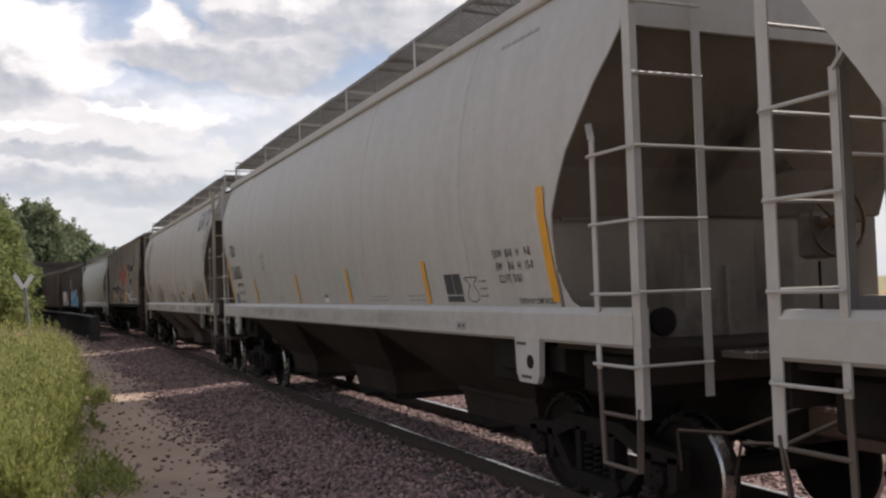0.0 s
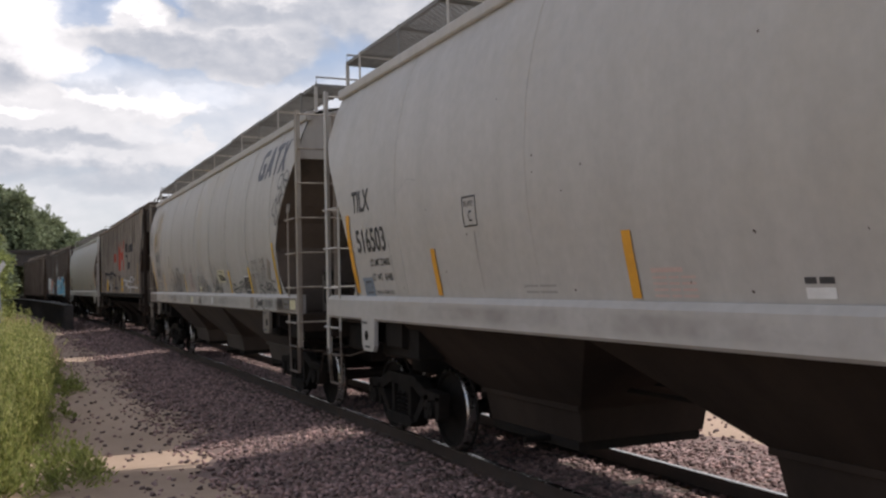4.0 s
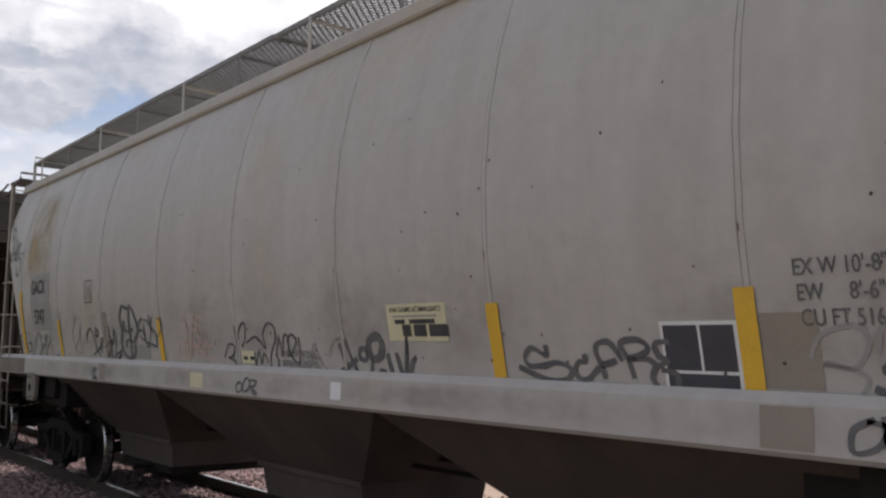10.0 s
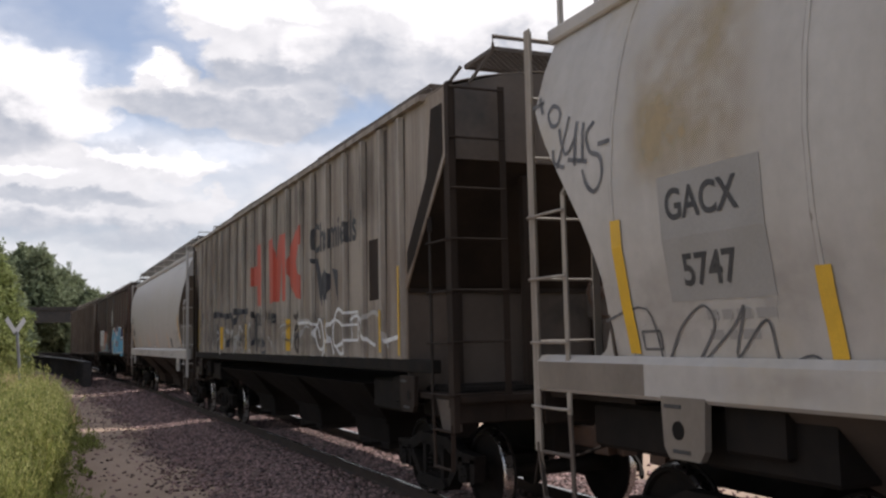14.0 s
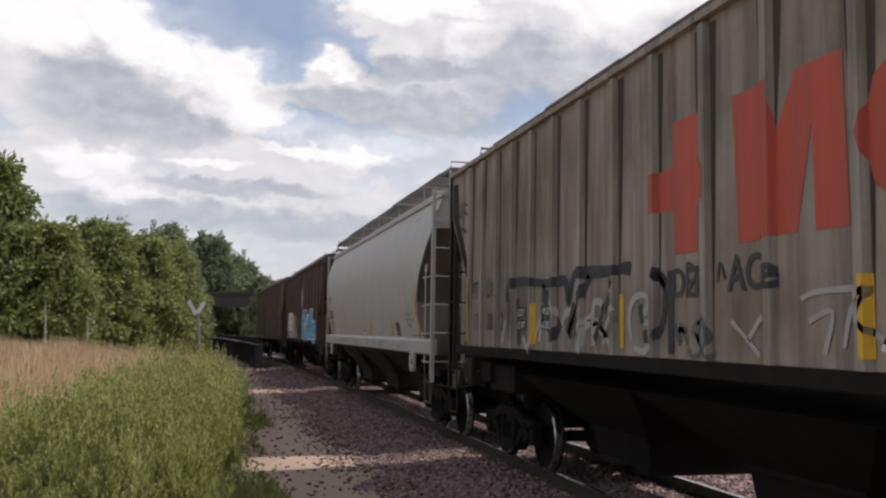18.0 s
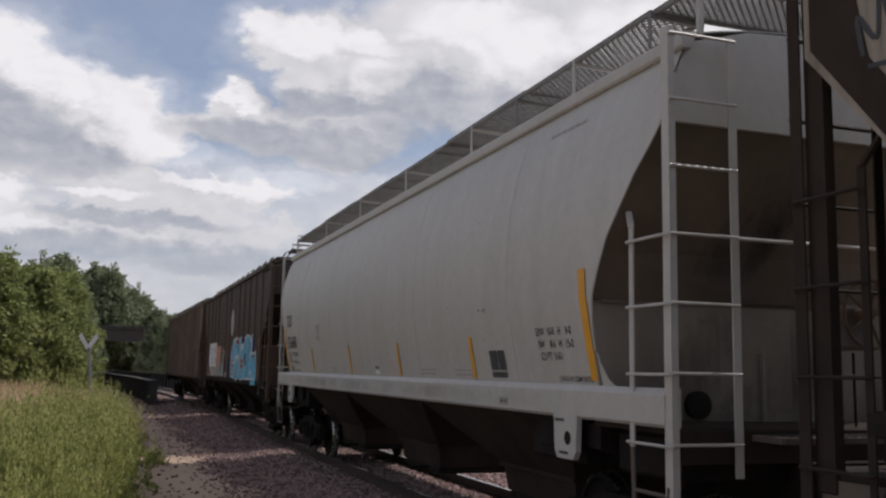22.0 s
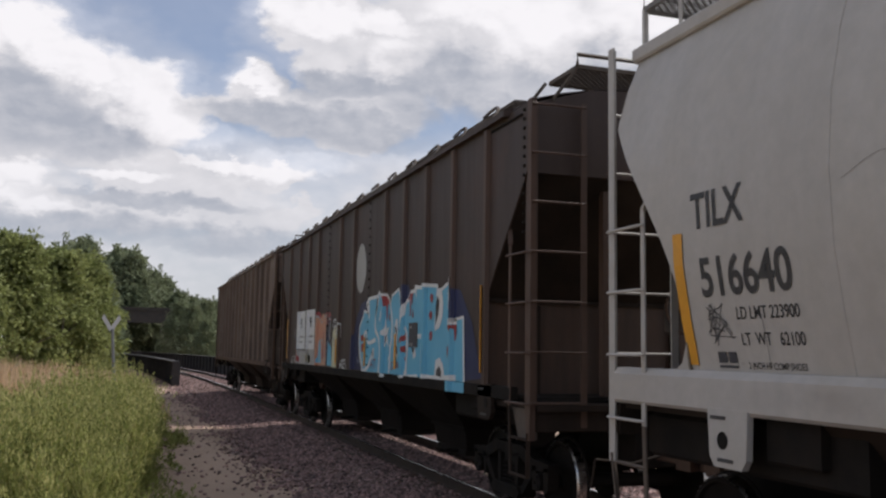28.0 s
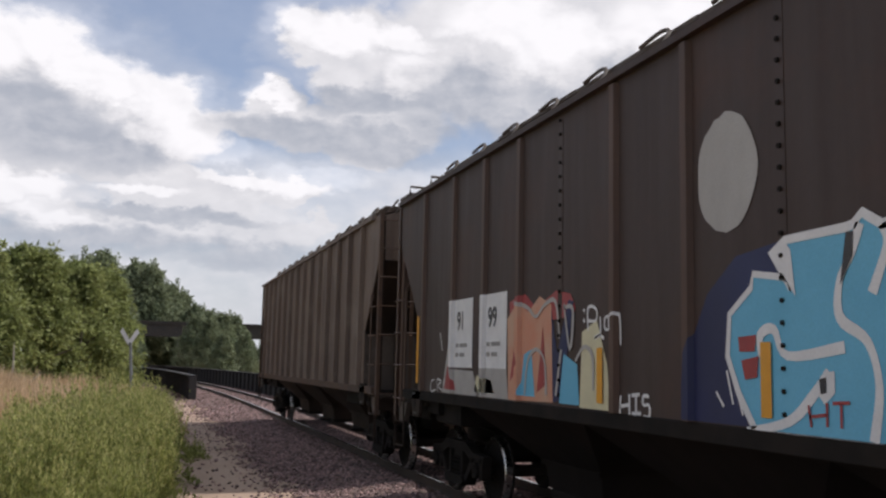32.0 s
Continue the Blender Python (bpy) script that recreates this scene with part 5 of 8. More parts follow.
def build_track():
    bedm = Mesh()
    prof = [(-3.9, -0.6), (-3.4, -0.30), (-2.2, -0.25), (-1.5, -0.175), (1.5, -0.175), (2.2, -0.25), (3.4, -0.28), (3.9, -0.6)]
    b = sweep(prof, -60, 240, 2.0)
    bed_ob = new("ballast_bed", b.data("ballast_bed", M_FINES))
    tagged(bed_ob, "low bed of pinkish grey crushed stone under the rails", "track bed", kind="structure")
    tr = thing("railway_track", "single line of worn steel rails on wooden sleepers", "railway track", kind="structure")
    for s in (-1, 1):
        web = [(-0.075, -0.172), (0.075, -0.172), (0.075, -0.16), (0.012, -0.14), (0.012, -0.04), (0.036, -0.03), (0.036, -0.006), (-0.036, -0.006), (-0.036, -0.03), (-0.012, -0.04), (-0.012, -0.14), (-0.075, -0.16)]
        part("rail", sweep(web, -60, 240, 3.0, s * HALF_GAUGE), M_RAIL, tr)
        head = [(-0.034, -0.006), (0.034, -0.006), (0.026, 0.0), (-0.026, 0.0)]
        part("rail_head", sweep(head, -60, 240, 3.0, s * HALF_GAUGE), M_RAILTOP, tr, "polished running surface")
    tie = Mesh().box((0, 0, -0.25), (2.6, 0.23, 0.17), chamfer=0.012).data("sleeper", M_TIE)
    plate = Mesh()
    for s in (-1, 1):
        plate.box((s * HALF_GAUGE, 0, -0.167), (0.34, 0.19, 0.012))
        for k in (-1, 1):
            plate.box((s * HALF_GAUGE + k * 0.09, 0.05 * k, -0.15), (0.03, 0.02, 0.03))
    plate = plate.data("tie_plate", M_RUST)
    rng = random.Random(5)
    for i in range(190):
        x, y, a = track(1 + i * 0.53)
        ob = part("sleeper", tie, None, tr, m=pose(x + rng.uniform(-0.04, 0.04), y, 0.002 * rng.uniform(-3, 3), 0, 0, math.degrees(a) + rng.uniform(-1, 1)))
        part("tie_plate", plate, None, ob, m=pose(0, 0, 0))


def scatter_stones(name, label, count, xr, yr, size, seed, dens=None):
    rng = np.random.default_rng(seed)
    corners = np.array([(sx, sy, sz) for sz in (-1, 1) for sx, sy in ((-1, -1), (1, -1), (1, 1), (-1, 1))], float)
    quads = np.array([(3, 2, 1, 0), (4, 5, 6, 7), (0, 1, 5, 4), (1, 2, 6, 5), (2, 3, 7, 6), (3, 0, 4, 7)])
    x = rng.uniform(*xr, count * 2)
    y = yr[0] + (yr[1] - yr[0]) * rng.random(count * 2) ** 1.6
    a = np.maximum(0, y - CURVE_START)
    off = np.abs(x - (TRACK_X - a * a / (2 * CURVE_R)))
    patchy = 0.78 + 0.22 * np.sin(1.9 * x + 0.7 * y + 2 * np.sin(0.8 * y)) + 0.12 * np.sin(5.1 * x - 3.3 * y)
    keep = rng.random(count * 2) < np.interp(off, [0, 2.3, 2.9, 3.6, 5.0], [1, 1, 0.6, 0.10, 0.015]) * np.where(off < 1.3, 1.0, patchy)
    x, y = x[keep][:count], y[keep][:count]
    n = len(x)
    z = np.array([max(ground_z(p, q), lerp([(0, -0.178), (1.5, -0.178), (2.2, -0.252), (3.4, -0.29), (3.9, -0.6), (9, -0.9)],
                                            abs(p - (TRACK_X - max(0.0, q - CURVE_START) ** 2 / (2 * CURVE_R))))) for p, q in zip(x, y)])
    r = size * rng.uniform(0.5, 1.25, n)
    pts = corners[None] * rng.uniform(0.5, 1.0, (n, 8, 3)) * (r / 2)[:, None, None] * np.array([1, 1, 0.75])
    th = rng.uniform(0, 6.283, n)
    c, s = np.cos(th)[:, None], np.sin(th)[:, None]
    tl = rng.uniform(-0.5, 0.5, n)[:, None]
    px, py, pz = pts[..., 0] * c - pts[..., 1] * s, pts[..., 0] * s + pts[..., 1] * c, pts[..., 2]
    pz = pz + tl * px
    v = np.stack([px + x[:, None], py + y[:, None], pz + (z + r * 0.16)[:, None]], 2).reshape(-1, 3)
    f = (quads[None] + (np.arange(n) * 8)[:, None, None]).reshape(-1, 4)
    me = bpy.data.meshes.new(name)
    me.vertices.add(len(v)), me.loops.add(f.size), me.polygons.add(len(f))
    me.vertices.foreach_set("co", v.ravel())
    me.loops.foreach_set("vertex_index", f.ravel())
    me.polygons.foreach_set("loop_start", np.arange(len(f)) * 4)
    me.materials.append(M_STONE)
    me.update(calc_edges=True)
    ob = new(name, me)
    tagged(ob, label, "gravel", kind="stuff")


# ---- plants ----
def leaf_cloud(name, pos, nrm_dir, length, width, mat, label="", parent=None):
    """Many pointed leaves in one mesh: pos (n,3), axis (n,3), each a folded diamond of four corners."""
    n = len(pos)
    ax = nrm_dir / np.maximum(np.linalg.norm(nrm_dir, axis=1, keepdims=True), 1e-6)
    rng = np.random.default_rng(n)
    side = np.cross(ax, rng.normal(size=(n, 3)))
    side /= np.maximum(np.linalg.norm(side, axis=1, keepdims=True), 1e-6)
    L, W = np.broadcast_to(length, n)[:, None], np.broadcast_to(width, n)[:, None]
    fold = np.cross(ax, side) * W * 0.25
    v = np.stack([pos, pos + ax * L * 0.45 + side * W / 2 + fold, pos + ax * L, pos + ax * L * 0.45 - side * W / 2 + fold], 1).reshape(-1, 3)
    f = np.arange(4 * n).reshape(-1, 4)
    me = bpy.data.meshes.new(name)
    me.vertices.add(len(v)), me.loops.add(f.size), me.polygons.add(n)
    me.vertices.foreach_set("co", v.ravel())
    me.loops.foreach_set("vertex_index", f.ravel())
    me.polygons.foreach_set("loop_start", np.arange(n) * 4)
    me.materials.append(mat)
    me.update(calc_edges=True)
    return me


def weed_patch(name, label, count, area, height, seed, mat_a, mat_b, leaves=22, stems=9):
    """Feathery weeds in plumes: a few leaning stems to a clump, set with small narrow leaves. area(rng) gives a place and a height factor."""
    rng = np.random.default_rng(seed)
    pos, ax, ln, tip = [], [], [], []
    for _ in range(count):
        p = area(rng)
        if p is None:
            continue
        x, y, k = p
        full = height * k * rng.uniform(0.6, 1.2)
        z0 = ground_z(x, y)
        way = rng.normal(0, 0.10, 2)
        for _ in range(stems):
            out = rng.normal(0, 0.075, 2)
            h = full * max(0.35, 1.0 - 22 * float(out @ out)) * rng.uniform(0.85, 1.05)
            lean = way + 1.2 * out + rng.normal(0, 0.06, 2)
            t = rng.uniform(0.06, 1, leaves) ** 0.85
            a = rng.uniform(0, 6.283, leaves)
            spread = 0.9 - 0.5 * t
            r = 0.05 * (1 - t) * rng.random(leaves)
            pos.append(np.stack([x + out[0] + lean[0] * h * t ** 1.6 + r * np.cos(a), y + out[1] + lean[1] * h * t ** 1.6 + r * np.sin(a), z0 + h * t], 1))
            ax.append(np.stack([np.cos(a) * spread, np.sin(a) * spread, 0.35 + 0.85 * t + rng.normal(0, 0.2, leaves)], 1))
            ln.append((0.05 + 0.09 * (1 - t)) * rng.uniform(0.6, 1.35, leaves))
            tip.append(rng.random(leaves) < 0.15 + 0.5 * t ** 3)
    pos, ax, ln, top = np.concatenate(pos), np.concatenate(ax), np.concatenate(ln), np.concatenate(tip)
    ob = new(name, leaf_cloud(name, pos[~top], ax[~top], ln[~top], 0.022, mat_a))
    tagged(ob, label, "weeds", kind="stuff")
    tip = new(name, leaf_cloud(name, pos[top], ax[top], ln[top], 0.019, mat_b))
    tagged(tip, label, "weeds", kind="stuff")


def straw(name, label, count, area, height, seed, mat):
    rng = np.random.default_rng(seed)
    pos = np.array([p for p in (area(rng) for _ in range(count)) if p is not None])
    n = len(pos)
    z = np.array([ground_z(x, y) for x, y, k in pos])
    ax = np.stack([rng.normal(0, 0.2, n), rng.normal(0, 0.2, n), np.ones(n)], 1)
    ob = new(name, leaf_cloud(name, np.stack([pos[:, 0], pos[:, 1], z], 1), ax, height * pos[:, 2] * rng.uniform(0.55, 1.15, n), 0.028, mat))
    tagged(ob, label, "grass", kind="stuff")


def build_plants():
    def bush(rng):
        x, y = rng.uniform(-5.0, 0.9), rng.uniform(10.2, 29)
        edge = 0.12 + 0.030 * (y - 11) + 0.16 * math.sin(0.9 * y)
        front = 10.4 + 0.35 * math.sin(1.9 * x + 0.6) + 0.75 * max(0.0, -x - 0.9)
        if x > edge or y < front or y > 27 + 4.6 * x:
            return None
        k = 0.45 + 0.55 * min(1.0, (y - front) / 2.2)
        k *= 1.0 - 0.17 * max(0.0, -x - 0.7)
        k *= 0.78 + 0.22 * min(1.0, (edge - x) / 0.5)
        return x, y, max(0.25, k) * (1 + 0.16 * math.sin(1.7 * x + 1.3 * y) + 0.10 * math.sin(3.7 * x - 2.1 * y))

    weed_patch("green_weeds", "dense waist-high thicket of bright green feathery weeds beside the path", 2500, bush, 1.5, 3, M_WEED, M_WEEDTIP, 34, 11)

    def fringe(rng):
        x, y = rng.uniform(0.0, 1.7), 10.6 + 17 * rng.random() ** 1.3
        if x > 0.62 + 0.035 * (y - 11) + 0.4 * math.sin(0.9 * y + 1) * math.sin(0.37 * y) or rng.random() < 0.3:
            return None
        return x, y, rng.uniform(0.4, 1.0)

    weed_patch("low_weeds", "sparse low green weeds at the shaded edge of the path", 420, fringe, 0.55, 4, M_WEED, M_WEED, 10, 6)

    def far_side(rng):
        x, y = rng.uniform(10.5, 17), rng.uniform(3, 45)
        return (x, y, rng.uniform(0.4, 1.0)) if rng.random() < 0.7 else None

    weed_patch("far_weeds", "low green weeds on the far side of the track", 600, far_side, 0.5, 6, M_WEED, M_WEEDTIP, 8, 5)

    def field(rng):
        y = 15 + 30 * rng.random() ** 0.8
        x = -0.6 - 22 * rng.random() ** 1.25
        if y < 27 + 4.6 * x + 0.6 and x > -4.6:
            return None
        tall = min(1.0, max(0.22, (y - 20) / 10))
        return x, y, tall * (0.85 + 0.2 * math.sin(0.7 * x + 0.5 * y) + 0.1 * math.sin(2.1 * x))

    straw("dry_grass", "tall dry straw-coloured meadow grass", 60000, field, 1.12, 7, M_STRAW)

    def verge(rng):
        y = 26 + 38 * rng.random()
        return rng.uniform(-2.0, 1.2) - 0.004 * (y - 26) ** 1.5, y, rng.uniform(0.5, 1.0)

    straw("verge_grass", "dry straw-coloured grass along the track", 5000, verge, 0.7, 8, M_STRAW)
    weed_patch("meadow_weeds", "green weeds standing among the dry grass", 420,
               lambda rng: (rng.uniform(-22, -4), rng.uniform(20, 50), rng.uniform(0.5, 1.0)), 0.8, 9, M_WEED, M_WEEDTIP, 12, 6)


def crown_points(rng, h, spread, clumps, per, base=0.22):
    """Leaves gathered in clumps on an uneven crown with gaps."""
    pos, ax = [], []
    for _ in range(clumps):
        t = rng.random() ** 0.8
        zc = h * (base + (0.97 - base) * t)
        r = spread * (0.35 + 0.65 * math.sin(math.pi * min(1.0, 0.18 + 0.80 * t))) * rng.uniform(0.3, 1.0) ** 0.5 * (1.12 - 0.75 * t)
        a = rng.uniform(0, 6.283)
        c = np.array([r * math.cos(a), r * math.sin(a), zc])
        s = spread * rng.uniform(0.16, 0.30)
        q = rng.normal(size=(per, 3))
        q /= np.linalg.norm(q, axis=1, keepdims=True)
        q *= rng.random((per, 1)) ** 0.4
        q[:, 2] *= 0.72
        pos.append(c + q * s)
        ax.append(q * 0.8 + rng.normal(0, 0.45, (per, 3)) + np.array([0, 0, -0.25]))
    # shoots that stand out of the outline
    for _ in range(clumps // 3):
        t = rng.uniform(0.45, 1.0)
        r = spread * (0.35 + 0.65 * math.sin(math.pi * min(1.0, 0.18 + 0.80 * t))) * (1.12 - 0.75 * t) * rng.uniform(0.6, 1.05)
        a = rng.uniform(0, 6.283)
        k = np.linspace(0, 1, per // 4)[:, None]
        way = np.array([0.35 * math.cos(a), 0.35 * math.sin(a), 1.0]) * spread * rng.uniform(0.25, 0.5)
        pos.append(np.array([r * math.cos(a), r * math.sin(a), h * (base + (0.92 - base) * t)]) + k * way)
        ax.append(rng.normal(0, 0.6, (per // 4, 3)) + np.array([0, 0, 0.3]))
    return np.concatenate(pos), np.concatenate(ax)


def tree_meshes(seed, h, spread, clumps, per, leaf, mat, base=0.22):
    rng = np.random.default_rng(seed)
    t = Mesh()
    top = h * 0.8
    trunk = [(0.05 * h * 0.1 * math.sin(3 * k / 6 + seed), 0.04 * h * 0.1 * math.cos(2 * k / 6), top * k / 6) for k in range(7)]
    t.tube(trunk, [0.030 * h * (1 - 0.13 * k) * 0.55 for k in range(7)], 8)
    for k in range(9):
        z = h * (0.15 + 0.6 * k / 9)
        a = seed + 2.4 * k
        r = spread * (0.75 - 0.04 * k)
        t.tube([(0, 0, z), (r * 0.5 * math.cos(a), r * 0.5 * math.sin(a), z + 0.10 * h), (r * math.cos(a), r * math.sin(a), z + 0.16 * h)], [0.010 * h, 0.006 * h, 0.002 * h], 5)
    pos, ax = crown_points(rng, h, spread, clumps, per, base)
    return t.data("trunk", M_BARK, True), leaf_cloud("crown", pos, ax, leaf * rng.uniform(0.7, 1.3, len(pos)), leaf * 0.42, mat)


def build_trees():
    kinds = [tree_meshes(1, 9.0, 3.0, 130, 90, 0.34, M_LEAF, 0.06), tree_meshes(2, 8.0, 2.8, 120, 90, 0.32, M_LEAF2, 0.05),
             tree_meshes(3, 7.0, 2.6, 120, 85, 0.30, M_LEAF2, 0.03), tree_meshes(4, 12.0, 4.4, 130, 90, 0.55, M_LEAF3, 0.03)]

    def tree(kind, x, y, k, turn, label, name="tree"):
        t = thing(name, label, "tree", Matrix.LocRotScale((x, y, ground_z(x, y) - 0.1), Euler((0, 0, turn)), (k, k, k)), group="trees along the meadow")
        part("trunk", kinds[kind][0], None, t)
        part("crown", kinds[kind][1], None, t)

    for kind, x, y, k, label in TREES:
        tree(kind, x, y, k, (x * 3.7 + y) % 6.28, label)


EDGE, BACK, HAZE = "bushy green broadleaf tree at the meadow's edge", "tall green broadleaf tree behind the meadow", "green tree far along the line, haze in its leaf colour"
TREES = [(0, -9.6, 44, 1.0, EDGE), (1, -12.5, 43, 1.12, BACK), (2, -6.9, 45, 0.9, EDGE), (1, -5.0, 48, 0.83, EDGE), (2, -3.3, 52, 0.92, EDGE), (0, -6.4, 52, 0.8, BACK),
         (1, -2.4, 57, 0.86, EDGE), (0, -4.6, 59, 0.8, BACK), (2, -2.9, 62, 0.95, EDGE), (1, -3.0, 66, 1.0, BACK), (0, -16, 46, 1.05, BACK), (1, -21, 47, 1.1, BACK), (0, -26, 48, 1.1, BACK),
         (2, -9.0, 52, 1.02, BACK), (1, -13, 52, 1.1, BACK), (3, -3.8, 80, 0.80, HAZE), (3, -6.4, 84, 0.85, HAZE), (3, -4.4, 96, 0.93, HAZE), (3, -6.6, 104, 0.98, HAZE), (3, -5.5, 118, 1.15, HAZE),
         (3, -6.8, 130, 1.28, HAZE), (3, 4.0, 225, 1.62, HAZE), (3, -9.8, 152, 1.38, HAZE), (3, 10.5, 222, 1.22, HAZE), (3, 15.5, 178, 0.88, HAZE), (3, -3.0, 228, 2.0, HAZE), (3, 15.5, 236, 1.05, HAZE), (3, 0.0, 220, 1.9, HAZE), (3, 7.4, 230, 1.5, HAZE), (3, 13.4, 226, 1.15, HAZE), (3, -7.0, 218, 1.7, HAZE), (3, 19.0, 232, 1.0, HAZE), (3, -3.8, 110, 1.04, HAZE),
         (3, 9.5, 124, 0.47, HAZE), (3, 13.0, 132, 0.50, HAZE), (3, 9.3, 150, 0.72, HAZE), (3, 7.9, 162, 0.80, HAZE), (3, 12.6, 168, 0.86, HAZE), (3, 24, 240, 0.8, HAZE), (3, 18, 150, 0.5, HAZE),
         (2, 46, 52, 0.85, "lone bushy tree beyond the track"), (1, 62, 60, 0.9, "bushy tree far beyond the track"), (2, 34, 60, 0.62, "bushy tree far beyond the track"), (0, 80, 55, 0.9, "bushy tree far beyond the track"),
         (1, 58, 47, 0.55, "bushy tree far beyond the track"), (2, 56, 40, 0.55, "bushy tree far beyond the track"), (2, 48, 33, 0.45, "bushy tree far beyond the track"), (0, 70, 48, 0.6, "bushy tree far beyond the track"), (1, 66, 38, 0.55, "bushy tree far beyond the track")]


def build_bridge():
    br = thing("girder_bridge", "black plate-girder railway bridge ahead on the curve", "bridge", kind="structure")
    for s, s0 in ((-1, 52.0), (1, 50.0)):
        m = sweep([(-0.02, -1.3), (0.02, -1.3), (0.02, 1.0), (-0.02, 1.0)], s0, 140, 3.0, s * 2.72)
        g = part("girder", m, M_GIRDER, br)
        fl = sweep([(-0.2, 1.0), (0.2, 1.0), (0.2, 1.05), (-0.2, 1.05)], s0, 140, 3.0, s * 2.72)
        part("top_flange", fl, M_GIRDER, g)
        k = s0
        while k < 140:
            x, y, a = track(k)
            st = Mesh()
            st.box((x + s * 2.72 * math.cos(a), y + s * 2.72 * math.sin(a), -0.15), (0.34, 0.05, 2.28))
            part("stiffener", st, M_GIRDER, g)
            k += 1.9
        x, y, a = track(s0)
        part("end_plate", Mesh().box((x + s * 2.72, y - 0.03, 0.2), (0.42, 0.05, 1.7), chamfer=0.01), M_GIRDER, br)
    d = sweep([(-2.5, -0.55), (2.5, -0.55), (2.5, -0.30), (-2.5, -0.30)], 66.5, 140, 3.0)
    part("deck", d, M_TIE, br)
    ab = Mesh().box((TRACK_X - 0.8, 67.5, -2.9), (9, 1.6, 4.9), chamfer=0.05)
    part("abutment", ab, M_CONCRETE, br)


def build_overpass():
    ov = thing("road_overpass", "dark steel girder road overpass crossing behind the trees", "bridge", kind="structure")
    y, z = 205.0, 7.9
    part("girder", Mesh().box((12, y, z), (90, 1.2, 2.6)), M_GIRDER, ov)
    part("deck", Mesh().box((12, y + 4, z + 1.45), (90, 10, 0.3)), M_GIRDER, ov)
    part("parapet", Mesh().box((12, y - 0.9, z + 1.75), (90, 0.25, 0.3)), M_GIRDER, ov)
    for x in (-3.5, 7.0, 26):
        part("pier", Mesh().box((x, y + 3, 2.4), (1.4, 6, 8.0), chamfer=0.1), M_CONCRETE, ov)
    part("abutment", Mesh().box((-10, y + 3, 3.0), (9, 9, 9)), M_CONCRETE, ov)


def build_sign():
    s = thing("crossbuck_sign", "bare metal back of a V-shaped crossing sign on a leaning post", "sign", pose(-0.52, 33.5, 0, 0, 0, 58))
    z0 = ground_z(-0.52, 33.5)
    part("post", Mesh().tube([(0.34, 0, z0), (-0.05, 0, 2.4)], 0.05, 8), M_POST, s)
    for a in (42, -42):
        m = Mesh().box((0.26 if a < 0 else -0.26, 0, 0.24), (0.68, 0.012, 0.2), pose(0, 0, 0, 0, a, 0).to_3x3(), chamfer=0.004)
        part("blade", m, M_SIGN, s, m=pose(-0.04, 0.05 if a > 0 else 0.064, 2.35))
    f = thing("fence_stake", "thin rusty fence stake leaning in the grass", "stake", pose(-1.7, 28.5, 0))
    z1 = ground_z(-1.7, 28.5)
    part("stake", Mesh().beam((0, 0, z1), (0.04, 0, 0.95), 0.05, 0.05), M_RUST, f)
    for x, y, k in ((-6.7, 40.5, 1.0), (-5.2, 41.5, 0.8)):
        b = thing("dead_branch", "bleached dead branches at the foot of the trees", "branch", pose(x, y, ground_z(x, y)), group="dead branches")
        m = Mesh()
        m.tube([(0, 0, 0), (0.1 * k, 0, 1.2 * k), (0.05, 0, 2.6 * k)], [0.05, 0.04, 0.015], 6)
        m.tube([(0.05, 0, 0.1), (0.9 * k, 0, 0.5 * k), (1.4 * k, 0.1, 1.1 * k)], [0.05, 0.035, 0.012], 6)
        m.tube([(0.6 * k, 0, 0.35 * k), (0.75 * k, 0, 0.9 * k)], [0.02, 0.008], 5)
        part("limb", m, M_DEADWOOD, b)


build_ground()
build_track()
scatter_stones("ballast_stones", "loose pinkish grey crushed stones beside the rails", 56000, (0.6, 9.6), (3.5, 40), 0.055, 11)
scatter_stones("far_ballast_stones", "loose crushed stones further along the track", 9000, (-0.5, 10.5), (38, 75), 0.09, 12)
build_bridge()
build_overpass()
build_sign()
build_plants()
build_trees()

# ---- the train ----
TALL, LOW = (1.79, 2.73), (1.77, 2.23)


def stripe_row(ends, between):
    return [(y, *TALL, 0.118) for y in ends] + [(y, *LOW, 0.1) for y in between]


GLYPHS = [[[(0.9, 0.85), (0.5, 1.0), (0.15, 0.75), (0.5, 0.5), (0.85, 0.25), (0.45, 0.0), (0.05, 0.2)]],
          [[(0.0, 0.0), (0.25, 0.7), (0.5, 1.0), (0.7, 0.6), (0.95, 0.0)], [(0.15, 0.4), (0.8, 0.42)]],
          [[(0.1, 0.0), (0.15, 0.95)], [(0.15, 0.95), (0.75, 0.9), (0.7, 0.5), (0.2, 0.45), (0.9, 0.0)]],
          [[(0.9, 0.8), (0.4, 1.0), (0.05, 0.5), (0.35, 0.02), (0.9, 0.15)]],
          [[(0.5, 1.0), (0.05, 0.6), (0.3, 0.0), (0.85, 0.2), (0.8, 0.8), (0.4, 0.95)]],
          [[(0.05, 1.0), (0.35, 0.1), (0.6, 0.8), (0.95, 0.05)], [(0.3, 0.55), (1.1, 0.6)]],
          [[(0.1, 1.0), (0.15, 0.0)], [(0.15, 0.95), (0.9, 1.0)], [(0.15, 0.5), (0.7, 0.55)]]]


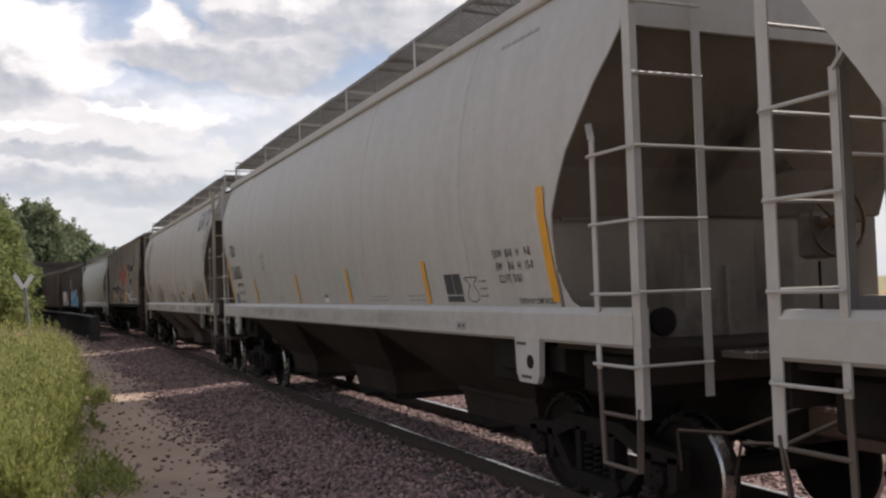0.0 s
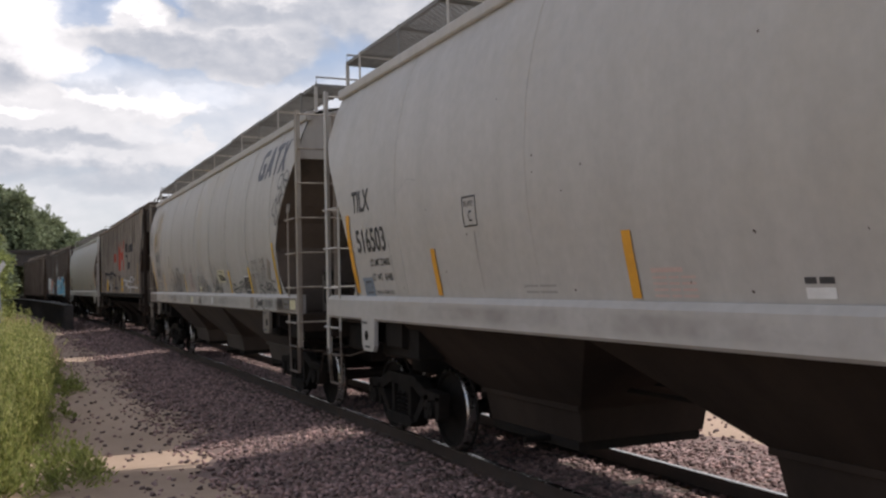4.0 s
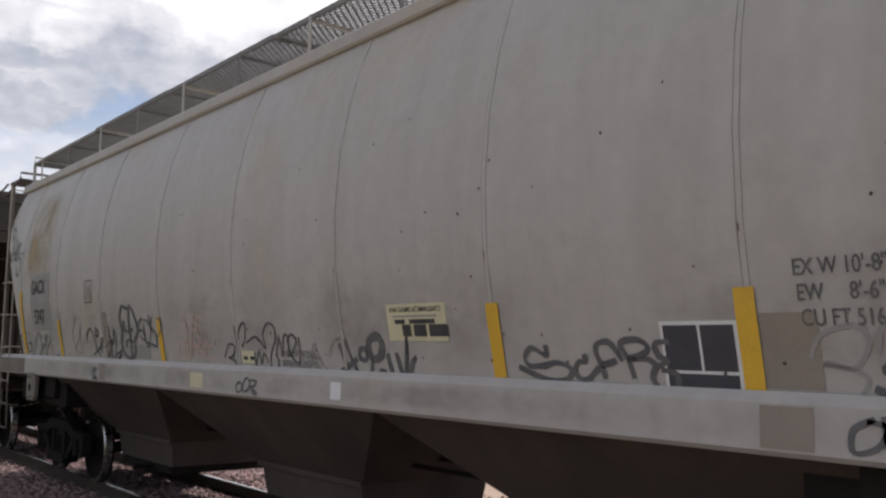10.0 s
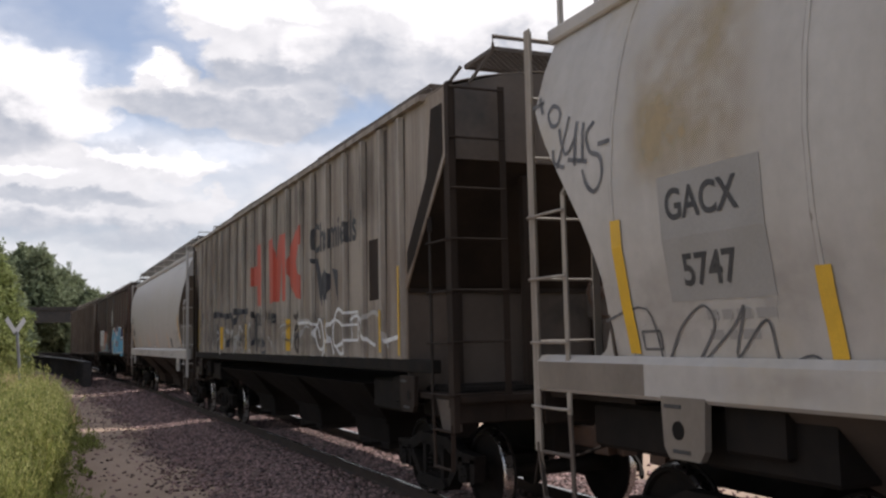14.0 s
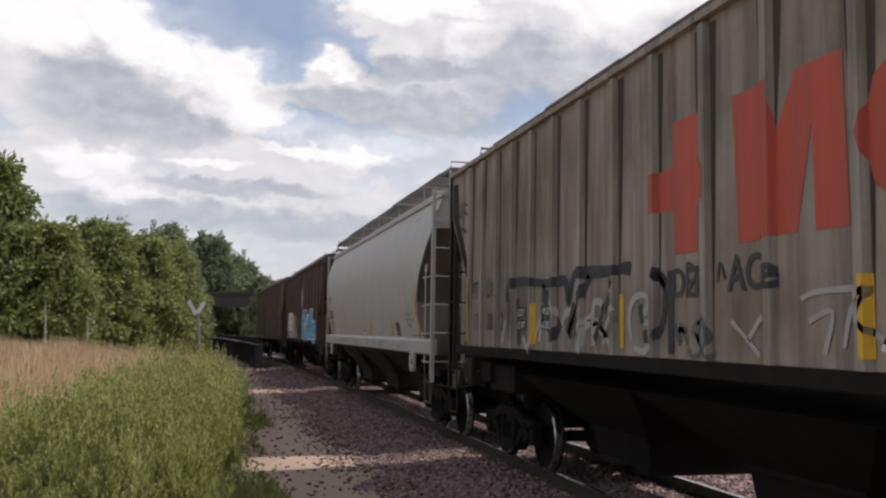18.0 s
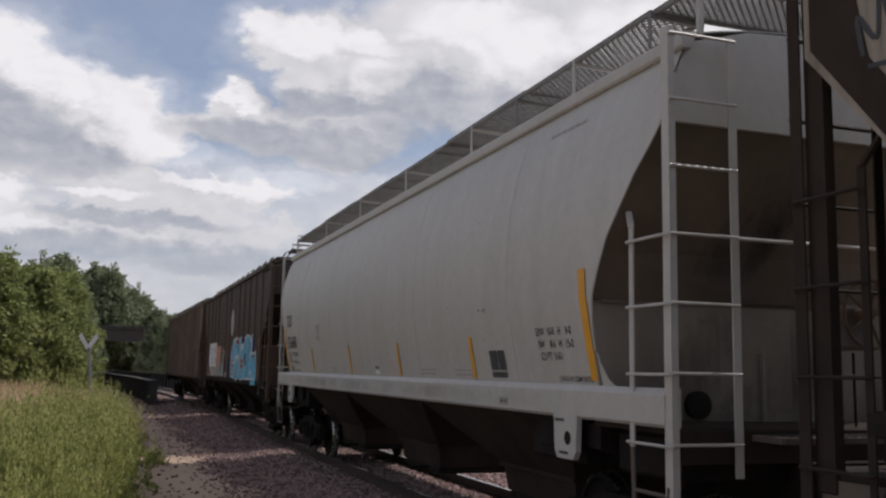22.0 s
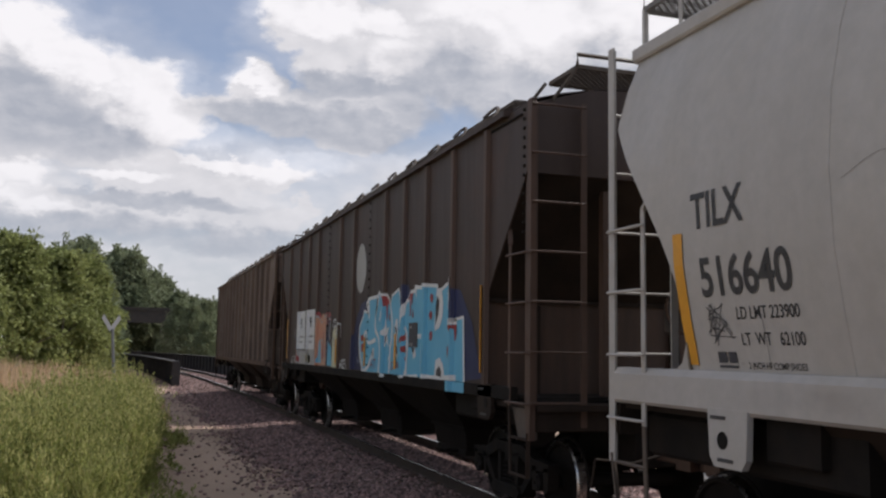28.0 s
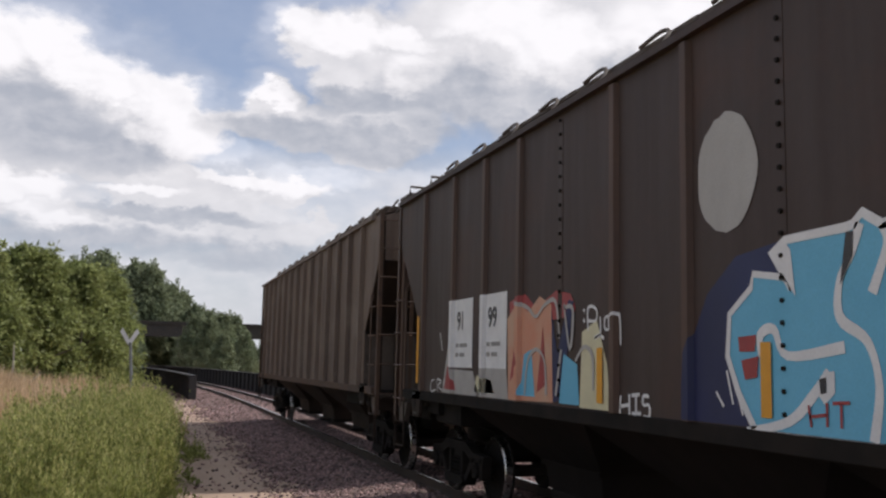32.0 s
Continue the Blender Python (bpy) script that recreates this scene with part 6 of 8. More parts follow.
def tag_lines(count, w, h, seed, tail=True):
    """Abstract spray-can scrawl: a row of loops, hooks and bars, overlapping a little."""
    rng = random.Random(seed)
    out, x = [], 0.0
    for k in range(count):
        g = GLYPHS[rng.randrange(len(GLYPHS))]
        s, lift = w / count * rng.uniform(1.15, 1.7), h * rng.uniform(-0.16, 0.16)
        hh, slant = h * rng.uniform(0.75, 1.15), rng.uniform(-0.25, 0.35)
        for line in g:
            out.append([(x + (u + slant * v) * s + rng.uniform(-0.07, 0.07) * s, lift + (v + rng.uniform(-0.06, 0.06)) * hh) for u, v in line])
        x += w / count
    if tail:
        out.append([(x - 0.1 * w, 0.1 * h), (x + 0.08 * w, -0.1 * h), (x + 0.2 * w, 0.05 * h)])
    return out


def tag(car, profile, y, z, w, h, count, width, mat, seed, tail=True, label=""):
    ob = strokes("graffiti_tag", tag_lines(count, w, h, seed, tail), width, mat, car, profile, 0.006, label, y, z)
    ob["kind"] = "stuff"
    return ob


def frame_lines(name, y0, y1, z0, z1, width, mat, car, profile):
    return strokes(name, [[(0, 0), (y0 - y1, 0)], [(y0 - y1, 0), (y0 - y1, z1 - z0)], [(y0 - y1, z1 - z0), (0, z1 - z0)], [(0, z1 - z0), (0, 0)]], width, mat, car, profile, 0.006, "", y0, z0, 1.0, False)


def placard(car, profile, y0, y1, z0, z1, border=None):
    """A dark two-column notice with a strip below, pale lines between."""
    if border:
        patch("placard_border", [rect(y0 + 0.02, y1 - 0.02, z0 - 0.02, z1 + 0.02)], border, car, profile, 0.003)
    ym, zs = y0 + (y1 - y0) * 0.52, z0 + (z1 - z0) * 0.24
    g = 0.008
    patch("placard", [rect(y0, ym + g, zs + g, z1), rect(ym - g, y1, zs + g, z1), rect(y0, y1, z0, zs - g)], M_DECAL, car, profile, 0.005, "dark notice panel")
    bars("placard_text", y0 - 0.03, z0 + 0.025, [0.04, 0.05, 0.03, 0.04], 0.018, M_GREYINK, car, profile, 0.03)


def specks(car, count, ys, seed):
    """Rust specks and chips scattered over the side."""
    rng = random.Random(seed)
    dots = []
    for _ in range(count):
        y, z = rng.uniform(*ys), 1.8 + 1.7 * rng.random() ** 2
        dots.append([(-y, z), (-y + rng.uniform(0.006, 0.02), z + rng.uniform(-0.02, 0.01))])
    strokes("rust_speck", dots, 0.014, M_CHIP, car, BULGE, 0.0045, "rust specks", smooth=False)


def white_car(y0, number, limits, light_in=True):
    """The two twin white hoppers with their stencils."""
    car = curved_hopper("covered_hopper_car", "off-white curved-side covered hopper car with amber stripes", y0, M_WHITE, stripe_row((-6.93, 6.96), (-4.21, -1.43, 1.35, 4.3 if number[3] == "6" else 4.55)))
    P = BULGE
    patch("sill_grime", [rect(8.0, -8.0, 1.50, 1.70)], M_GRIMEFILM, car, [(0, 1.545), (9, 1.545)], 0.002, "dusty grime on the sill")
    for e in (-1, 1):
        for x0, x1, z0, z1 in ((-1.0, -0.35, 2.5, 3.6), (-0.95, -0.3, 2.5, 3.3), (0.15, 0.8, 2.5, 3.5), (0.2, 0.75, 2.5, 3.2)):
            soot = Mesh().add([(x, e * (lerp([(2.47, 7.20), (2.85, 7.42), (3.2, 7.62), (3.8, 7.97)], z) + 0.004), z) for z in (z0, (z0 + z1) / 2, z1) for x in (x0 + 0.6 * (z - z0), x1 + 0.6 * (z - z0))],
                              [(0, 1, 3, 2), (2, 3, 5, 4)])
            part("soot_smear", soot, M_SOOTFILM, car, "slanting soot smear")
        for x0 in (-0.95, 0.2):
            run = Mesh().add([(x, e * 7.335, z) for z in (1.5, 2.0, 2.46) for x in (x0, x0 + 0.42)], [(0, 1, 3, 2), (2, 3, 5, 4)])
            part("soot_run", run, M_SOOTFILM, car, "soot run down the end wall")
    for k in range(5):
        z = 3.5 - 0.11 * k
        y = lerp([(2.47, 7.20), (2.85, 7.42), (3.2, 7.62), (3.8, 7.97)], z)
        part("end_stencil", Mesh().box((0.75 - 0.1 * (k % 2), -y - 0.012, z), (0.42 - 0.08 * (k % 3), 0.006, 0.045), pose(0, 0, 0, 35, 0, 0).to_3x3()), M_SPRAY, car)
    lettering("reporting_mark", "TILX", 6.78, 2.745, 0.255, M_BLACK, car, P, 0.80)
    lettering("car_number", number, 6.73, 2.27, 0.27, M_BLACK, car, P, 0.86)
    lettering("load_limit_stencil", "LD LMT " + limits[0], 6.38, 2.10, 0.085, M_BLACK, car, P, 0.80)
    lettering("light_weight_stencil", "LT  WT   " + limits[1], 6.37, 1.93, 0.085, M_BLACK, car, P, 0.80)
    lettering("brake_shoe_stencil", "2 INCH HF COMP SHOES", 6.34, 1.775, 0.045, M_BLACK, car, P, 0.82)
    lettering("brake_shoe_stencil", "2 INCH HF COMP SHOES", -6.27, 1.775, 0.05, M_BLACK, car, P, 0.82)
    lettering("clearance_stencil", "EXW  10-8   H    9-8", -5.92, 2.19, 0.075, M_BLACK, car, P, 0.80)
    lettering("clearance_stencil", "EW     8-6   H   15-0", -5.95, 2.075, 0.075, M_BLACK, car, P, 0.80)
    lettering("volume_stencil", "CU FT  5161", -5.97, 1.965, 0.075, M_BLACK, car, P, 0.80)
    frame_lines("plate_box", 3.76, 3.50, 2.40, 2.66, 0.014, M_BLACK, car, P)
    lettering("plate_word", "PLATE", 3.73, 2.575, 0.05, M_BLACK, car, P, 0.95)
    lettering("plate_letter", "C", 3.66, 2.44, 0.10, M_BLACK, car, P, 0.8)
    placard(car, P, -4.71, -5.11, 1.79, 2.07)
    patch("sill_logo", [rect(-5.04, -5.26, 1.52, 1.60)], M_GREYBOX, car, [(0, 1.545), (9, 1.545)], 0.004, "small worn maker's plate")
    bars("sill_logo_text", -5.08, 1.545, [0.05, 0.05], 0.03, M_BLACK, car, [(0, 1.549), (9, 1.549)])
    for y, w in ((-2.32, [0.12, 0.2, 0.2]), (-3.6, [0.2, 0.12, 0.14]), (2.84, [0.2, 0.25])):
        for zz in (1.80, 1.85):
            bars("small_stencil", y, zz, w, 0.018, M_GREYBOX, car, P, 0.025)
    for y in (1.16, -0.87):
        bars("warning_heading", y, 1.94, [0.32], 0.03, M_PINKINK, car, P)
        for zz in (1.78, 1.82, 1.86, 1.90):
            bars("warning_text", y, zz, [0.15, 0.1, 0.14], 0.016, M_PINKINK, car, P, 0.02)
    patch("air_date_label", [rect(-0.13, -0.33, 1.78, 1.84)], M_WHITEINK, car, P)
    bars("air_date_text", -0.13, 1.86, [0.08, 0.1], 0.035, M_BLACK, car, P, 0.02)
    strokes("rust_scratch", [[(0, 0), (0.28, 0.10), (0.5, 0.07)]], 0.006, M_GREYBOX, car, P, 0.004, "", 5.3, 2.86)
    for y in (-5.35, -2.3, 2.6, 5.4):
        m = Mesh()
        pts = [on_side(BULGE, y, z, -0.004) for z, _ in BULGE if z > 1.7]
        for p, q in zip(pts, pts[1:]):
            m.beam(p, q, 0.022, 0.014)
        part("side_seam", m, M_WHITE, car)
    specks(car, 26, (-6.0, 6.0), int(number) % 97)
    rng = random.Random(int(number) % 89)
    for _ in range(6):
        y, z1 = rng.uniform(-6.2, 6.2), rng.uniform(2.0, 2.4)
        patch("rust_run", [[(y + 0.007, z1), (y - 0.007, z1), (y - 0.003, 1.78), (y + 0.003, 1.78)]], M_GREYBOX, car, P, 0.0032, "thin grimy run")
    bars("eave_stencil", -5.95, 4.10, [0.1, 0.06, 0.1, 0.12, 0.1, 0.08], 0.035, M_GREYBOX, car, P, 0.03)
    return car


def car_b():
    car = white_car(13.51, "516503", ("224600", "61400"))
    P = BULGE
    patch("tank_decal", [rect(6.72, 6.38, 1.75, 1.97, 0.02)], M_BLUEGREY, car, P, 0.005, "blue-grey notice")
    frame_lines("tank_outline", 6.64, 6.46, 1.79, 1.92, 0.014, M_BLACK, car, P)
    strokes("tank_outline", [[(0.09, 0), (0.09, 0.13)]], 0.012, M_BLACK, car, P, 0.006, "", 6.64, 1.79, 1.0, False)
    # a small drawn figure of a vase and faint green spray
    strokes("chalk_doodle", [[(0, 0.22), (0.1, 0.16), (0.02, 0.05), (0.08, 0.0), (0.22, 0.0), (0.28, 0.06), (0.2, 0.16), (0.3, 0.22)], [(0.02, 0.23), (0.28, 0.23)]], 0.012, M_SPRAY, car, P, 0.006, "", -5.2, 1.80)
    for k in range(3):
        bars("doodle_words", -5.52, 1.84 + 0.07 * k, [0.06, 0.08], 0.014, M_SPRAY, car, P, 0.015)
    strokes("green_spray", [[(0, 0.4), (0.1, 0.2), (0.2, 0.05)], [(0.12, 0.0), (0.18, 0.38)], [(0.6, 0.42), (0.5, 0.2), (0.62, 0.1)], [(0.45, 0.25), (0.75, 0.22), (0.8, 0.0)]], 0.05, M_GREENINK, car, P, 0.005, "", -1.0, 1.85)
    return car


def car_e():
    car = white_car(67.68, "516640", ("223900", "62100"))
    P = BULGE
    rng = random.Random(8)
    lines = [[(rng.uniform(0, 0.25), rng.uniform(0, 0.3)), (rng.uniform(0, 0.3), rng.uniform(0, 0.3))] for _ in range(22)]
    strokes("scratched_tag", lines, 0.008, M_SPRAY, car, P, 0.006, "", 6.72, 1.92, 1.0, False)
    placard(car, P, 6.66, 6.45, 1.775, 1.885)
    strokes("spray_dots", [[(0, 0), (0.05, 0.01)], [(0.12, -0.01), (0.16, 0.0)], [(0.2, 0.02), (0.21, -0.04)]], 0.02, M_SPRAY, car, P, 0.005, "", -4.55, 2.5, 1.0, False)
    return car


def car_c():
    stripes = [(-7.2, 1.72, 2.57, 0.10), (-5.3, 1.74, 2.22, 0.11), (-3.55, 1.74, 2.2, 0.11), (1.75, 1.73, 2.21, 0.11), (5.27, 1.75, 2.24, 0.11), (7.06, 1.77, 2.69, 0.12)]
    car = curved_hopper("covered_hopper_car", "weathered cream covered hopper car covered in spray-can scrawls", 31.45, M_CREAM, stripes,
                        seams=(-7.1, -5.32, -3.54, -1.81, -0.04, 1.74, 3.54, 5.28, 7.09), stripe_mat=M_YELLOW, longer=0.3, under=M_HOPPERTAN, slope=M_SLOPEDK)
    patch("rust_bloom", [[(7.05, 2.7), (7.05, 4.2), (5.55, 4.2), (5.55, 2.7)]], M_RUSTFILM, car, BULGE, 0.002, "yellowish rust bloom")
    for y in (6.2, 3.2, 0.4, -2.6, -5.8):
        patch("grime_bloom", [rect(y + 1.6, y - 1.6, 1.75, 2.5)], M_GRIMEFILM, car, BULGE, 0.002, "dusty grime above the sill")
    for y0, y1 in ((8.34, 6.9), (-7.2, -8.34)):
        patch("sill_dirt", [rect(y0, y1, 1.49, 1.70)], M_ENDPAINT, car, [(0, 1.545), (9, 1.545)], 0.0015, "rusty brown dirt on the sill's end")
    patch("sill_soot", [rect(-5.9, -8.34, 1.49, 1.70)], M_SOOTFILM, car, [(0, 1.545), (9, 1.545)], 0.0022, "soot on the sill")
    patch("sill_grime", [rect(8.3, -8.3, 1.50, 1.70)], M_GRIMEFILM, car, [(0, 1.545), (9, 1.545)], 0.002, "dusty grime on the sill")
    P = BULGE
    # each seam's soft shadow is painted as a thin dark line beside it
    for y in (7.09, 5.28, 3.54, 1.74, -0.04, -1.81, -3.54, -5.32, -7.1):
        patch("seam_shade", [rect(y + 0.022, y + 0.006, 1.78, 3.95)], M_SMUDGE, car, P, 0.003, "shade painted along a seam")
    specks(car, 70, (-6.5, 3.0), 17)
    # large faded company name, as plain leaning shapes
    lean = lambda o, y: [(y - u - 0.22 * v, 3.66 + v) for u, v in o]
    for y, shapes in ((-5.98, [[(0, 0.1), (0.1, 0), (0.42, 0), (0.42, 0.28), (0.2, 0.28), (0.2, 0.18), (0.28, 0.18), (0.28, 0.11), (0.14, 0.11), (0.12, 0.2), (0.12, 0.36), (0.16, 0.4), (0.42, 0.4), (0.42, 0.5), (0.1, 0.5), (0, 0.4)]]),
                      (-6.48, [[(0, 0), (0.12, 0), (0.15, 0.1), (0.27, 0.1), (0.3, 0), (0.42, 0), (0.28, 0.5), (0.14, 0.5)]]),
                      (-6.92, [[(0.13, 0), (0.26, 0), (0.26, 0.4), (0.39, 0.4), (0.39, 0.5), (0, 0.5), (0, 0.4), (0.13, 0.4)]]),
                      (-7.32, [[(0, 0), (0.13, 0), (0.21, 0.16), (0.29, 0), (0.43, 0), (0.28, 0.26), (0.4, 0.5), (0.28, 0.5), (0.21, 0.36), (0.14, 0.5), (0.02, 0.5), (0.14, 0.26)]])):
        patch("name_slab", [lean(o, y) for o in shapes], M_NAVY, car, P, 0.004, "dark blue shape of a faded company name")
    patch("grey_panel", [rect(6.56, 5.63, 2.10, 2.90)], M_GREYBOX, car, P, 0.004, "grey repaint panel")
    lettering("reporting_mark", "GACX", 6.50, 2.62, 0.20, M_BLACK, car, P, 0.86, 0.008)
    lettering("car_number", "5747", 6.40, 2.20, 0.20, M_BLACK, car, P, 0.90, 0.008)
    for zz, w in ((1.98, [0.1, 0.09, 0.12, 0.16]), (1.86, [0.12, 0.08, 0.15])):
        bars("weight_stencil", 6.25, zz, w, 0.06, M_GREYBOX, car, P, 0.04)
    lettering("clearance_stencil", "EX W 10'-8\"", -5.55, 2.26, 0.075, M_SPRAY, car, P, 0.8)
    lettering("clearance_stencil", "EW     8'-6\"", -5.56, 2.15, 0.075, M_SPRAY, car, P, 0.8)
    lettering("clearance_stencil", "CU FT 5161", -5.57, 2.04, 0.075, M_SPRAY, car, P, 0.8)
    lettering("clearance_stencil", "H    9'-8\"", -6.20, 2.28, 0.075, M_SPRAY, car, P, 0.8)
    lettering("clearance_stencil", "H   15'-0\"", -6.22, 2.16, 0.075, M_SPRAY, car, P, 0.8)
    placard(car, P, -4.81, -5.22, 1.75, 2.05, M_WHITEINK)
    patch("phone_label", [rect(-2.43, -3.09, 1.97, 2.22)], M_LABEL, car, P, 0.004, "pale yellow notice")
    lettering("phone_label_heading", "FOR CHEMICAL EMERGENCY", -2.47, 2.165, 0.034, M_BLACK, car, P, 0.95, 0.007)
    bars("phone_label_text", -2.50, 2.13, [0.5], 0.012, M_GREYBOX, car, [(z, w + 0.003) for z, w in P])
    bars("phone_label_text", -2.52, 2.085, [0.12, 0.28], 0.03, M_BLACK, car, [(z, w + 0.003) for z, w in P])
    bars("phone_label_text", -2.60, 2.00, [0.10, 0.14, 0.20], 0.08, M_BLACK, car, [(z, w + 0.003) for z, w in P], 0.03)
    patch("warning_label", [rect(-0.09, -0.33, 1.77, 1.88)], M_LABEL, car, P, 0.004)
    bars("warning_label_text", -0.12, 1.80, [0.08, 0.08], 0.03, M_BLACK, car, [(z, w + 0.003) for z, w in P])
    lettering("gate_stencil", "AND BOOT HATCHES", -0.83, 1.84, 0.05, M_SPRAY, car, P, 0.8)
    lettering("gate_stencil", "BEFORE CAR IS MOVED", -0.83, 1.76, 0.05, M_SPRAY, car, P, 0.8)
    for o in (rect(-5.36, -5.64, 1.76, 2.10), rect(3.58, 3.36, 1.76, 2.30)):
        patch("brown_patch", [o], M_BROWNBOX, car, P, 0.003, "brown touch-up paint")
    patch("brown_patch", [[(-6.55, 2.02), (-6.75, 2.36), (-6.92, 2.26), (-6.75, 1.96)]], M_BROWNBOX, car, P, 0.003, "brown touch-up paint")
    patch("grey_panel", [rect(3.0, 2.1, 1.77, 1.92)], M_GREYBOX, car, P, 0.003)
    S = [(0, 1.545), (9, 1.545)]
    patch("sill_patch", [rect(-5.36, -5.62, 1.50, 1.69)], M_BROWNBOX, car, S, 0.003)
    patch("sill_patch", [rect(3.58, 3.36, 1.50, 1.69)], M_BROWNBOX, car, S, 0.003)
    patch("sill_patch", [rect(0.9, 0.6, 1.52, 1.66)], M_LABEL, car, S, 0.003)
    patch("sill_patch", [rect(-8.0, -8.3, 1.53, 1.67)], M_LABEL, car, S, 0.003)
    patch("sill_patch", [rect(-1.7, -1.85, 1.53, 1.66)], M_WHITEINK, car, S, 0.003)
    bars("sill_stencil", -7.65, 1.62, [0.05, 0.14, 0.08], 0.045, M_SPRAY, car, S, 0.03)
    bars("sill_stencil", -7.65, 1.54, [0.12, 0.16], 0.045, M_SPRAY, car, S, 0.03)
    tag(car, S, -5.75, 1.53, 0.55, 0.13, 4, 0.028, M_SPRAY, 5)
    tag(car, S, 3.85, 1.52, 0.18, 0.15, 2, 0.024, M_SPRAY, 9)
    tag(car, S, -0.1, 1.52, 0.35, 0.12, 3, 0.02, M_SPRAY, 10)
    strokes("graffiti_tag", [[(0.24, 0.20), (0.24, 0.14), (0.19, 0.16), (0.12, 0.18), (0.06, 0.13), (0.09, 0.08), (0.20, 0.08), (0.32, 0.10), (0.42, 0.07), (0.39, 0.01), (0.28, 0.00), (0.16, 0.02), (0.00, 0.07)], [(0.53, 0.15), (0.54, 0.11), (0.49, 0.11), (0.45, 0.06), (0.48, 0.02), (0.55, 0.02), (0.63, 0.08)], [(0.67, 0.02), (0.65, 0.09), (0.62, 0.19), (0.70, 0.22), (0.75, 0.19), (0.80, 0.12)], [(0.65, 0.09), (0.76, 0.12)], [(0.87, 0.03), (0.84, 0.13), (0.80, 0.21), (0.91, 0.23), (0.98, 0.19), (0.93, 0.15), (0.84, 0.13), (0.97, 0.13), (1.02, 0.10)]], 0.035, M_SPRAY, car, P, 0.006, "black spray-can tag", -3.72, 1.75)
    strokes("graffiti_tag", [[(0.13, 0.25), (0.04, 0.24), (0.05, 0.18), (0.11, 0.15), (0.03, 0.12), (0.00, 0.06), (0.07, 0.00), (0.15, 0.03), (0.15, 0.09), (0.06, 0.11)]], 0.035, M_SPRAY, car, P, 0.006, "black spray-can tag", -4.71, 1.72)
    strokes("graffiti_tag", [[(0.30, 0.18), (0.14, 0.20), (0.05, 0.15), (0.25, 0.10), (0.28, 0.04), (0.15, 0.02), (0.00, 0.08)], [(0.48, 0.17), (0.38, 0.16), (0.35, 0.08), (0.42, 0.03), (0.51, 0.05)], [(0.50, 0.04), (0.54, 0.17), (0.59, 0.25), (0.64, 0.15), (0.67, 0.04)], [(0.52, 0.12), (0.67, 0.14)], [(0.70, 0.05), (0.67, 0.17), (0.71, 0.24), (0.81, 0.22), (0.77, 0.16), (0.70, 0.15), (0.83, 0.11)], [(0.84, 0.23), (0.91, 0.01)], [(1.02, 0.00), (0.97, 0.12), (0.93, 0.25), (1.04, 0.27), (1.14, 0.24)], [(0.96, 0.12), (1.13, 0.12)]], 0.034, M_SPRAY, car, P, 0.008, "overlapping black spray-can tags", -5.86, 1.70)
    strokes("graffiti_tag", [[(0.00, 0.21), (0.06, 0.31), (0.21, 0.35), (0.27, 0.28), (0.19, 0.17), (0.06, 0.19), (0.24, 0.14), (0.19, 0.04), (0.03, 0.00)], [(0.30, 0.23), (0.34, 0.35), (0.49, 0.37), (0.57, 0.28), (0.47, 0.20), (0.36, 0.28)], [(0.58, 0.26), (0.71, 0.46), (0.82, 0.62), (0.87, 0.64), (0.82, 0.38), (0.71, 0.26)], [(0.85, 0.38), (0.96, 0.46), (1.09, 0.48), (1.10, 0.41), (0.96, 0.31), (0.84, 0.24)], [(0.69, 0.34), (0.82, 0.36)]], 0.026, M_GREYBOX, car, P, 0.005, "faded grey spray-can tag", -5.59, 1.69)
    strokes("graffiti_tag", [[(0.27, 0.51), (0.24, 0.30)], [(0.29, 0.48), (0.27, 0.38)], [(0.36, 0.13), (0.47, 0.07), (0.50, 0.01), (0.57, 0.00)], [(0.13, 0.09), (0.07, 0.01), (0.00, 0.02)]], 0.012, M_SPRAY, car, P, 0.006, "", -6.55, 1.67)
    strokes("graffiti_tag", [[(0.16, 0.13), (0.00, 0.22), (0.24, 0.41), (0.18, 0.00), (0.36, 0.10), (0.29, 0.23)], [(0.22, 0.46), (0.33, 0.32), (0.42, 0.39)], [(0.36, 0.46), (0.53, 0.27)], [(0.49, 0.27), (0.43, 0.59), (0.64, 0.42)], [(0.46, 0.41), (0.58, 0.45)], [(0.75, 0.50), (0.56, 0.70), (0.69, 0.80), (0.82, 0.72), (0.75, 0.63), (0.62, 0.66), (0.86, 0.62)], [(0.30, 0.55), (0.24, 0.66), (0.32, 0.75), (0.47, 0.76), (0.51, 0.67), (0.40, 0.57), (0.29, 0.55)]], 0.030, M_SPRAY, car, P, 0.006, "black zigzag spray-can tag", -7.28, 2.84)
    strokes("graffiti_tag", [[(0.14, 0.32), (0.04, 0.27), (0.00, 0.18), (0.11, 0.19), (0.18, 0.13), (0.13, 0.08), (0.04, 0.12)], [(0.18, 0.27), (0.18, 0.07), (0.29, 0.06), (0.37, 0.18), (0.30, 0.28), (0.17, 0.30)], [(0.34, 0.35), (0.39, 0.17)], [(0.46, 0.33), (0.37, 0.24), (0.49, 0.14), (0.47, 0.01)], [(0.20, 0.00), (0.32, 0.04), (0.47, 0.01)], [(0.57, 0.31), (0.65, 0.29), (0.65, 0.19), (0.58, 0.12)]], 0.024, M_SPRAY, car, P, 0.012, "black spray-can tag", 2.36, 1.89)
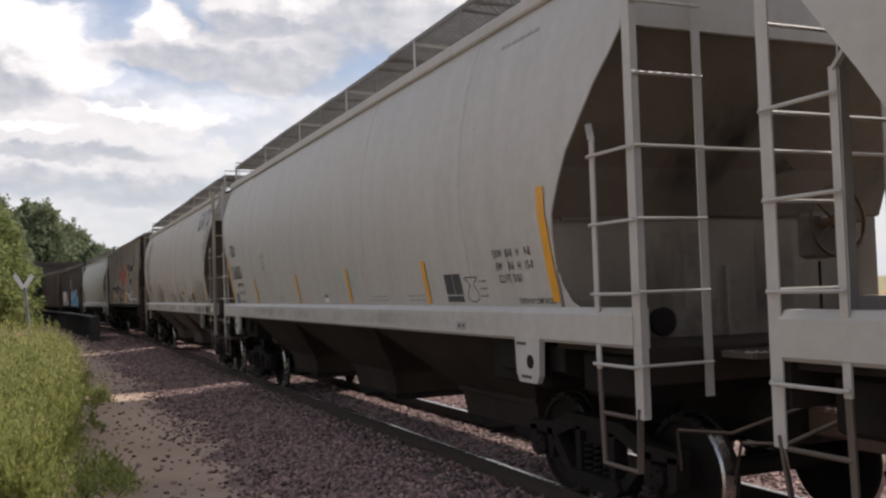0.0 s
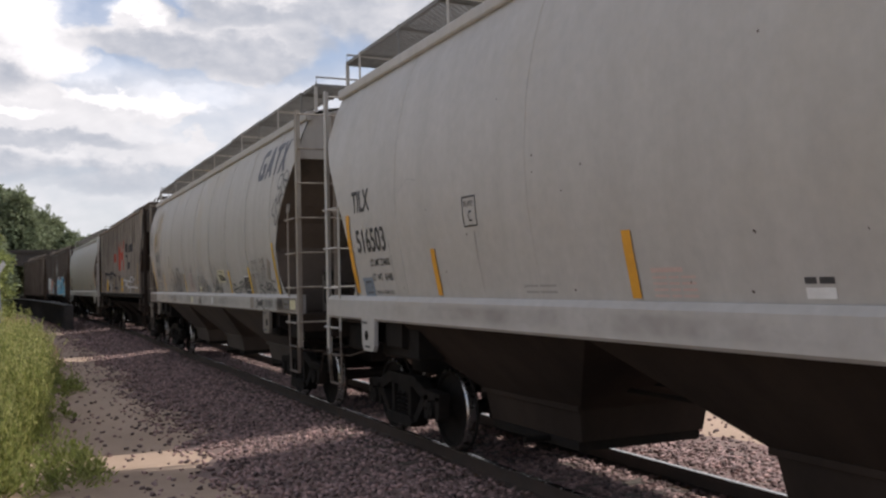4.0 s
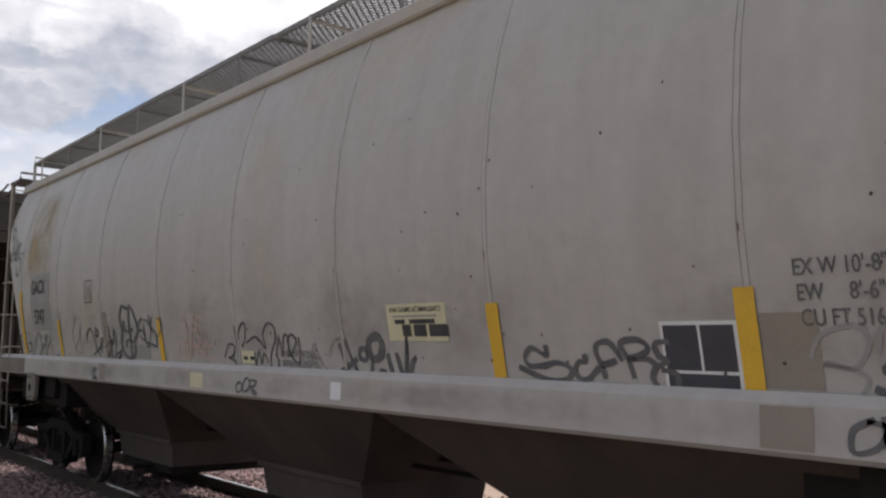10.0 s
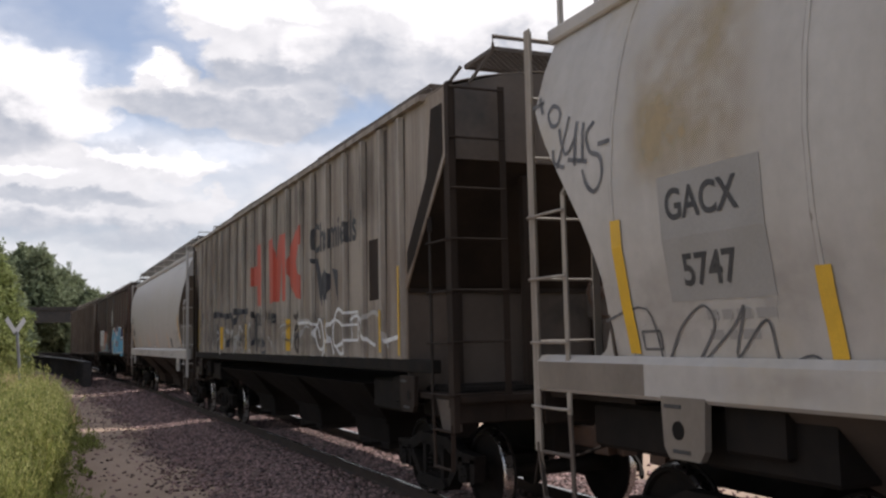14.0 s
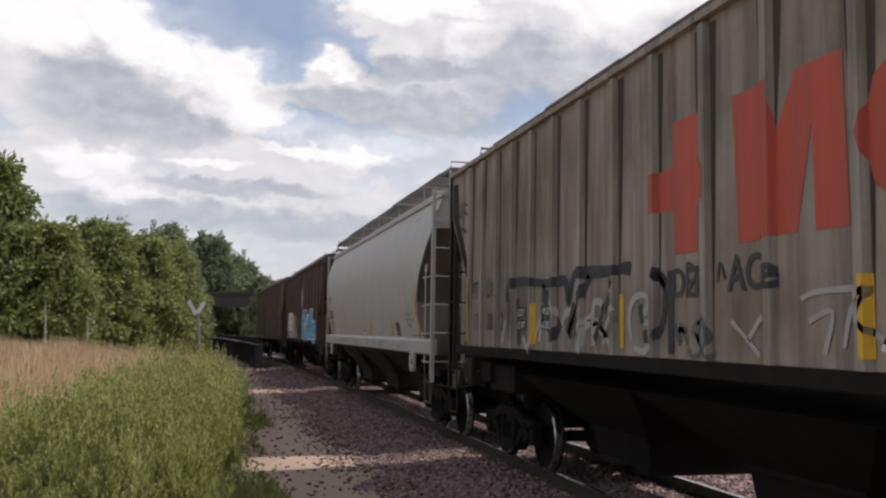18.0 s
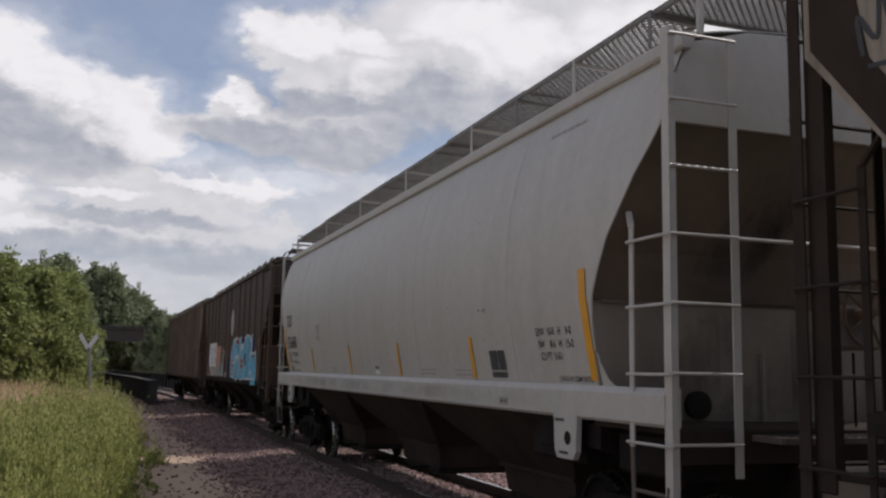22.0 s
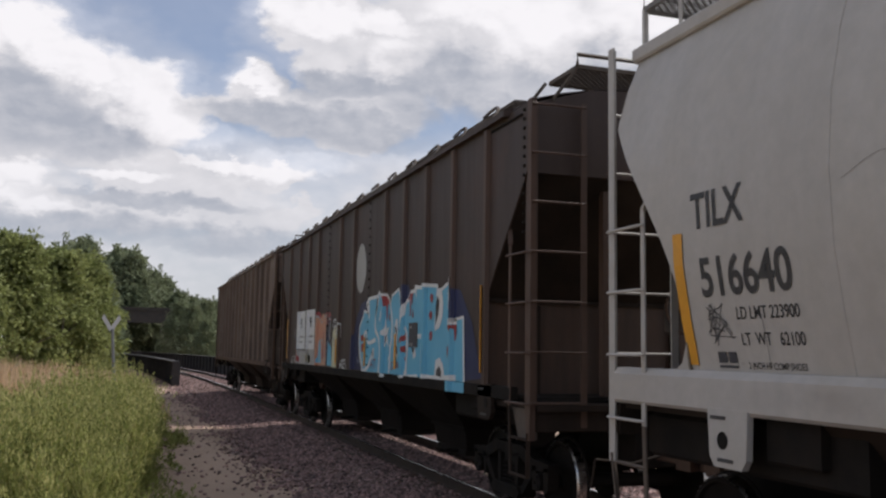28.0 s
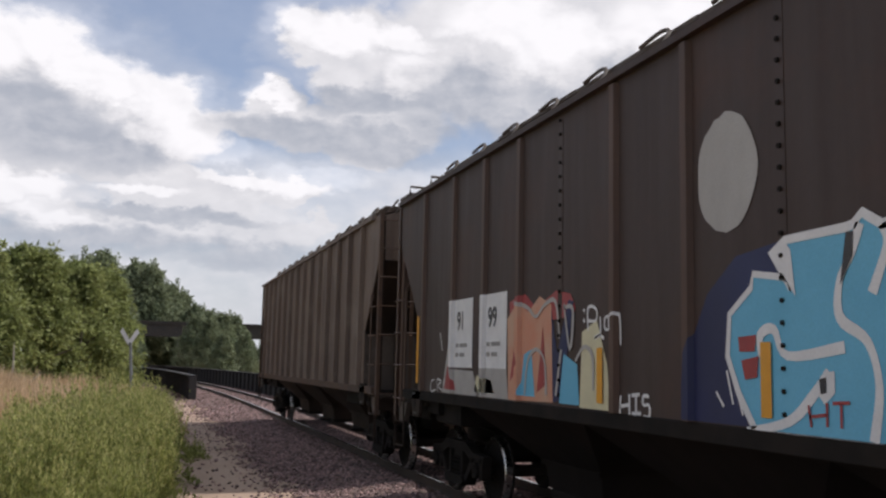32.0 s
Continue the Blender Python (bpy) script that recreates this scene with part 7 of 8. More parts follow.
    strokes("graffiti_tag", [[(0.00, 0.12), (0.11, 0.24), (0.23, 0.23), (0.18, 0.14), (0.08, 0.12), (0.22, 0.09), (0.18, 0.01), (0.04, 0.05)], [(0.28, 0.41), (0.30, 0.00)], [(0.29, 0.24), (0.38, 0.39), (0.49, 0.43), (0.46, 0.29), (0.38, 0.22)], [(0.48, 0.26), (0.68, 0.31), (0.83, 0.21), (0.81, 0.33), (0.91, 0.42), (1.02, 0.40), (1.03, 0.30), (0.92, 0.17), (0.89, 0.05), (0.97, 0.01), (1.04, 0.10), (0.99, 0.17)], [(1.00, 0.14), (1.09, 0.31), (1.11, 0.15), (1.17, 0.31), (1.24, 0.31), (1.23, 0.15), (1.37, 0.27), (1.31, 0.33), (1.23, 0.28), (1.26, 0.17), (1.34, 0.10), (1.40, 0.13), (1.42, 0.31)]], 0.024, M_SPRAY, car, P, 0.006, "looping black spray-can tag", 0.27, 1.69)
    strokes("graffiti_tag", [[(0.00, 0.11), (0.00, 0.00), (0.09, 0.12), (0.11, 0.01), (0.18, 0.10), (0.24, 0.02)]], 0.024, M_SPRAY, car, P, 0.006, "looping black spray-can tag", -0.34, 1.76)
    strokes("graffiti_tag", [[(0.05, 0.33), (0.16, 0.07)], [(0.13, 0.36), (0.20, 0.21), (0.29, 0.09)], [(0.00, 0.10), (0.28, 0.22)], [(0.30, 0.23), (0.34, 0.29), (0.41, 0.28), (0.39, 0.21), (0.30, 0.23)], [(0.48, 0.23), (0.45, 0.10), (0.49, 0.00), (0.57, 0.14), (0.69, 0.08)], [(0.67, 0.26), (0.71, 0.11)], [(0.78, 0.27), (0.85, 0.09), (0.93, 0.38), (0.87, 0.03), (0.96, 0.20), (1.01, 0.24)]], 0.042, M_SPRAY, car, P, 0.006, "dense black spray-can tag", -1.70, 1.62)
    strokes("graffiti_tag", [[(0.09, 0.16), (0.02, 0.13), (0.00, 0.07), (0.03, 0.01), (0.09, 0.00), (0.16, 0.04), (0.18, 0.11), (0.14, 0.16), (0.09, 0.16)]], 0.070, M_SPRAY, car, P, 0.006, "thick black ring", -2.14, 1.84)
    strokes("graffiti_tag", [[(0.00, 0.34), (0.06, 0.44), (0.16, 0.49), (0.24, 0.48)], [(0.05, 0.07), (0.17, 0.01), (0.30, 0.00), (0.47, 0.06), (0.55, 0.13)]], 0.014, M_GREYBOX, car, P, 0.006, "", -1.58, 1.50)
    strokes("graffiti_tag", [[(0.00, 0.25), (0.05, 0.37), (0.22, 0.41), (0.33, 0.20), (0.46, 0.08)], [(0.20, 0.10), (0.48, 0.20), (0.62, 0.30), (0.50, 0.27), (0.52, 0.12)], [(0.34, 0.35), (0.41, 0.42), (0.46, 0.36), (0.39, 0.32), (0.34, 0.35)], [(0.64, 0.19), (0.93, 0.28), (0.71, 0.08), (0.81, 0.14)], [(0.85, 0.46), (0.87, 0.23), (0.87, 0.00)], [(0.95, 0.23), (1.02, 0.40), (1.06, 0.28), (0.96, 0.06), (0.90, 0.00)], [(1.02, 0.11), (1.22, 0.17), (1.05, 0.05), (1.20, 0.12)]], 0.032, M_SPRAY, car, P, 0.008, "dense black spray-can tag", 4.18, 1.69)
    strokes("graffiti_tag", [[(0.00, 0.31), (0.50, 0.38), (0.60, 0.02), (0.83, 0.25), (1.08, 0.38), (1.15, 0.25), (0.93, 0.01), (1.31, 0.24), (1.44, 0.36), (1.30, 0.06), (1.60, 0.28), (1.65, 0.03), (1.89, 0.08), (2.03, 0.00), (2.15, 0.03)]], 0.020, M_SPRAY, car, P, 0.008, "thin black spray-can tag", 7.35, 1.69)
    strokes("graffiti_tag", [[(0.00, 0.03), (0.01, 0.27), (0.17, 0.46), (0.38, 0.39), (0.22, 0.19), (0.02, 0.04), (0.32, 0.00)], [(0.30, 0.33), (0.31, 0.02)]], 0.018, M_GREYBOX, car, P, 0.006, "faded grey spray-can tag", 4.72, 1.80)
    strokes("graffiti_tag", [[(0.00, 0.86), (0.20, 0.87)], [(0.11, 0.93), (0.21, 0.77)], [(0.30, 0.74), (0.36, 0.80), (0.48, 0.74), (0.49, 0.63), (0.39, 0.63), (0.30, 0.74)], [(0.52, 0.58), (0.65, 0.35), (0.78, 0.45)], [(0.65, 0.65), (0.61, 0.45), (0.53, 0.26)], [(0.46, 0.42), (0.49, 0.31), (0.64, 0.25)], [(0.78, 0.58), (0.79, 0.24)], [(0.88, 0.55), (0.90, 0.25)], [(0.69, 0.30), (0.96, 0.24)], [(1.03, 0.52), (0.94, 0.45), (0.99, 0.31), (1.13, 0.24), (1.16, 0.09), (1.07, 0.00), (0.96, 0.07), (0.90, 0.19)], [(1.10, 0.34), (1.26, 0.34)]], 0.034, M_SPRAY, car, P, 0.006, "black spray-can tag", 8.36, 2.93)
    for dy in (0.0, 0.03):
        strokes("graffiti_tag", [[(0.28, 0.55), (0.12, 0.58), (0.02, 0.44), (0.08, 0.32), (0.0, 0.18), (0.08, 0.03), (0.26, 0.0), (0.40, 0.06), (0.42, 0.20), (0.56, 0.30), (0.50, 0.46), (0.34, 0.56), (0.28, 0.02)],
                                 [(0.14, 0.42), (0.18, 0.30), (0.40, 0.32)], [(0.14, 0.12), (0.20, 0.2), (0.36, 0.18)]], 0.036, M_SPRAY, car, P, 0.006 + dy * 0.03, "looped figure-eight spray-can tag", 2.96 - dy, 1.77)
    frame_lines("route_box", 4.08, 3.83, 2.43, 2.70, 0.014, M_SPRAY, car, P)
    tag(car, P, 4.02, 2.47, 0.15, 0.16, 2, 0.01, M_SPRAY, 64, True)
    frame_lines("small_box", 6.95, 6.75, 1.80, 1.92, 0.018, M_SPRAY, car, P)
    tag(car, P, 1.35, 1.80, 0.75, 0.18, 5, 0.022, M_PINKINK, 81, True, "washed-out red spray-can scrawl")
    tag(car, P, 1.25, 1.98, 0.55, 0.26, 4, 0.02, M_PINKINK, 82)
    tag(car, P, -1.0, 1.75, 0.45, 0.2, 3, 0.022, M_GREYBOX, 83)
    return car


def car_d():
    ribs = (7.06, 6.36, 5.66, 4.95, 4.2, 3.42, 2.6, 1.75, 0.9, 0.0, -0.87, -1.83, -2.65, -3.33, -4.12, -4.94, -5.7, -6.38, -7.02)
    P = FLAT
    # posts paler than the panels: their highlight is put into the paint colour
    car = ribbed_hopper("covered_hopper_car", "dirty beige ribbed covered hopper car with red logo and graffiti", 49.85, M_RIBBED, ribs, [], half=7.1, floor=1.66, eave=4.46, rib_d=0.055, rib_w=0.12, loops=False, under=M_HOPPERDK, post=M_POSTBEIGE)
    rng = random.Random(12)
    for y in ribs:
        w, low = rng.uniform(0.05, 0.12), rng.choice((1.7, 2.0, 2.6, 3.0, 3.3))
        patch("dark_streak", [[(y + 0.066, 4.38), (y + 0.066 + w, 4.38), (y + 0.066 + w * 0.7, (4.4 + low) / 2), (y + 0.066, low)]], M_STREAKDK, car, P, 0.003, "dark streak beside a post")
        w, low = rng.uniform(0.05, 0.14), rng.choice((1.7, 2.0, 2.6, 3.2))
        patch("dark_streak", [[(y - 0.066 - w, 4.38), (y - 0.066, 4.38), (y - 0.066, low), (y - 0.066 - w * 0.6, (4.4 + low) / 2)]], M_STREAKDK, car, P, 0.003, "dark streak beside a post")
    for y, w, z0, z1 in ((6.2, 1.9, 2.2, 4.6), (3.6, 1.6, 2.6, 4.6), (0.8, 1.6, 3.2, 4.6), (-2.2, 1.8, 3.4, 4.6), (-6.2, 1.6, 3.2, 4.6), (5.0, 2.4, 1.4, 2.7), (0.5, 2.5, 1.4, 2.4), (-4.5, 2.5, 1.4, 2.4)):
        patch("soot_bloom", [rect(min(y + w, 7.1), max(y - w, -7.1), max(z0, 1.66), min(z1, 4.42))], M_DUSTFILM, car, P, 0.0025, "soot over the panels")
    q = 0.45
    for y, z0, z1 in ((-6.53, 1.72, 2.72), (7.54, 1.73, 2.73), (6.93, 1.8, 2.27), (4.56, 1.75, 2.24), (2.06, 1.75, 2.26), (-1.42, 1.75, 2.26), (-3.6, 1.75, 2.2), (-5.9, 1.75, 2.25)):
        patch("reflective_stripe", [rect(y - q - 0.045, y - q + 0.045, z0, z1)], M_YELLOW, car, P, 0.008)
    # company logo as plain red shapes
    patch("logo_shape", [[(1.0 - q, 2.56), (0.62 - q, 2.56), (0.62 - q, 2.92), (0.45 - q, 2.98), (0.45 - q, 3.26), (0.62 - q, 3.30), (0.50 - q, 3.40), (0.50 - q, 3.70), (1.02 - q, 3.70), (1.02 - q, 3.32), (1.47 - q, 3.30), (1.47 - q, 2.95), (1.02 - q, 2.95)]],
          M_RED, car, P, 0.004, "red cross-like logo block")
    patch("logo_shape", [[(0.07 - q, 3.70), (-0.44 - q, 3.70), (-0.50 - q, 3.3), (-0.72 - q, 3.70), (-1.22 - q, 3.70), (-1.26 - q, 2.57), (-0.92 - q, 2.57), (-0.90 - q, 3.3), (-0.72 - q, 2.58), (-0.40 - q, 2.58), (-0.28 - q, 3.3), (-0.38 - q, 2.57), (0.0 - q, 2.57)]],
          M_RED, car, P, 0.004, "red notched logo slab")
    arc = [(-2.25 - q, 3.70), (-1.85 - q, 3.66), (-1.50 - q, 3.45), (-1.38 - q, 3.12), (-1.50 - q, 2.78), (-1.85 - q, 2.58), (-2.25 - q, 2.55), (-2.25 - q, 2.92), (-1.92 - q, 2.97), (-1.82 - q, 3.15), (-1.92 - q, 3.34), (-2.25 - q, 3.40)]
    patch("logo_shape", [arc], M_RED, car, P, 0.004, "red curved logo slab")
    lettering("painted_word", "Chemicals", -2.86 - q, 3.20, 0.42, M_BLACK, car, P, 0.86, 0.006)
    patch("black_daub", [[(-2.80 - q, 3.12), (-3.0 - q, 3.0), (-3.18 - q, 2.55), (-3.30 - q, 2.38), (-3.34 - q, 2.75), (-3.1 - q, 3.1)], [(-3.32 - q, 2.86), (-3.55 - q, 2.95), (-3.78 - q, 2.8), (-3.7 - q, 2.5), (-3.45 - q, 2.42), (-3.3 - q, 2.6)],
                         [(-3.82 - q, 2.9), (-4.08 - q, 2.86), (-4.08 - q, 2.4), (-3.98 - q, 2.62)]], M_BLUEBLACK, car, P, 0.005, "black spray-paint daubs")
    patch("dark_panel", [rect(-5.40 - q, -5.76 - q, 2.38, 3.12)], M_DIRTSHADEDK, car, P, 0.004, "rusted dark patch panel")
    frame_lines("white_box", -4.43 - q, -4.95 - q, 1.90, 2.26, 0.035, M_WHITEINK, car, P)
    strokes("white_box", [[(0.26, 0), (0.26, 0.36)], [(0, 0.2), (0.52, 0.2)]], 0.03, M_WHITEINK, car, P, 0.006, "", -4.43 - q, 1.90, 1.0, False)
    lettering("reporting_mark", "PT", 7.40 - q, 2.38, 0.26, M_BLACK, car, P, 0.8)
    lettering("reporting_mark", "LX", 6.66 - q, 2.38, 0.26, M_BLACK, car, P, 0.8)
    lettering("car_number", "17", 7.35 - q, 1.92, 0.25, M_BLACK, car, P, 0.8)
    lettering("car_number", "38", 6.62 - q, 1.92, 0.25, M_BLACK, car, P, 0.8)
    lettering("car_number", "2", 5.96 - q, 1.92, 0.25, M_BLACK, car, P, 0.8)
    for zz, w, n_ in ((2.10, "LD LT", "199,500"), (1.94, "LT WT", "63,500")):
        patch("stencil_panel", [rect(5.24 - q, 4.86 - q, zz - 0.015, zz + 0.11)], M_BLACK, car, P, 0.007)
        lettering("stencil", w, 5.21 - q, zz, 0.085, M_WHITEINK, car, P, 0.85, 0.012)
        patch("stencil_panel", [rect(4.34 - q, 3.9 - q, zz - 0.015, zz + 0.11)], M_BLACK, car, P, 0.007)
        lettering("stencil", n_, 4.31 - q, zz, 0.085, M_WHITEINK, car, P, 0.85, 0.012)
    # graffiti band: grey-white letter strokes under a blue-black outline
    strokes("graffiti_outline", [[(0.00, 0.55), (0.08, 0.76), (0.68, 0.80), (1.62, 0.73), (2.13, 0.73), (2.24, 0.50), (2.40, 0.78), (2.82, 0.79), (3.41, 0.77), (3.71, 0.78), (3.81, 0.76)], [(2.83, 0.75), (2.62, 0.54), (2.24, 0.12)], [(1.53, 0.66), (1.58, 0.33), (1.78, 0.11), (1.99, 0.28)], [(0.24, 0.65), (0.19, 0.09)], [(0.47, 0.59), (0.52, 0.00)], [(1.45, 0.73), (1.41, 0.51)], [(2.43, 0.47), (2.21, 0.16)]], 0.130, M_BLUEBLACK, car, P, 0.009, "thick blue-black graffiti outline", 5.23, 1.73)
    strokes("graffiti_outline", [[(0.27, 0.71), (0.27, 0.00)], [(0.00, 0.72), (0.18, 0.60)]], 0.100, M_BLUEBLACK, car, P, 0.009, "", 0.89, 1.72)
    strokes("graffiti_outline", [[(0.00, 0.57), (0.15, 0.52), (0.31, 0.58), (0.47, 0.54)], [(0.01, 0.22), (0.15, 0.37), (0.39, 0.37), (0.52, 0.22), (0.46, 0.06), (0.26, 0.00), (0.09, 0.07), (0.14, 0.21), (0.29, 0.24), (0.38, 0.17), (0.26, 0.09)]], 0.090, M_STREAKDK, car, P, 0.009, "smudged black spiral", -2.13, 1.75)
    strokes("graffiti_outline", [[(2.25, 0.11), (2.25, 0.52), (2.43, 0.55), (2.51, 0.45), (2.45, 0.37), (2.27, 0.34), (2.49, 0.25), (2.76, 0.06)], [(1.36, 0.32), (1.45, 0.44), (1.64, 0.47), (1.78, 0.38), (1.71, 0.20)], [(1.95, 0.03), (2.03, 0.28), (2.17, 0.35)], [(0.29, 0.00), (0.49, 0.23), (0.93, 0.58), (1.25, 0.44)], [(0.15, 0.01), (0.00, 0.18)]], 0.090, M_GREYINK, car, P, 0.007, "grey-white graffiti letter strokes", 4.55, 1.65)
    strokes("graffiti_outline", [[(0.96, 0.53), (0.80, 0.32), (1.05, 0.19), (1.30, 0.38)], [(0.29, 0.48), (0.15, 0.21), (0.00, 0.00)]], 0.060, M_SMUDGE, car, P, 0.007, "smudged grey strokes", 2.96, 1.68)
    strokes("graffiti_outline", [[(0.86, 0.39), (1.03, 0.43), (1.44, 0.44)], [(0.94, 0.24), (1.18, 0.30), (1.10, 0.03)], [(1.29, 0.07), (1.37, 0.32), (1.55, 0.43), (1.47, 0.24), (1.74, 0.08)], [(2.33, 0.18), (2.38, 0.32), (2.52, 0.39), (2.73, 0.36)], [(0.00, 0.25), (0.22, 0.11), (0.37, 0.00)], [(0.40, 0.28), (0.22, 0.11)], [(2.00, 0.42), (2.29, 0.48), (2.74, 0.47)]], 0.045, M_GREYINK, car, P, 0.008, "white spray-can strokes", -0.34, 1.74)
    strokes("graffiti_outline", [[(0.48, 0.04), (0.51, 0.19), (0.59, 0.06)], [(0.02, 0.06), (0.00, 0.22), (0.14, 0.15), (0.05, 0.00)]], 0.030, M_BLACK, car, P, 0.009, "", 0.33, 2.25)
    strokes("graffiti_outline", [[(0.00, 0.15), (0.24, 0.44), (0.79, 0.53), (1.49, 0.48), (1.68, 0.29)], [(1.77, 0.00), (1.94, 0.29), (2.36, 0.53), (2.82, 0.40), (2.96, 0.06)], [(3.10, 0.51), (3.44, 0.55), (3.74, 0.28), (4.09, 0.18)], [(4.46, 0.23), (4.89, 0.28)]], 0.050, M_WHITEINK, car, P, 0.008, "white spray-can strokes", -1.97, 1.65)
    strokes("graffiti_outline", [[(0.03, 0.39), (0.00, 0.62), (0.13, 0.46), (0.17, 0.73), (0.28, 0.34), (0.32, 0.71)], [(0.33, 0.69), (0.61, 0.60)], [(0.32, 0.55), (0.66, 0.44)], [(0.06, 0.32), (0.25, 0.29), (0.37, 0.21), (0.21, 0.26)], [(0.25, 0.28), (0.51, 0.21), (0.64, 0.00)]], 0.035, M_BLUEBLACK, car, P, 0.006, "dark blue spray-can tag", 7.82, 3.23)
    strokes("graffiti_outline", [[(4.06, 0.09), (3.99, 0.29), (4.08, 0.47), (4.30, 0.51), (4.39, 0.42), (4.26, 0.29), (4.46, 0.23), (4.47, 0.10), (4.30, 0.00), (4.08, 0.03)], [(3.38, 0.05), (3.50, 0.29), (3.73, 0.42)], [(2.72, 0.03), (2.85, 0.25), (3.09, 0.34)], [(1.48, 0.05), (1.65, 0.41)], [(0.00, 0.02), (0.15, 0.32)]], 0.070, M_GREYINK, car, P, 0.007, "grey-white graffiti letter strokes", 5.44, 1.73)
    strokes("graffiti_outline", [[(1.42, 0.61), (1.55, 0.46), (1.52, 0.20), (1.40, 0.04)], [(1.06, 0.34), (1.12, 0.17)], [(1.15, 0.11), (1.18, 0.00)], [(0.52, 0.60), (0.31, 0.37), (0.00, 0.01)]], 0.080, M_BLUEBLACK, car, P, 0.009, "thick blue-black graffiti outline", 2.28, 1.81)
    lettering("graffiti_word", "DEF", 1.05 - q, 2.20, 0.25, M_BLACK, car, P, 0.9, 0.01, "black spray-can word")
    lettering("graffiti_word", "ACe", 0.15 - q, 2.22, 0.27, M_BLACK, car, P, 0.95, 0.01, "black spray-can word")
    tag(car, P, 1.0 - q, 1.74, 0.55, 0.3, 3, 0.05, M_SPRAY, 19)
    tag(car, P, -3.0 - q, 1.76, 1.1, 0.45, 3, 0.05, M_WHITEINK, 29, True, "white spray-can strokes")
    strokes("graffiti_tag", [[(0, 0), (0.3, 0.2), (0.7, 0.28), (1.0, 0.1), (1.15, -0.15)]], 0.06, M_GREYINK, car, P, 0.007, "", -4.9 - q, 1.95)
    # soot-dark end corners and a tag on the slanted corner plate
    for e in (-1, 1):
        patch("corner_soot", [[(e * 7.9, 4.30), (e * 8.2, 4.30), (e * 8.2, 3.78), (e * 7.36, 2.78), (e * 7.14, 2.60), (e * 7.14, 2.85), (e * 7.75, 3.6)]], M_DIRTSHADEDK, car, P, 0.004, "sooty rusted corner plate")
    return car


def car_f():
    ribs = (6.68, 5.3, 4.1, 2.98, 0.8, -0.36, -2.53, -3.62, -4.7, -5.82, -6.98)
    P = FLAT
    car = ribbed_hopper("covered_hopper_car", "dark brown ribbed covered hopper car with large light blue graffiti", 85.65, M_BROWN, ribs, [], half=6.95, floor=1.47, eave=4.46, rib_w=0.12, rib_d=0.05, post=M_POSTBROWN, under=M_HOPPERDK)
    q = 0.25
    sh = lambda o: [(y - q, z) for y, z in o]
    for y, z0, z1 in ((-6.65, 1.62, 2.61), (7.18, 1.60, 2.58), (1.32, 1.56, 2.05), (-1.03, 1.57, 2.06), (-2.95, 1.57, 2.1)):
        patch("reflective_stripe", [rect(y - q - 0.055, y - q + 0.055, z0, z1)], M_ORANGE, car, P, 0.022)
    oval = [(-0.6 - q + (0.36 + 0.012 * math.sin(5.3 * k)) * math.sin(a), 3.28 + (0.435 + 0.014 * math.sin(3.1 * k + 1)) * math.cos(a)) for k, a in enumerate([2 * math.pi * k / 32 for k in range(32)])]
    patch("white_oval", [oval], M_OLDWHITE, car, P, 0.006, "rough white painted oval")
    for y0, y1, d in ((5.62, 4.78, "91"), (4.46, 3.62, "99")):
        patch("number_panel", [rect(y0 - q, y1 - q, 1.84, 2.72)], M_WHITEINK, car, P, 0.006, "white number panel")
        lettering("car_number", d, y0 - q - 0.24, 2.33, 0.24, M_BLACK, car, P, 0.9, 0.011)
        for zz, w in ((2.10, [0.12, 0.3]), (1.98, [0.12, 0.2])):
            bars("panel_text", y0 - q - 0.2, zz, w, 0.05, M_GREYBOX, car, [(0, 1.537), (9, 1.537)], 0.04)
    # small peach, blue and yellow piece under and beside the panels
    patch("graffiti_fill", [sh([(6.0, 1.50), (5.75, 2.15), (5.6, 1.82), (4.75, 1.80), (4.5, 1.50)]), sh([(4.6, 1.5), (4.4, 1.84), (3.62, 1.84), (3.55, 1.5)])], M_GREYINK, car, P, 0.005, "pale graffiti letters")
    patch("graffiti_fill", [sh([(3.55, 1.5), (3.6, 2.4), (3.3, 2.58), (3.0, 2.45), (2.7, 2.6), (2.4, 2.5), (2.35, 1.52)])], M_PEACH, car, P, 0.005, "peach graffiti letters")
    patch("graffiti_fill", [sh([(2.35, 1.52), (2.4, 2.45), (2.25, 2.0), (2.0, 2.52), (1.88, 2.5), (2.05, 1.9), (1.9, 1.6)])], M_BLUEINK, car, P, 0.006, "blue graffiti letters")
    patch("graffiti_fill", [sh([(2.2, 1.52), (2.1, 2.0), (1.8, 1.9), (1.75, 1.52)]), sh([(3.2, 1.56), (3.1, 2.0), (2.9, 2.05), (2.8, 1.56)])], M_CYAN, car, P, 0.007, "pale blue graffiti letters")
    patch("graffiti_fill", [sh([(1.75, 1.5), (1.7, 2.2), (1.4, 2.3), (1.2, 1.9), (1.15, 1.5)]), sh([(4.7, 1.55), (4.6, 1.75), (4.1, 1.70), (4.0, 1.55)])], M_LABEL, car, P, 0.005, "cream graffiti letters")
    patch("graffiti_fill", [sh([(5.9, 1.55), (5.7, 2.0), (5.55, 1.75), (5.4, 1.55)]), sh([(3.5, 1.7), (3.35, 2.2), (3.2, 1.9)]), sh([(2.75, 1.6), (2.6, 2.3), (2.5, 1.7)])], M_REDINK, car, P, 0.008, "dark red graffiti accents")
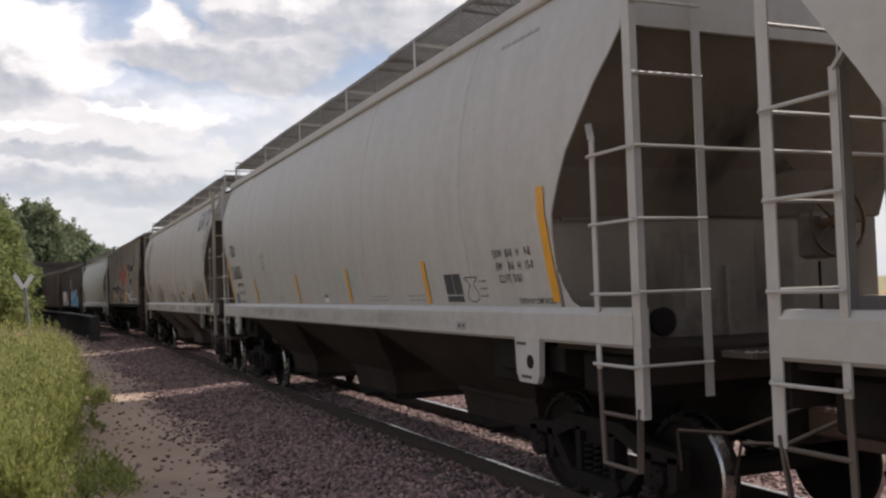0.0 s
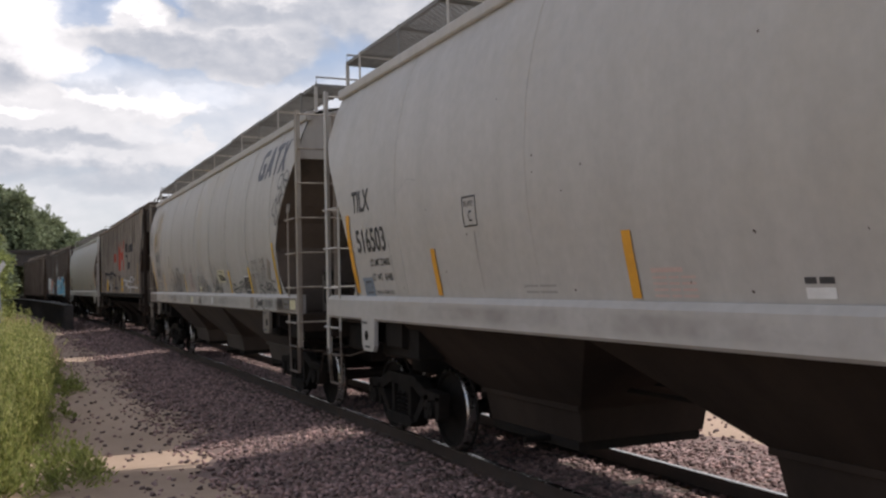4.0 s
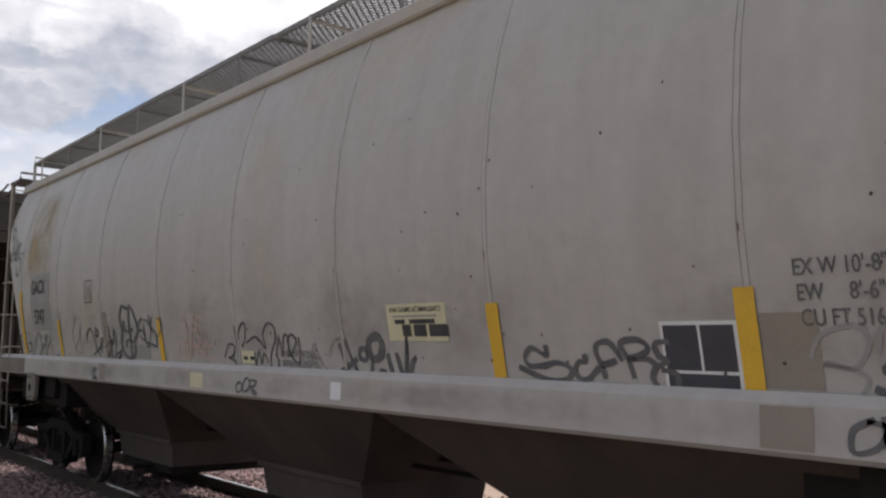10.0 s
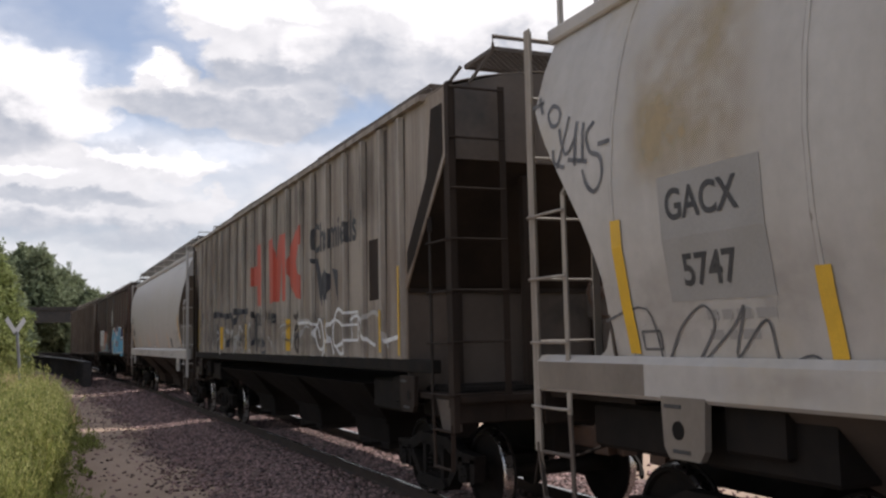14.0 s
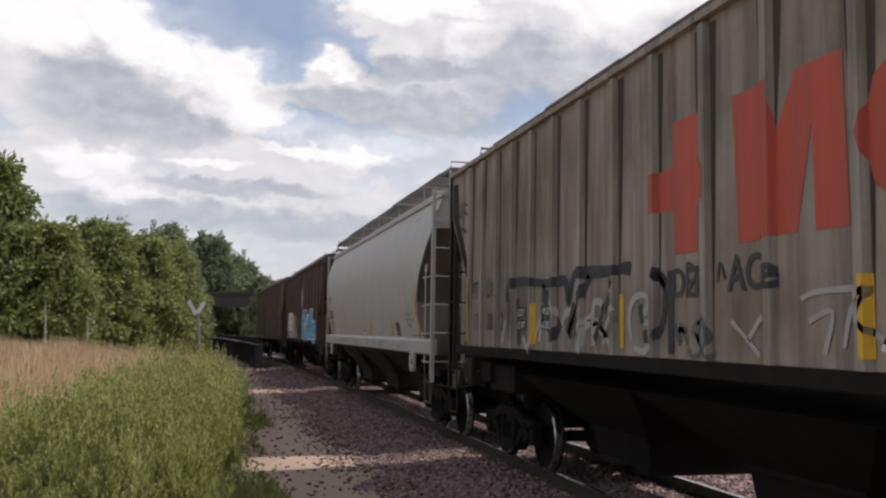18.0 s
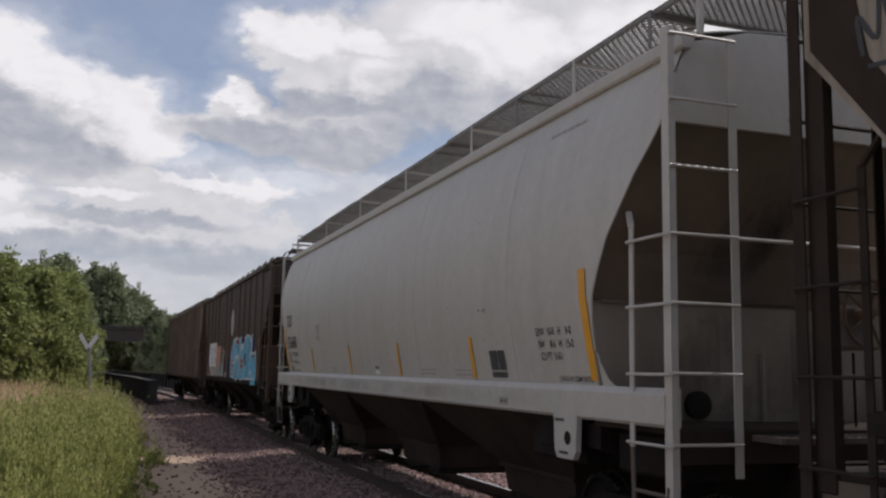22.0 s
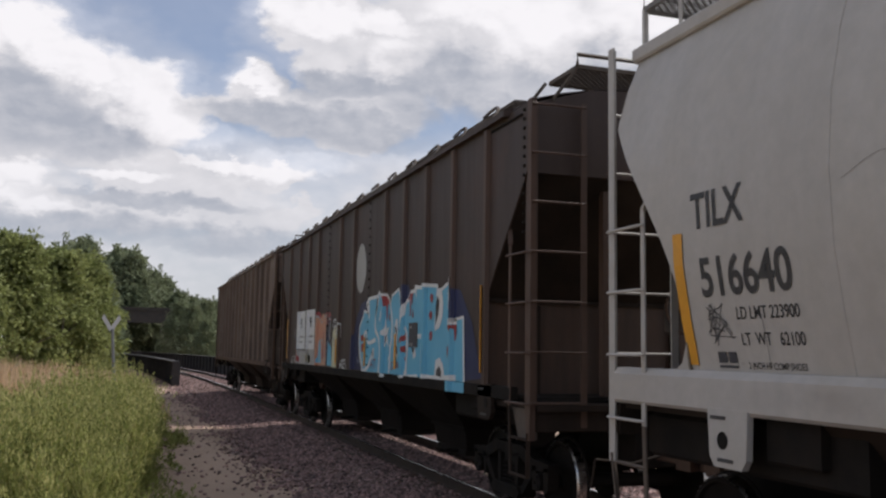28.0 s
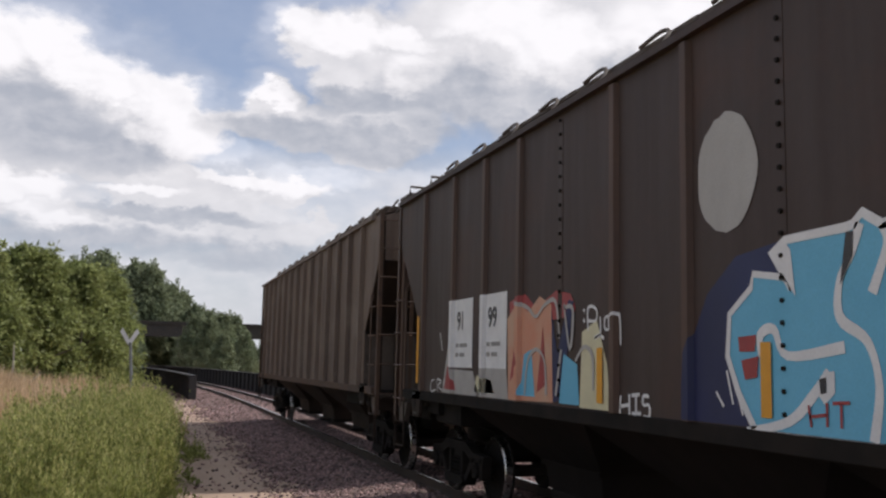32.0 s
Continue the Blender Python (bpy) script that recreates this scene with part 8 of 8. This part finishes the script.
    # deep blue shadow, then the light blue letters and their white edges
    patch("graffiti_shadow", [[(-0.30, 1.5), (-0.34, 2.0), (-0.6, 2.42), (-0.95, 2.66), (-1.5, 2.72), (-1.9, 2.66), (-1.4, 1.5)], [(-3.3, 2.6), (-3.5, 2.84), (-3.85, 2.80), (-4.0, 2.6), (-3.5, 2.2)],
                              [(-5.6, 2.2), (-5.7, 2.66), (-6.1, 2.6), (-6.5, 2.2), (-6.85, 1.55), (-6.2, 1.5)]], M_BLUEINK, car, P, 0.005, "deep blue graffiti shadow")
    body = [(-1.14, 1.49), (-0.97, 1.72), (-0.85, 1.97), (-0.88, 2.26), (-1.13, 2.43), (-1.15, 2.52), (-1.48, 2.47), (-1.54, 2.39), (-1.34, 2.65), (-1.48, 2.71), (-2.04, 2.72), (-2.10, 2.73), (-2.17, 2.79), (-2.32, 2.70), (-2.47, 2.72), (-2.67, 2.71), (-2.81, 2.64), (-2.89, 2.55), (-2.96, 2.69), (-3.20, 2.74), (-3.34, 2.77), (-3.42, 2.67), (-3.47, 2.45), (-3.48, 2.24), (-3.60, 2.44), (-3.74, 2.55), (-3.88, 2.59), (-3.99, 2.69), (-4.17, 2.70), (-4.18, 2.75), (-4.62, 2.72), (-4.67, 2.75), (-5.21, 2.71), (-5.23, 2.65), (-5.37, 2.65), (-5.77, 2.75), (-5.79, 2.53), (-5.73, 2.23), (-6.22, 2.27), (-6.27, 1.49), (-5.00, 1.49), (-3.00, 1.49)]
    patch("graffiti_letters", [body], M_CYAN, car, P, 0.009, "light blue graffiti letters")
    patch("graffiti_letters", [rect(-5.60, -6.30, 1.36, 1.485)], M_CYAN, car, [(0, 1.552), (9, 1.552)], 0.004, "light blue overspray on the sill")
    strokes("graffiti_edge", [[(-y, z) for y, z in body[:40]]], 0.06, M_WHITEINK, car, P, 0.013, "white graffiti outline", 0.0, 0.0, 1.0, False)
    strokes("graffiti_edge", [[(1.09, 1.26), (1.01, 1.09), (0.91, 0.93), (0.91, 0.72), (1.12, 0.58), (1.20, 0.33), (1.15, 0.02)], [(1.26, 1.23), (1.29, 1.11), (1.17, 0.85)], [(1.83, 1.07), (1.94, 0.82), (1.92, 0.58), (1.83, 0.31), (1.80, 0.03)], [(0.16, 0.50), (0.16, 0.64), (0.30, 0.67), (0.43, 0.50), (0.94, 0.55)], [(0.00, 0.00), (0.43, 0.09), (0.67, 0.27), (0.80, 0.41)], [(2.63, 0.72), (2.73, 0.64), (2.77, 0.37), (2.71, 0.04)]], 0.070, M_WHITEINK, car, P, 0.013, "white graffiti inner lines", -1.06, 1.47)
    strokes("graffiti_edge", [[(0.28, 1.20), (0.27, 0.86), (0.24, 0.74), (0.29, 0.43), (0.28, 0.00)], [(0.29, 0.55), (0.00, 0.54)], [(0.87, 1.18), (0.84, 1.04)], [(1.39, 0.72), (1.33, 0.62), (1.37, 0.44)], [(1.39, 0.71), (1.65, 0.71)], [(0.30, 0.00), (0.84, 0.00), (1.63, 0.02)], [(1.03, 1.13), (1.08, 0.92), (0.99, 0.71), (0.78, 0.63)]], 0.065, M_WHITEINK, car, P, 0.013, "white graffiti inner lines", -4.34, 1.51)
    strokes("graffiti_edge", [[(0.00, 0.01), (1.15, 0.00), (2.00, 0.00), (2.67, 0.02), (3.26, 0.04)]], 0.050, M_WHITEINK, car, P, 0.015, "white lower edge", -1.11, 1.46)
    patch("graffiti_highlight", [[(-1.34, 2.65), (-1.48, 2.71), (-1.54, 2.64), (-1.58, 2.34)], [(-3.47, 2.22), (-3.51, 2.29), (-3.60, 2.44), (-3.74, 2.55), (-3.73, 2.45), (-3.62, 2.26), (-3.57, 2.16)], [(-1.75, 1.75), (-1.84, 1.87), (-1.91, 1.88), (-1.91, 1.75), (-1.82, 1.68)], [(-3.14, 2.23), (-3.21, 2.33), (-3.31, 2.32), (-3.33, 2.12), (-3.29, 1.96), (-3.34, 1.79), (-3.28, 1.72), (-3.21, 1.79), (-3.24, 1.98), (-3.17, 2.11)], [(-2.88, 1.98), (-2.94, 1.90), (-2.94, 1.59), (-2.82, 1.49), (-2.88, 1.74), (-2.73, 1.67), (-2.87, 1.78)], [(-3.68, 1.52), (-3.79, 1.63), (-3.85, 1.54), (-3.78, 1.47)]], M_WHITEINK, car, P, 0.014, "white graffiti highlights")
    patch("graffiti_star", [[(-2.41, 2.13), (-2.58, 2.17), (-2.62, 2.39), (-2.69, 2.18), (-2.86, 2.22), (-2.73, 2.09), (-2.83, 1.89), (-2.69, 1.98), (-2.59, 1.90), (-2.59, 2.08)]], M_WHITEINK, car, P, 0.015, "white star")
    patch("graffiti_pupil", [[(-3.17, 2.20), (-3.24, 2.22), (-3.28, 2.13), (-3.26, 2.07)], [(-3.24, 1.94), (-3.31, 1.90), (-3.33, 1.81), (-3.27, 1.79)], [(-1.78, 1.83), (-1.84, 1.84), (-1.84, 1.75), (-1.79, 1.74)], [(-2.04, 2.69), (-2.10, 2.69), (-2.09, 2.55), (-1.98, 2.38)], [(-2.61, 2.06), (-2.71, 2.09), (-2.66, 1.99), (-2.60, 1.93)]], M_BLACK, car, P, 0.018, "black graffiti accents")
    patch("graffiti_highlight", [[(-5.20, 2.66), (-5.38, 2.64), (-5.43, 2.42), (-5.33, 2.21), (-5.12, 2.14), (-5.11, 2.23)], [(-5.13, 1.52), (-5.17, 1.73), (-5.34, 1.77), (-5.49, 1.68), (-5.54, 1.52)], [(-4.10, 1.85), (-4.23, 1.91), (-4.28, 1.79), (-4.17, 1.73)], [(-5.67, 2.11), (-5.71, 2.21), (-5.73, 1.95)], [(-4.17, 2.74), (-4.27, 2.74), (-4.24, 2.56)]], M_WHITEINK, car, P, 0.015, "white graffiti highlights")
    patch("graffiti_pupil", [[(-5.22, 2.58), (-5.31, 2.50), (-5.27, 2.33), (-5.16, 2.19), (-5.15, 2.45)], [(-5.20, 1.54), (-5.23, 1.61), (-5.34, 1.66), (-5.42, 1.60), (-5.42, 1.52)], [(-4.07, 1.90), (-4.21, 1.89), (-4.17, 1.79)]], M_BLACK, car, P, 0.018, "black graffiti accents")
    patch("graffiti_drip", [[(-2.46, 2.71), (-2.66, 2.70), (-2.80, 2.63), (-2.87, 2.54), (-2.74, 2.58), (-2.74, 2.36), (-2.68, 2.32), (-2.65, 2.55), (-2.58, 2.54), (-2.57, 2.64)], [(-2.84, 2.42), (-2.88, 2.41), (-2.88, 2.31), (-2.82, 2.31)], [(-2.40, 2.44), (-2.44, 2.45), (-2.44, 2.31), (-2.39, 2.28)], [(-3.87, 2.59), (-3.98, 2.68), (-4.11, 2.67), (-4.07, 2.61), (-4.07, 2.51), (-4.03, 2.52), (-4.02, 2.60), (-3.99, 2.59), (-4.00, 2.35), (-3.95, 2.35), (-3.95, 2.58)], [(-4.09, 2.44), (-4.12, 2.44), (-4.13, 2.32), (-4.08, 2.31)], [(-3.49, 2.15), (-3.61, 2.17), (-3.52, 2.08)], [(-3.50, 1.94), (-3.55, 2.00), (-3.75, 2.11), (-3.79, 2.02)], [(-3.64, 1.90), (-3.72, 1.93), (-3.78, 1.89), (-3.76, 1.82), (-3.66, 1.83)], [(-3.72, 1.75), (-3.78, 1.76), (-3.78, 1.71), (-3.73, 1.71)], [(-0.98, 2.10), (-1.18, 2.11), (-1.16, 2.00), (-0.99, 2.00)], [(-1.01, 1.94), (-1.20, 1.97), (-1.18, 1.83), (-1.05, 1.81)]], M_REDINK, car, P, 0.016, "dark red graffiti dots and drips")
    patch("graffiti_drip", [[(-5.04, 2.56), (-5.02, 2.52), (-4.99, 2.50), (-4.94, 2.51), (-4.91, 2.53), (-4.89, 2.57), (-4.91, 2.60), (-4.94, 2.62), (-4.99, 2.62), (-5.02, 2.59)], [(-5.01, 2.33), (-4.99, 2.29), (-4.96, 2.27), (-4.91, 2.27), (-4.88, 2.30), (-4.86, 2.33), (-4.88, 2.37), (-4.92, 2.39), (-4.96, 2.39), (-4.99, 2.37)], [(-5.02, 2.05), (-5.00, 2.01), (-4.97, 1.99), (-4.93, 1.99), (-4.90, 2.01), (-4.89, 2.05), (-4.90, 2.09), (-4.93, 2.12), (-4.97, 2.12), (-5.01, 2.09)], [(-5.73, 2.18), (-5.99, 2.18), (-5.99, 2.07), (-5.95, 1.99), (-5.91, 1.99), (-5.90, 2.12), (-5.86, 2.14), (-5.83, 2.10), (-5.79, 2.14)], [(-5.82, 1.85), (-5.81, 1.81), (-5.79, 1.78), (-5.77, 1.78), (-5.76, 1.81), (-5.75, 1.85), (-5.76, 1.89), (-5.78, 1.92), (-5.80, 1.92), (-5.82, 1.89)]], M_REDINK, car, P, 0.016, "dark red graffiti dots and drips")
    strokes("graffiti_edge", [[(0.00, 0.13), (0.02, 0.00)], [(0.16, 0.15), (0.16, 0.01)], [(0.00, 0.06), (0.16, 0.08)], [(0.21, 0.15), (0.35, 0.16)], [(0.28, 0.15), (0.28, 0.01)], [(1.43, 0.13), (1.33, 0.12), (1.34, 0.03), (1.43, 0.05)], [(1.47, 0.04), (1.47, 0.13), (1.53, 0.11), (1.48, 0.08), (1.54, 0.04)], [(1.57, 0.04), (1.59, 0.15), (1.63, 0.05)], [(1.66, 0.05), (1.69, 0.14), (1.71, 0.05)]], 0.020, M_REDINK, car, P, 0.017, "dark red spray-can letters", -1.68, 1.54)
    strokes("graffiti_edge", [[(0.02, 0.17), (0.00, 0.00)], [(0.17, 0.19), (0.17, 0.01)], [(0.00, 0.08), (0.17, 0.10)], [(0.21, 0.18), (0.34, 0.19)], [(0.28, 0.18), (0.28, 0.03)], [(0.21, 0.03), (0.36, 0.04)], [(0.49, 0.18), (0.40, 0.18), (0.40, 0.11), (0.49, 0.11), (0.49, 0.02), (0.40, 0.02)]], 0.030, M_WHITEINK, car, P, 0.008, "white spray-can letters", 0.72, 1.47)
    strokes("graffiti_edge", [[(0.10, 0.14), (0.10, 0.35), (0.26, 0.33), (0.26, 0.23), (0.10, 0.23)], [(0.34, 0.26), (0.34, 0.10), (0.23, 0.08)], [(0.43, 0.25), (0.54, 0.25), (0.54, 0.15), (0.43, 0.15), (0.43, 0.25)], [(0.60, 0.13), (0.60, 0.25), (0.70, 0.25), (0.72, 0.00)], [(0.00, 0.34), (0.03, 0.32)], [(0.00, 0.25), (0.03, 0.22)], [(0.23, 0.06), (0.32, 0.10), (0.41, 0.06)]], 0.030, M_WHITEINK, car, P, 0.008, "white spray-can tag", 1.42, 2.07)
    strokes("graffiti_edge", [[(0.16, 0.17), (0.00, 0.13), (0.01, 0.00), (0.22, 0.03)], [(0.31, 0.01), (0.29, 0.17), (0.48, 0.14), (0.33, 0.09), (0.51, 0.02)], [(0.67, 0.18), (0.58, 0.14), (0.68, 0.08), (0.59, 0.02)], [(0.37, 0.81), (0.49, 0.57)]], 0.022, M_WHITEINK, car, P, 0.008, "white spray-can letters", 6.24, 1.50)
    strokes("graffiti_edge", [[(0.00, 0.15), (0.09, 0.05)], [(0.13, 0.30), (0.20, 0.07)], [(0.25, 0.15), (0.31, 0.00)]], 0.020, M_WHITEINK, car, P, 0.008, "", -0.70, 1.57)
    patch("graffiti_fill", [[(3.25, 1.55), (3.29, 2.59), (2.84, 2.65), (2.53, 2.48), (2.04, 2.63), (1.71, 2.58), (1.59, 2.44), (1.65, 2.36), (2.38, 2.33), (2.66, 1.57)]], M_REDINK, car, P, 0.004, "dull red graffiti ground")
    strokes("graffiti_edge", [[(0.00, 1.01), (0.37, 0.93), (0.60, 0.82), (0.82, 0.93), (1.09, 0.95), (1.19, 0.58)], [(0.32, 0.00), (0.39, 0.35), (0.61, 0.48), (0.83, 0.36), (0.88, 0.02)], [(1.29, 0.91), (1.43, 0.47), (1.49, 0.85), (1.29, 0.88)], [(1.55, 0.36), (1.73, 0.49), (1.90, 0.41), (1.92, 0.10)], [(1.11, 0.02), (1.23, 0.47)]], 0.045, M_GREYINK, car, P, 0.012, "pale spray-can arches", 3.13, 1.57)
    patch("black_panel", [rect(-3.66 - q, -4.10 - q, 1.90, 2.25)], M_DECAL, car, P, 0.016, "black stencil panel")
    bars("panel_text", -3.74 - q, 2.17, [0.09], 0.03, M_GREYINK, car, [(0, 1.55), (9, 1.55)])
    bars("panel_text", -3.70 - q, 1.93, [0.05, 0.02, 0.06], 0.025, M_GREYINK, car, [(0, 1.55), (9, 1.55)], 0.03)
    # rivets down two lap joints, along the eave and on the corner
    rivet = Mesh().tube([(0, 0, 0), (-0.018, 0, 0)], 0.018, 6).data("rivet", M_IRON)
    for y in (1.95, -1.45):
        part("lap_joint", Mesh().box((-1.5245, y, 2.93), (0.02, 0.10, 2.86)), M_BROWN, car)
        for k in range(20):
            part("rivet", rivet, None, car, m=pose(-1.535, y, 1.6 + 0.145 * k))
    for k in range(14):
        part("rivet", rivet, None, car, m=pose(-1.53, -8.02, 3.1 + 0.1 * k))
        part("rivet", rivet, None, car, m=pose(-1.53, -7.1 - 0.065 * k, 4.36))
    return car


CARS = [(curved_hopper("covered_hopper_car", "off-white curved-side covered hopper car", -4.0, M_WHITE, stripe_row((-6.97, 6.97), (-4.1, 4.1))), -4.0),
        (car_b(), 13.51), (car_c(), 31.45), (car_d(), 49.85), (car_e(), 67.68), (car_f(), 85.65),
        (ribbed_hopper("covered_hopper_car", "dusty tan ribbed covered hopper car, last of the train", 103.94, M_TAN, [-7.45 + 1.14 * k for k in range(14)], [(-7.2, 1.6, 2.5, 0.1)], half=7.65, floor=1.44, eave=4.52, over=1.0), 103.94)]


def motions():
    """The cars roll towards the camera along the track, and their wheelsets turn."""
    for car, y0 in CARS:
        rows = []
        for k in range(33):
            s = y0 - rolled(k)
            xa, ya, _ = track(s - 6.7)
            xb, yb, _ = track(s + 6.7)
            rows.append((k, pose((xa + xb) / 2, (ya + yb) / 2, 0, 0, 0, math.degrees(math.atan2(xa - xb, yb - ya)))))
        walk(car, rows)
    for ws, k in WHEELSETS:
        walk(ws, [(q / 4, pose(0, k, WHEEL_R, math.degrees(rolled(q / 4) / WHEEL_R), 0, 0)) for q in range(129)])


motions()
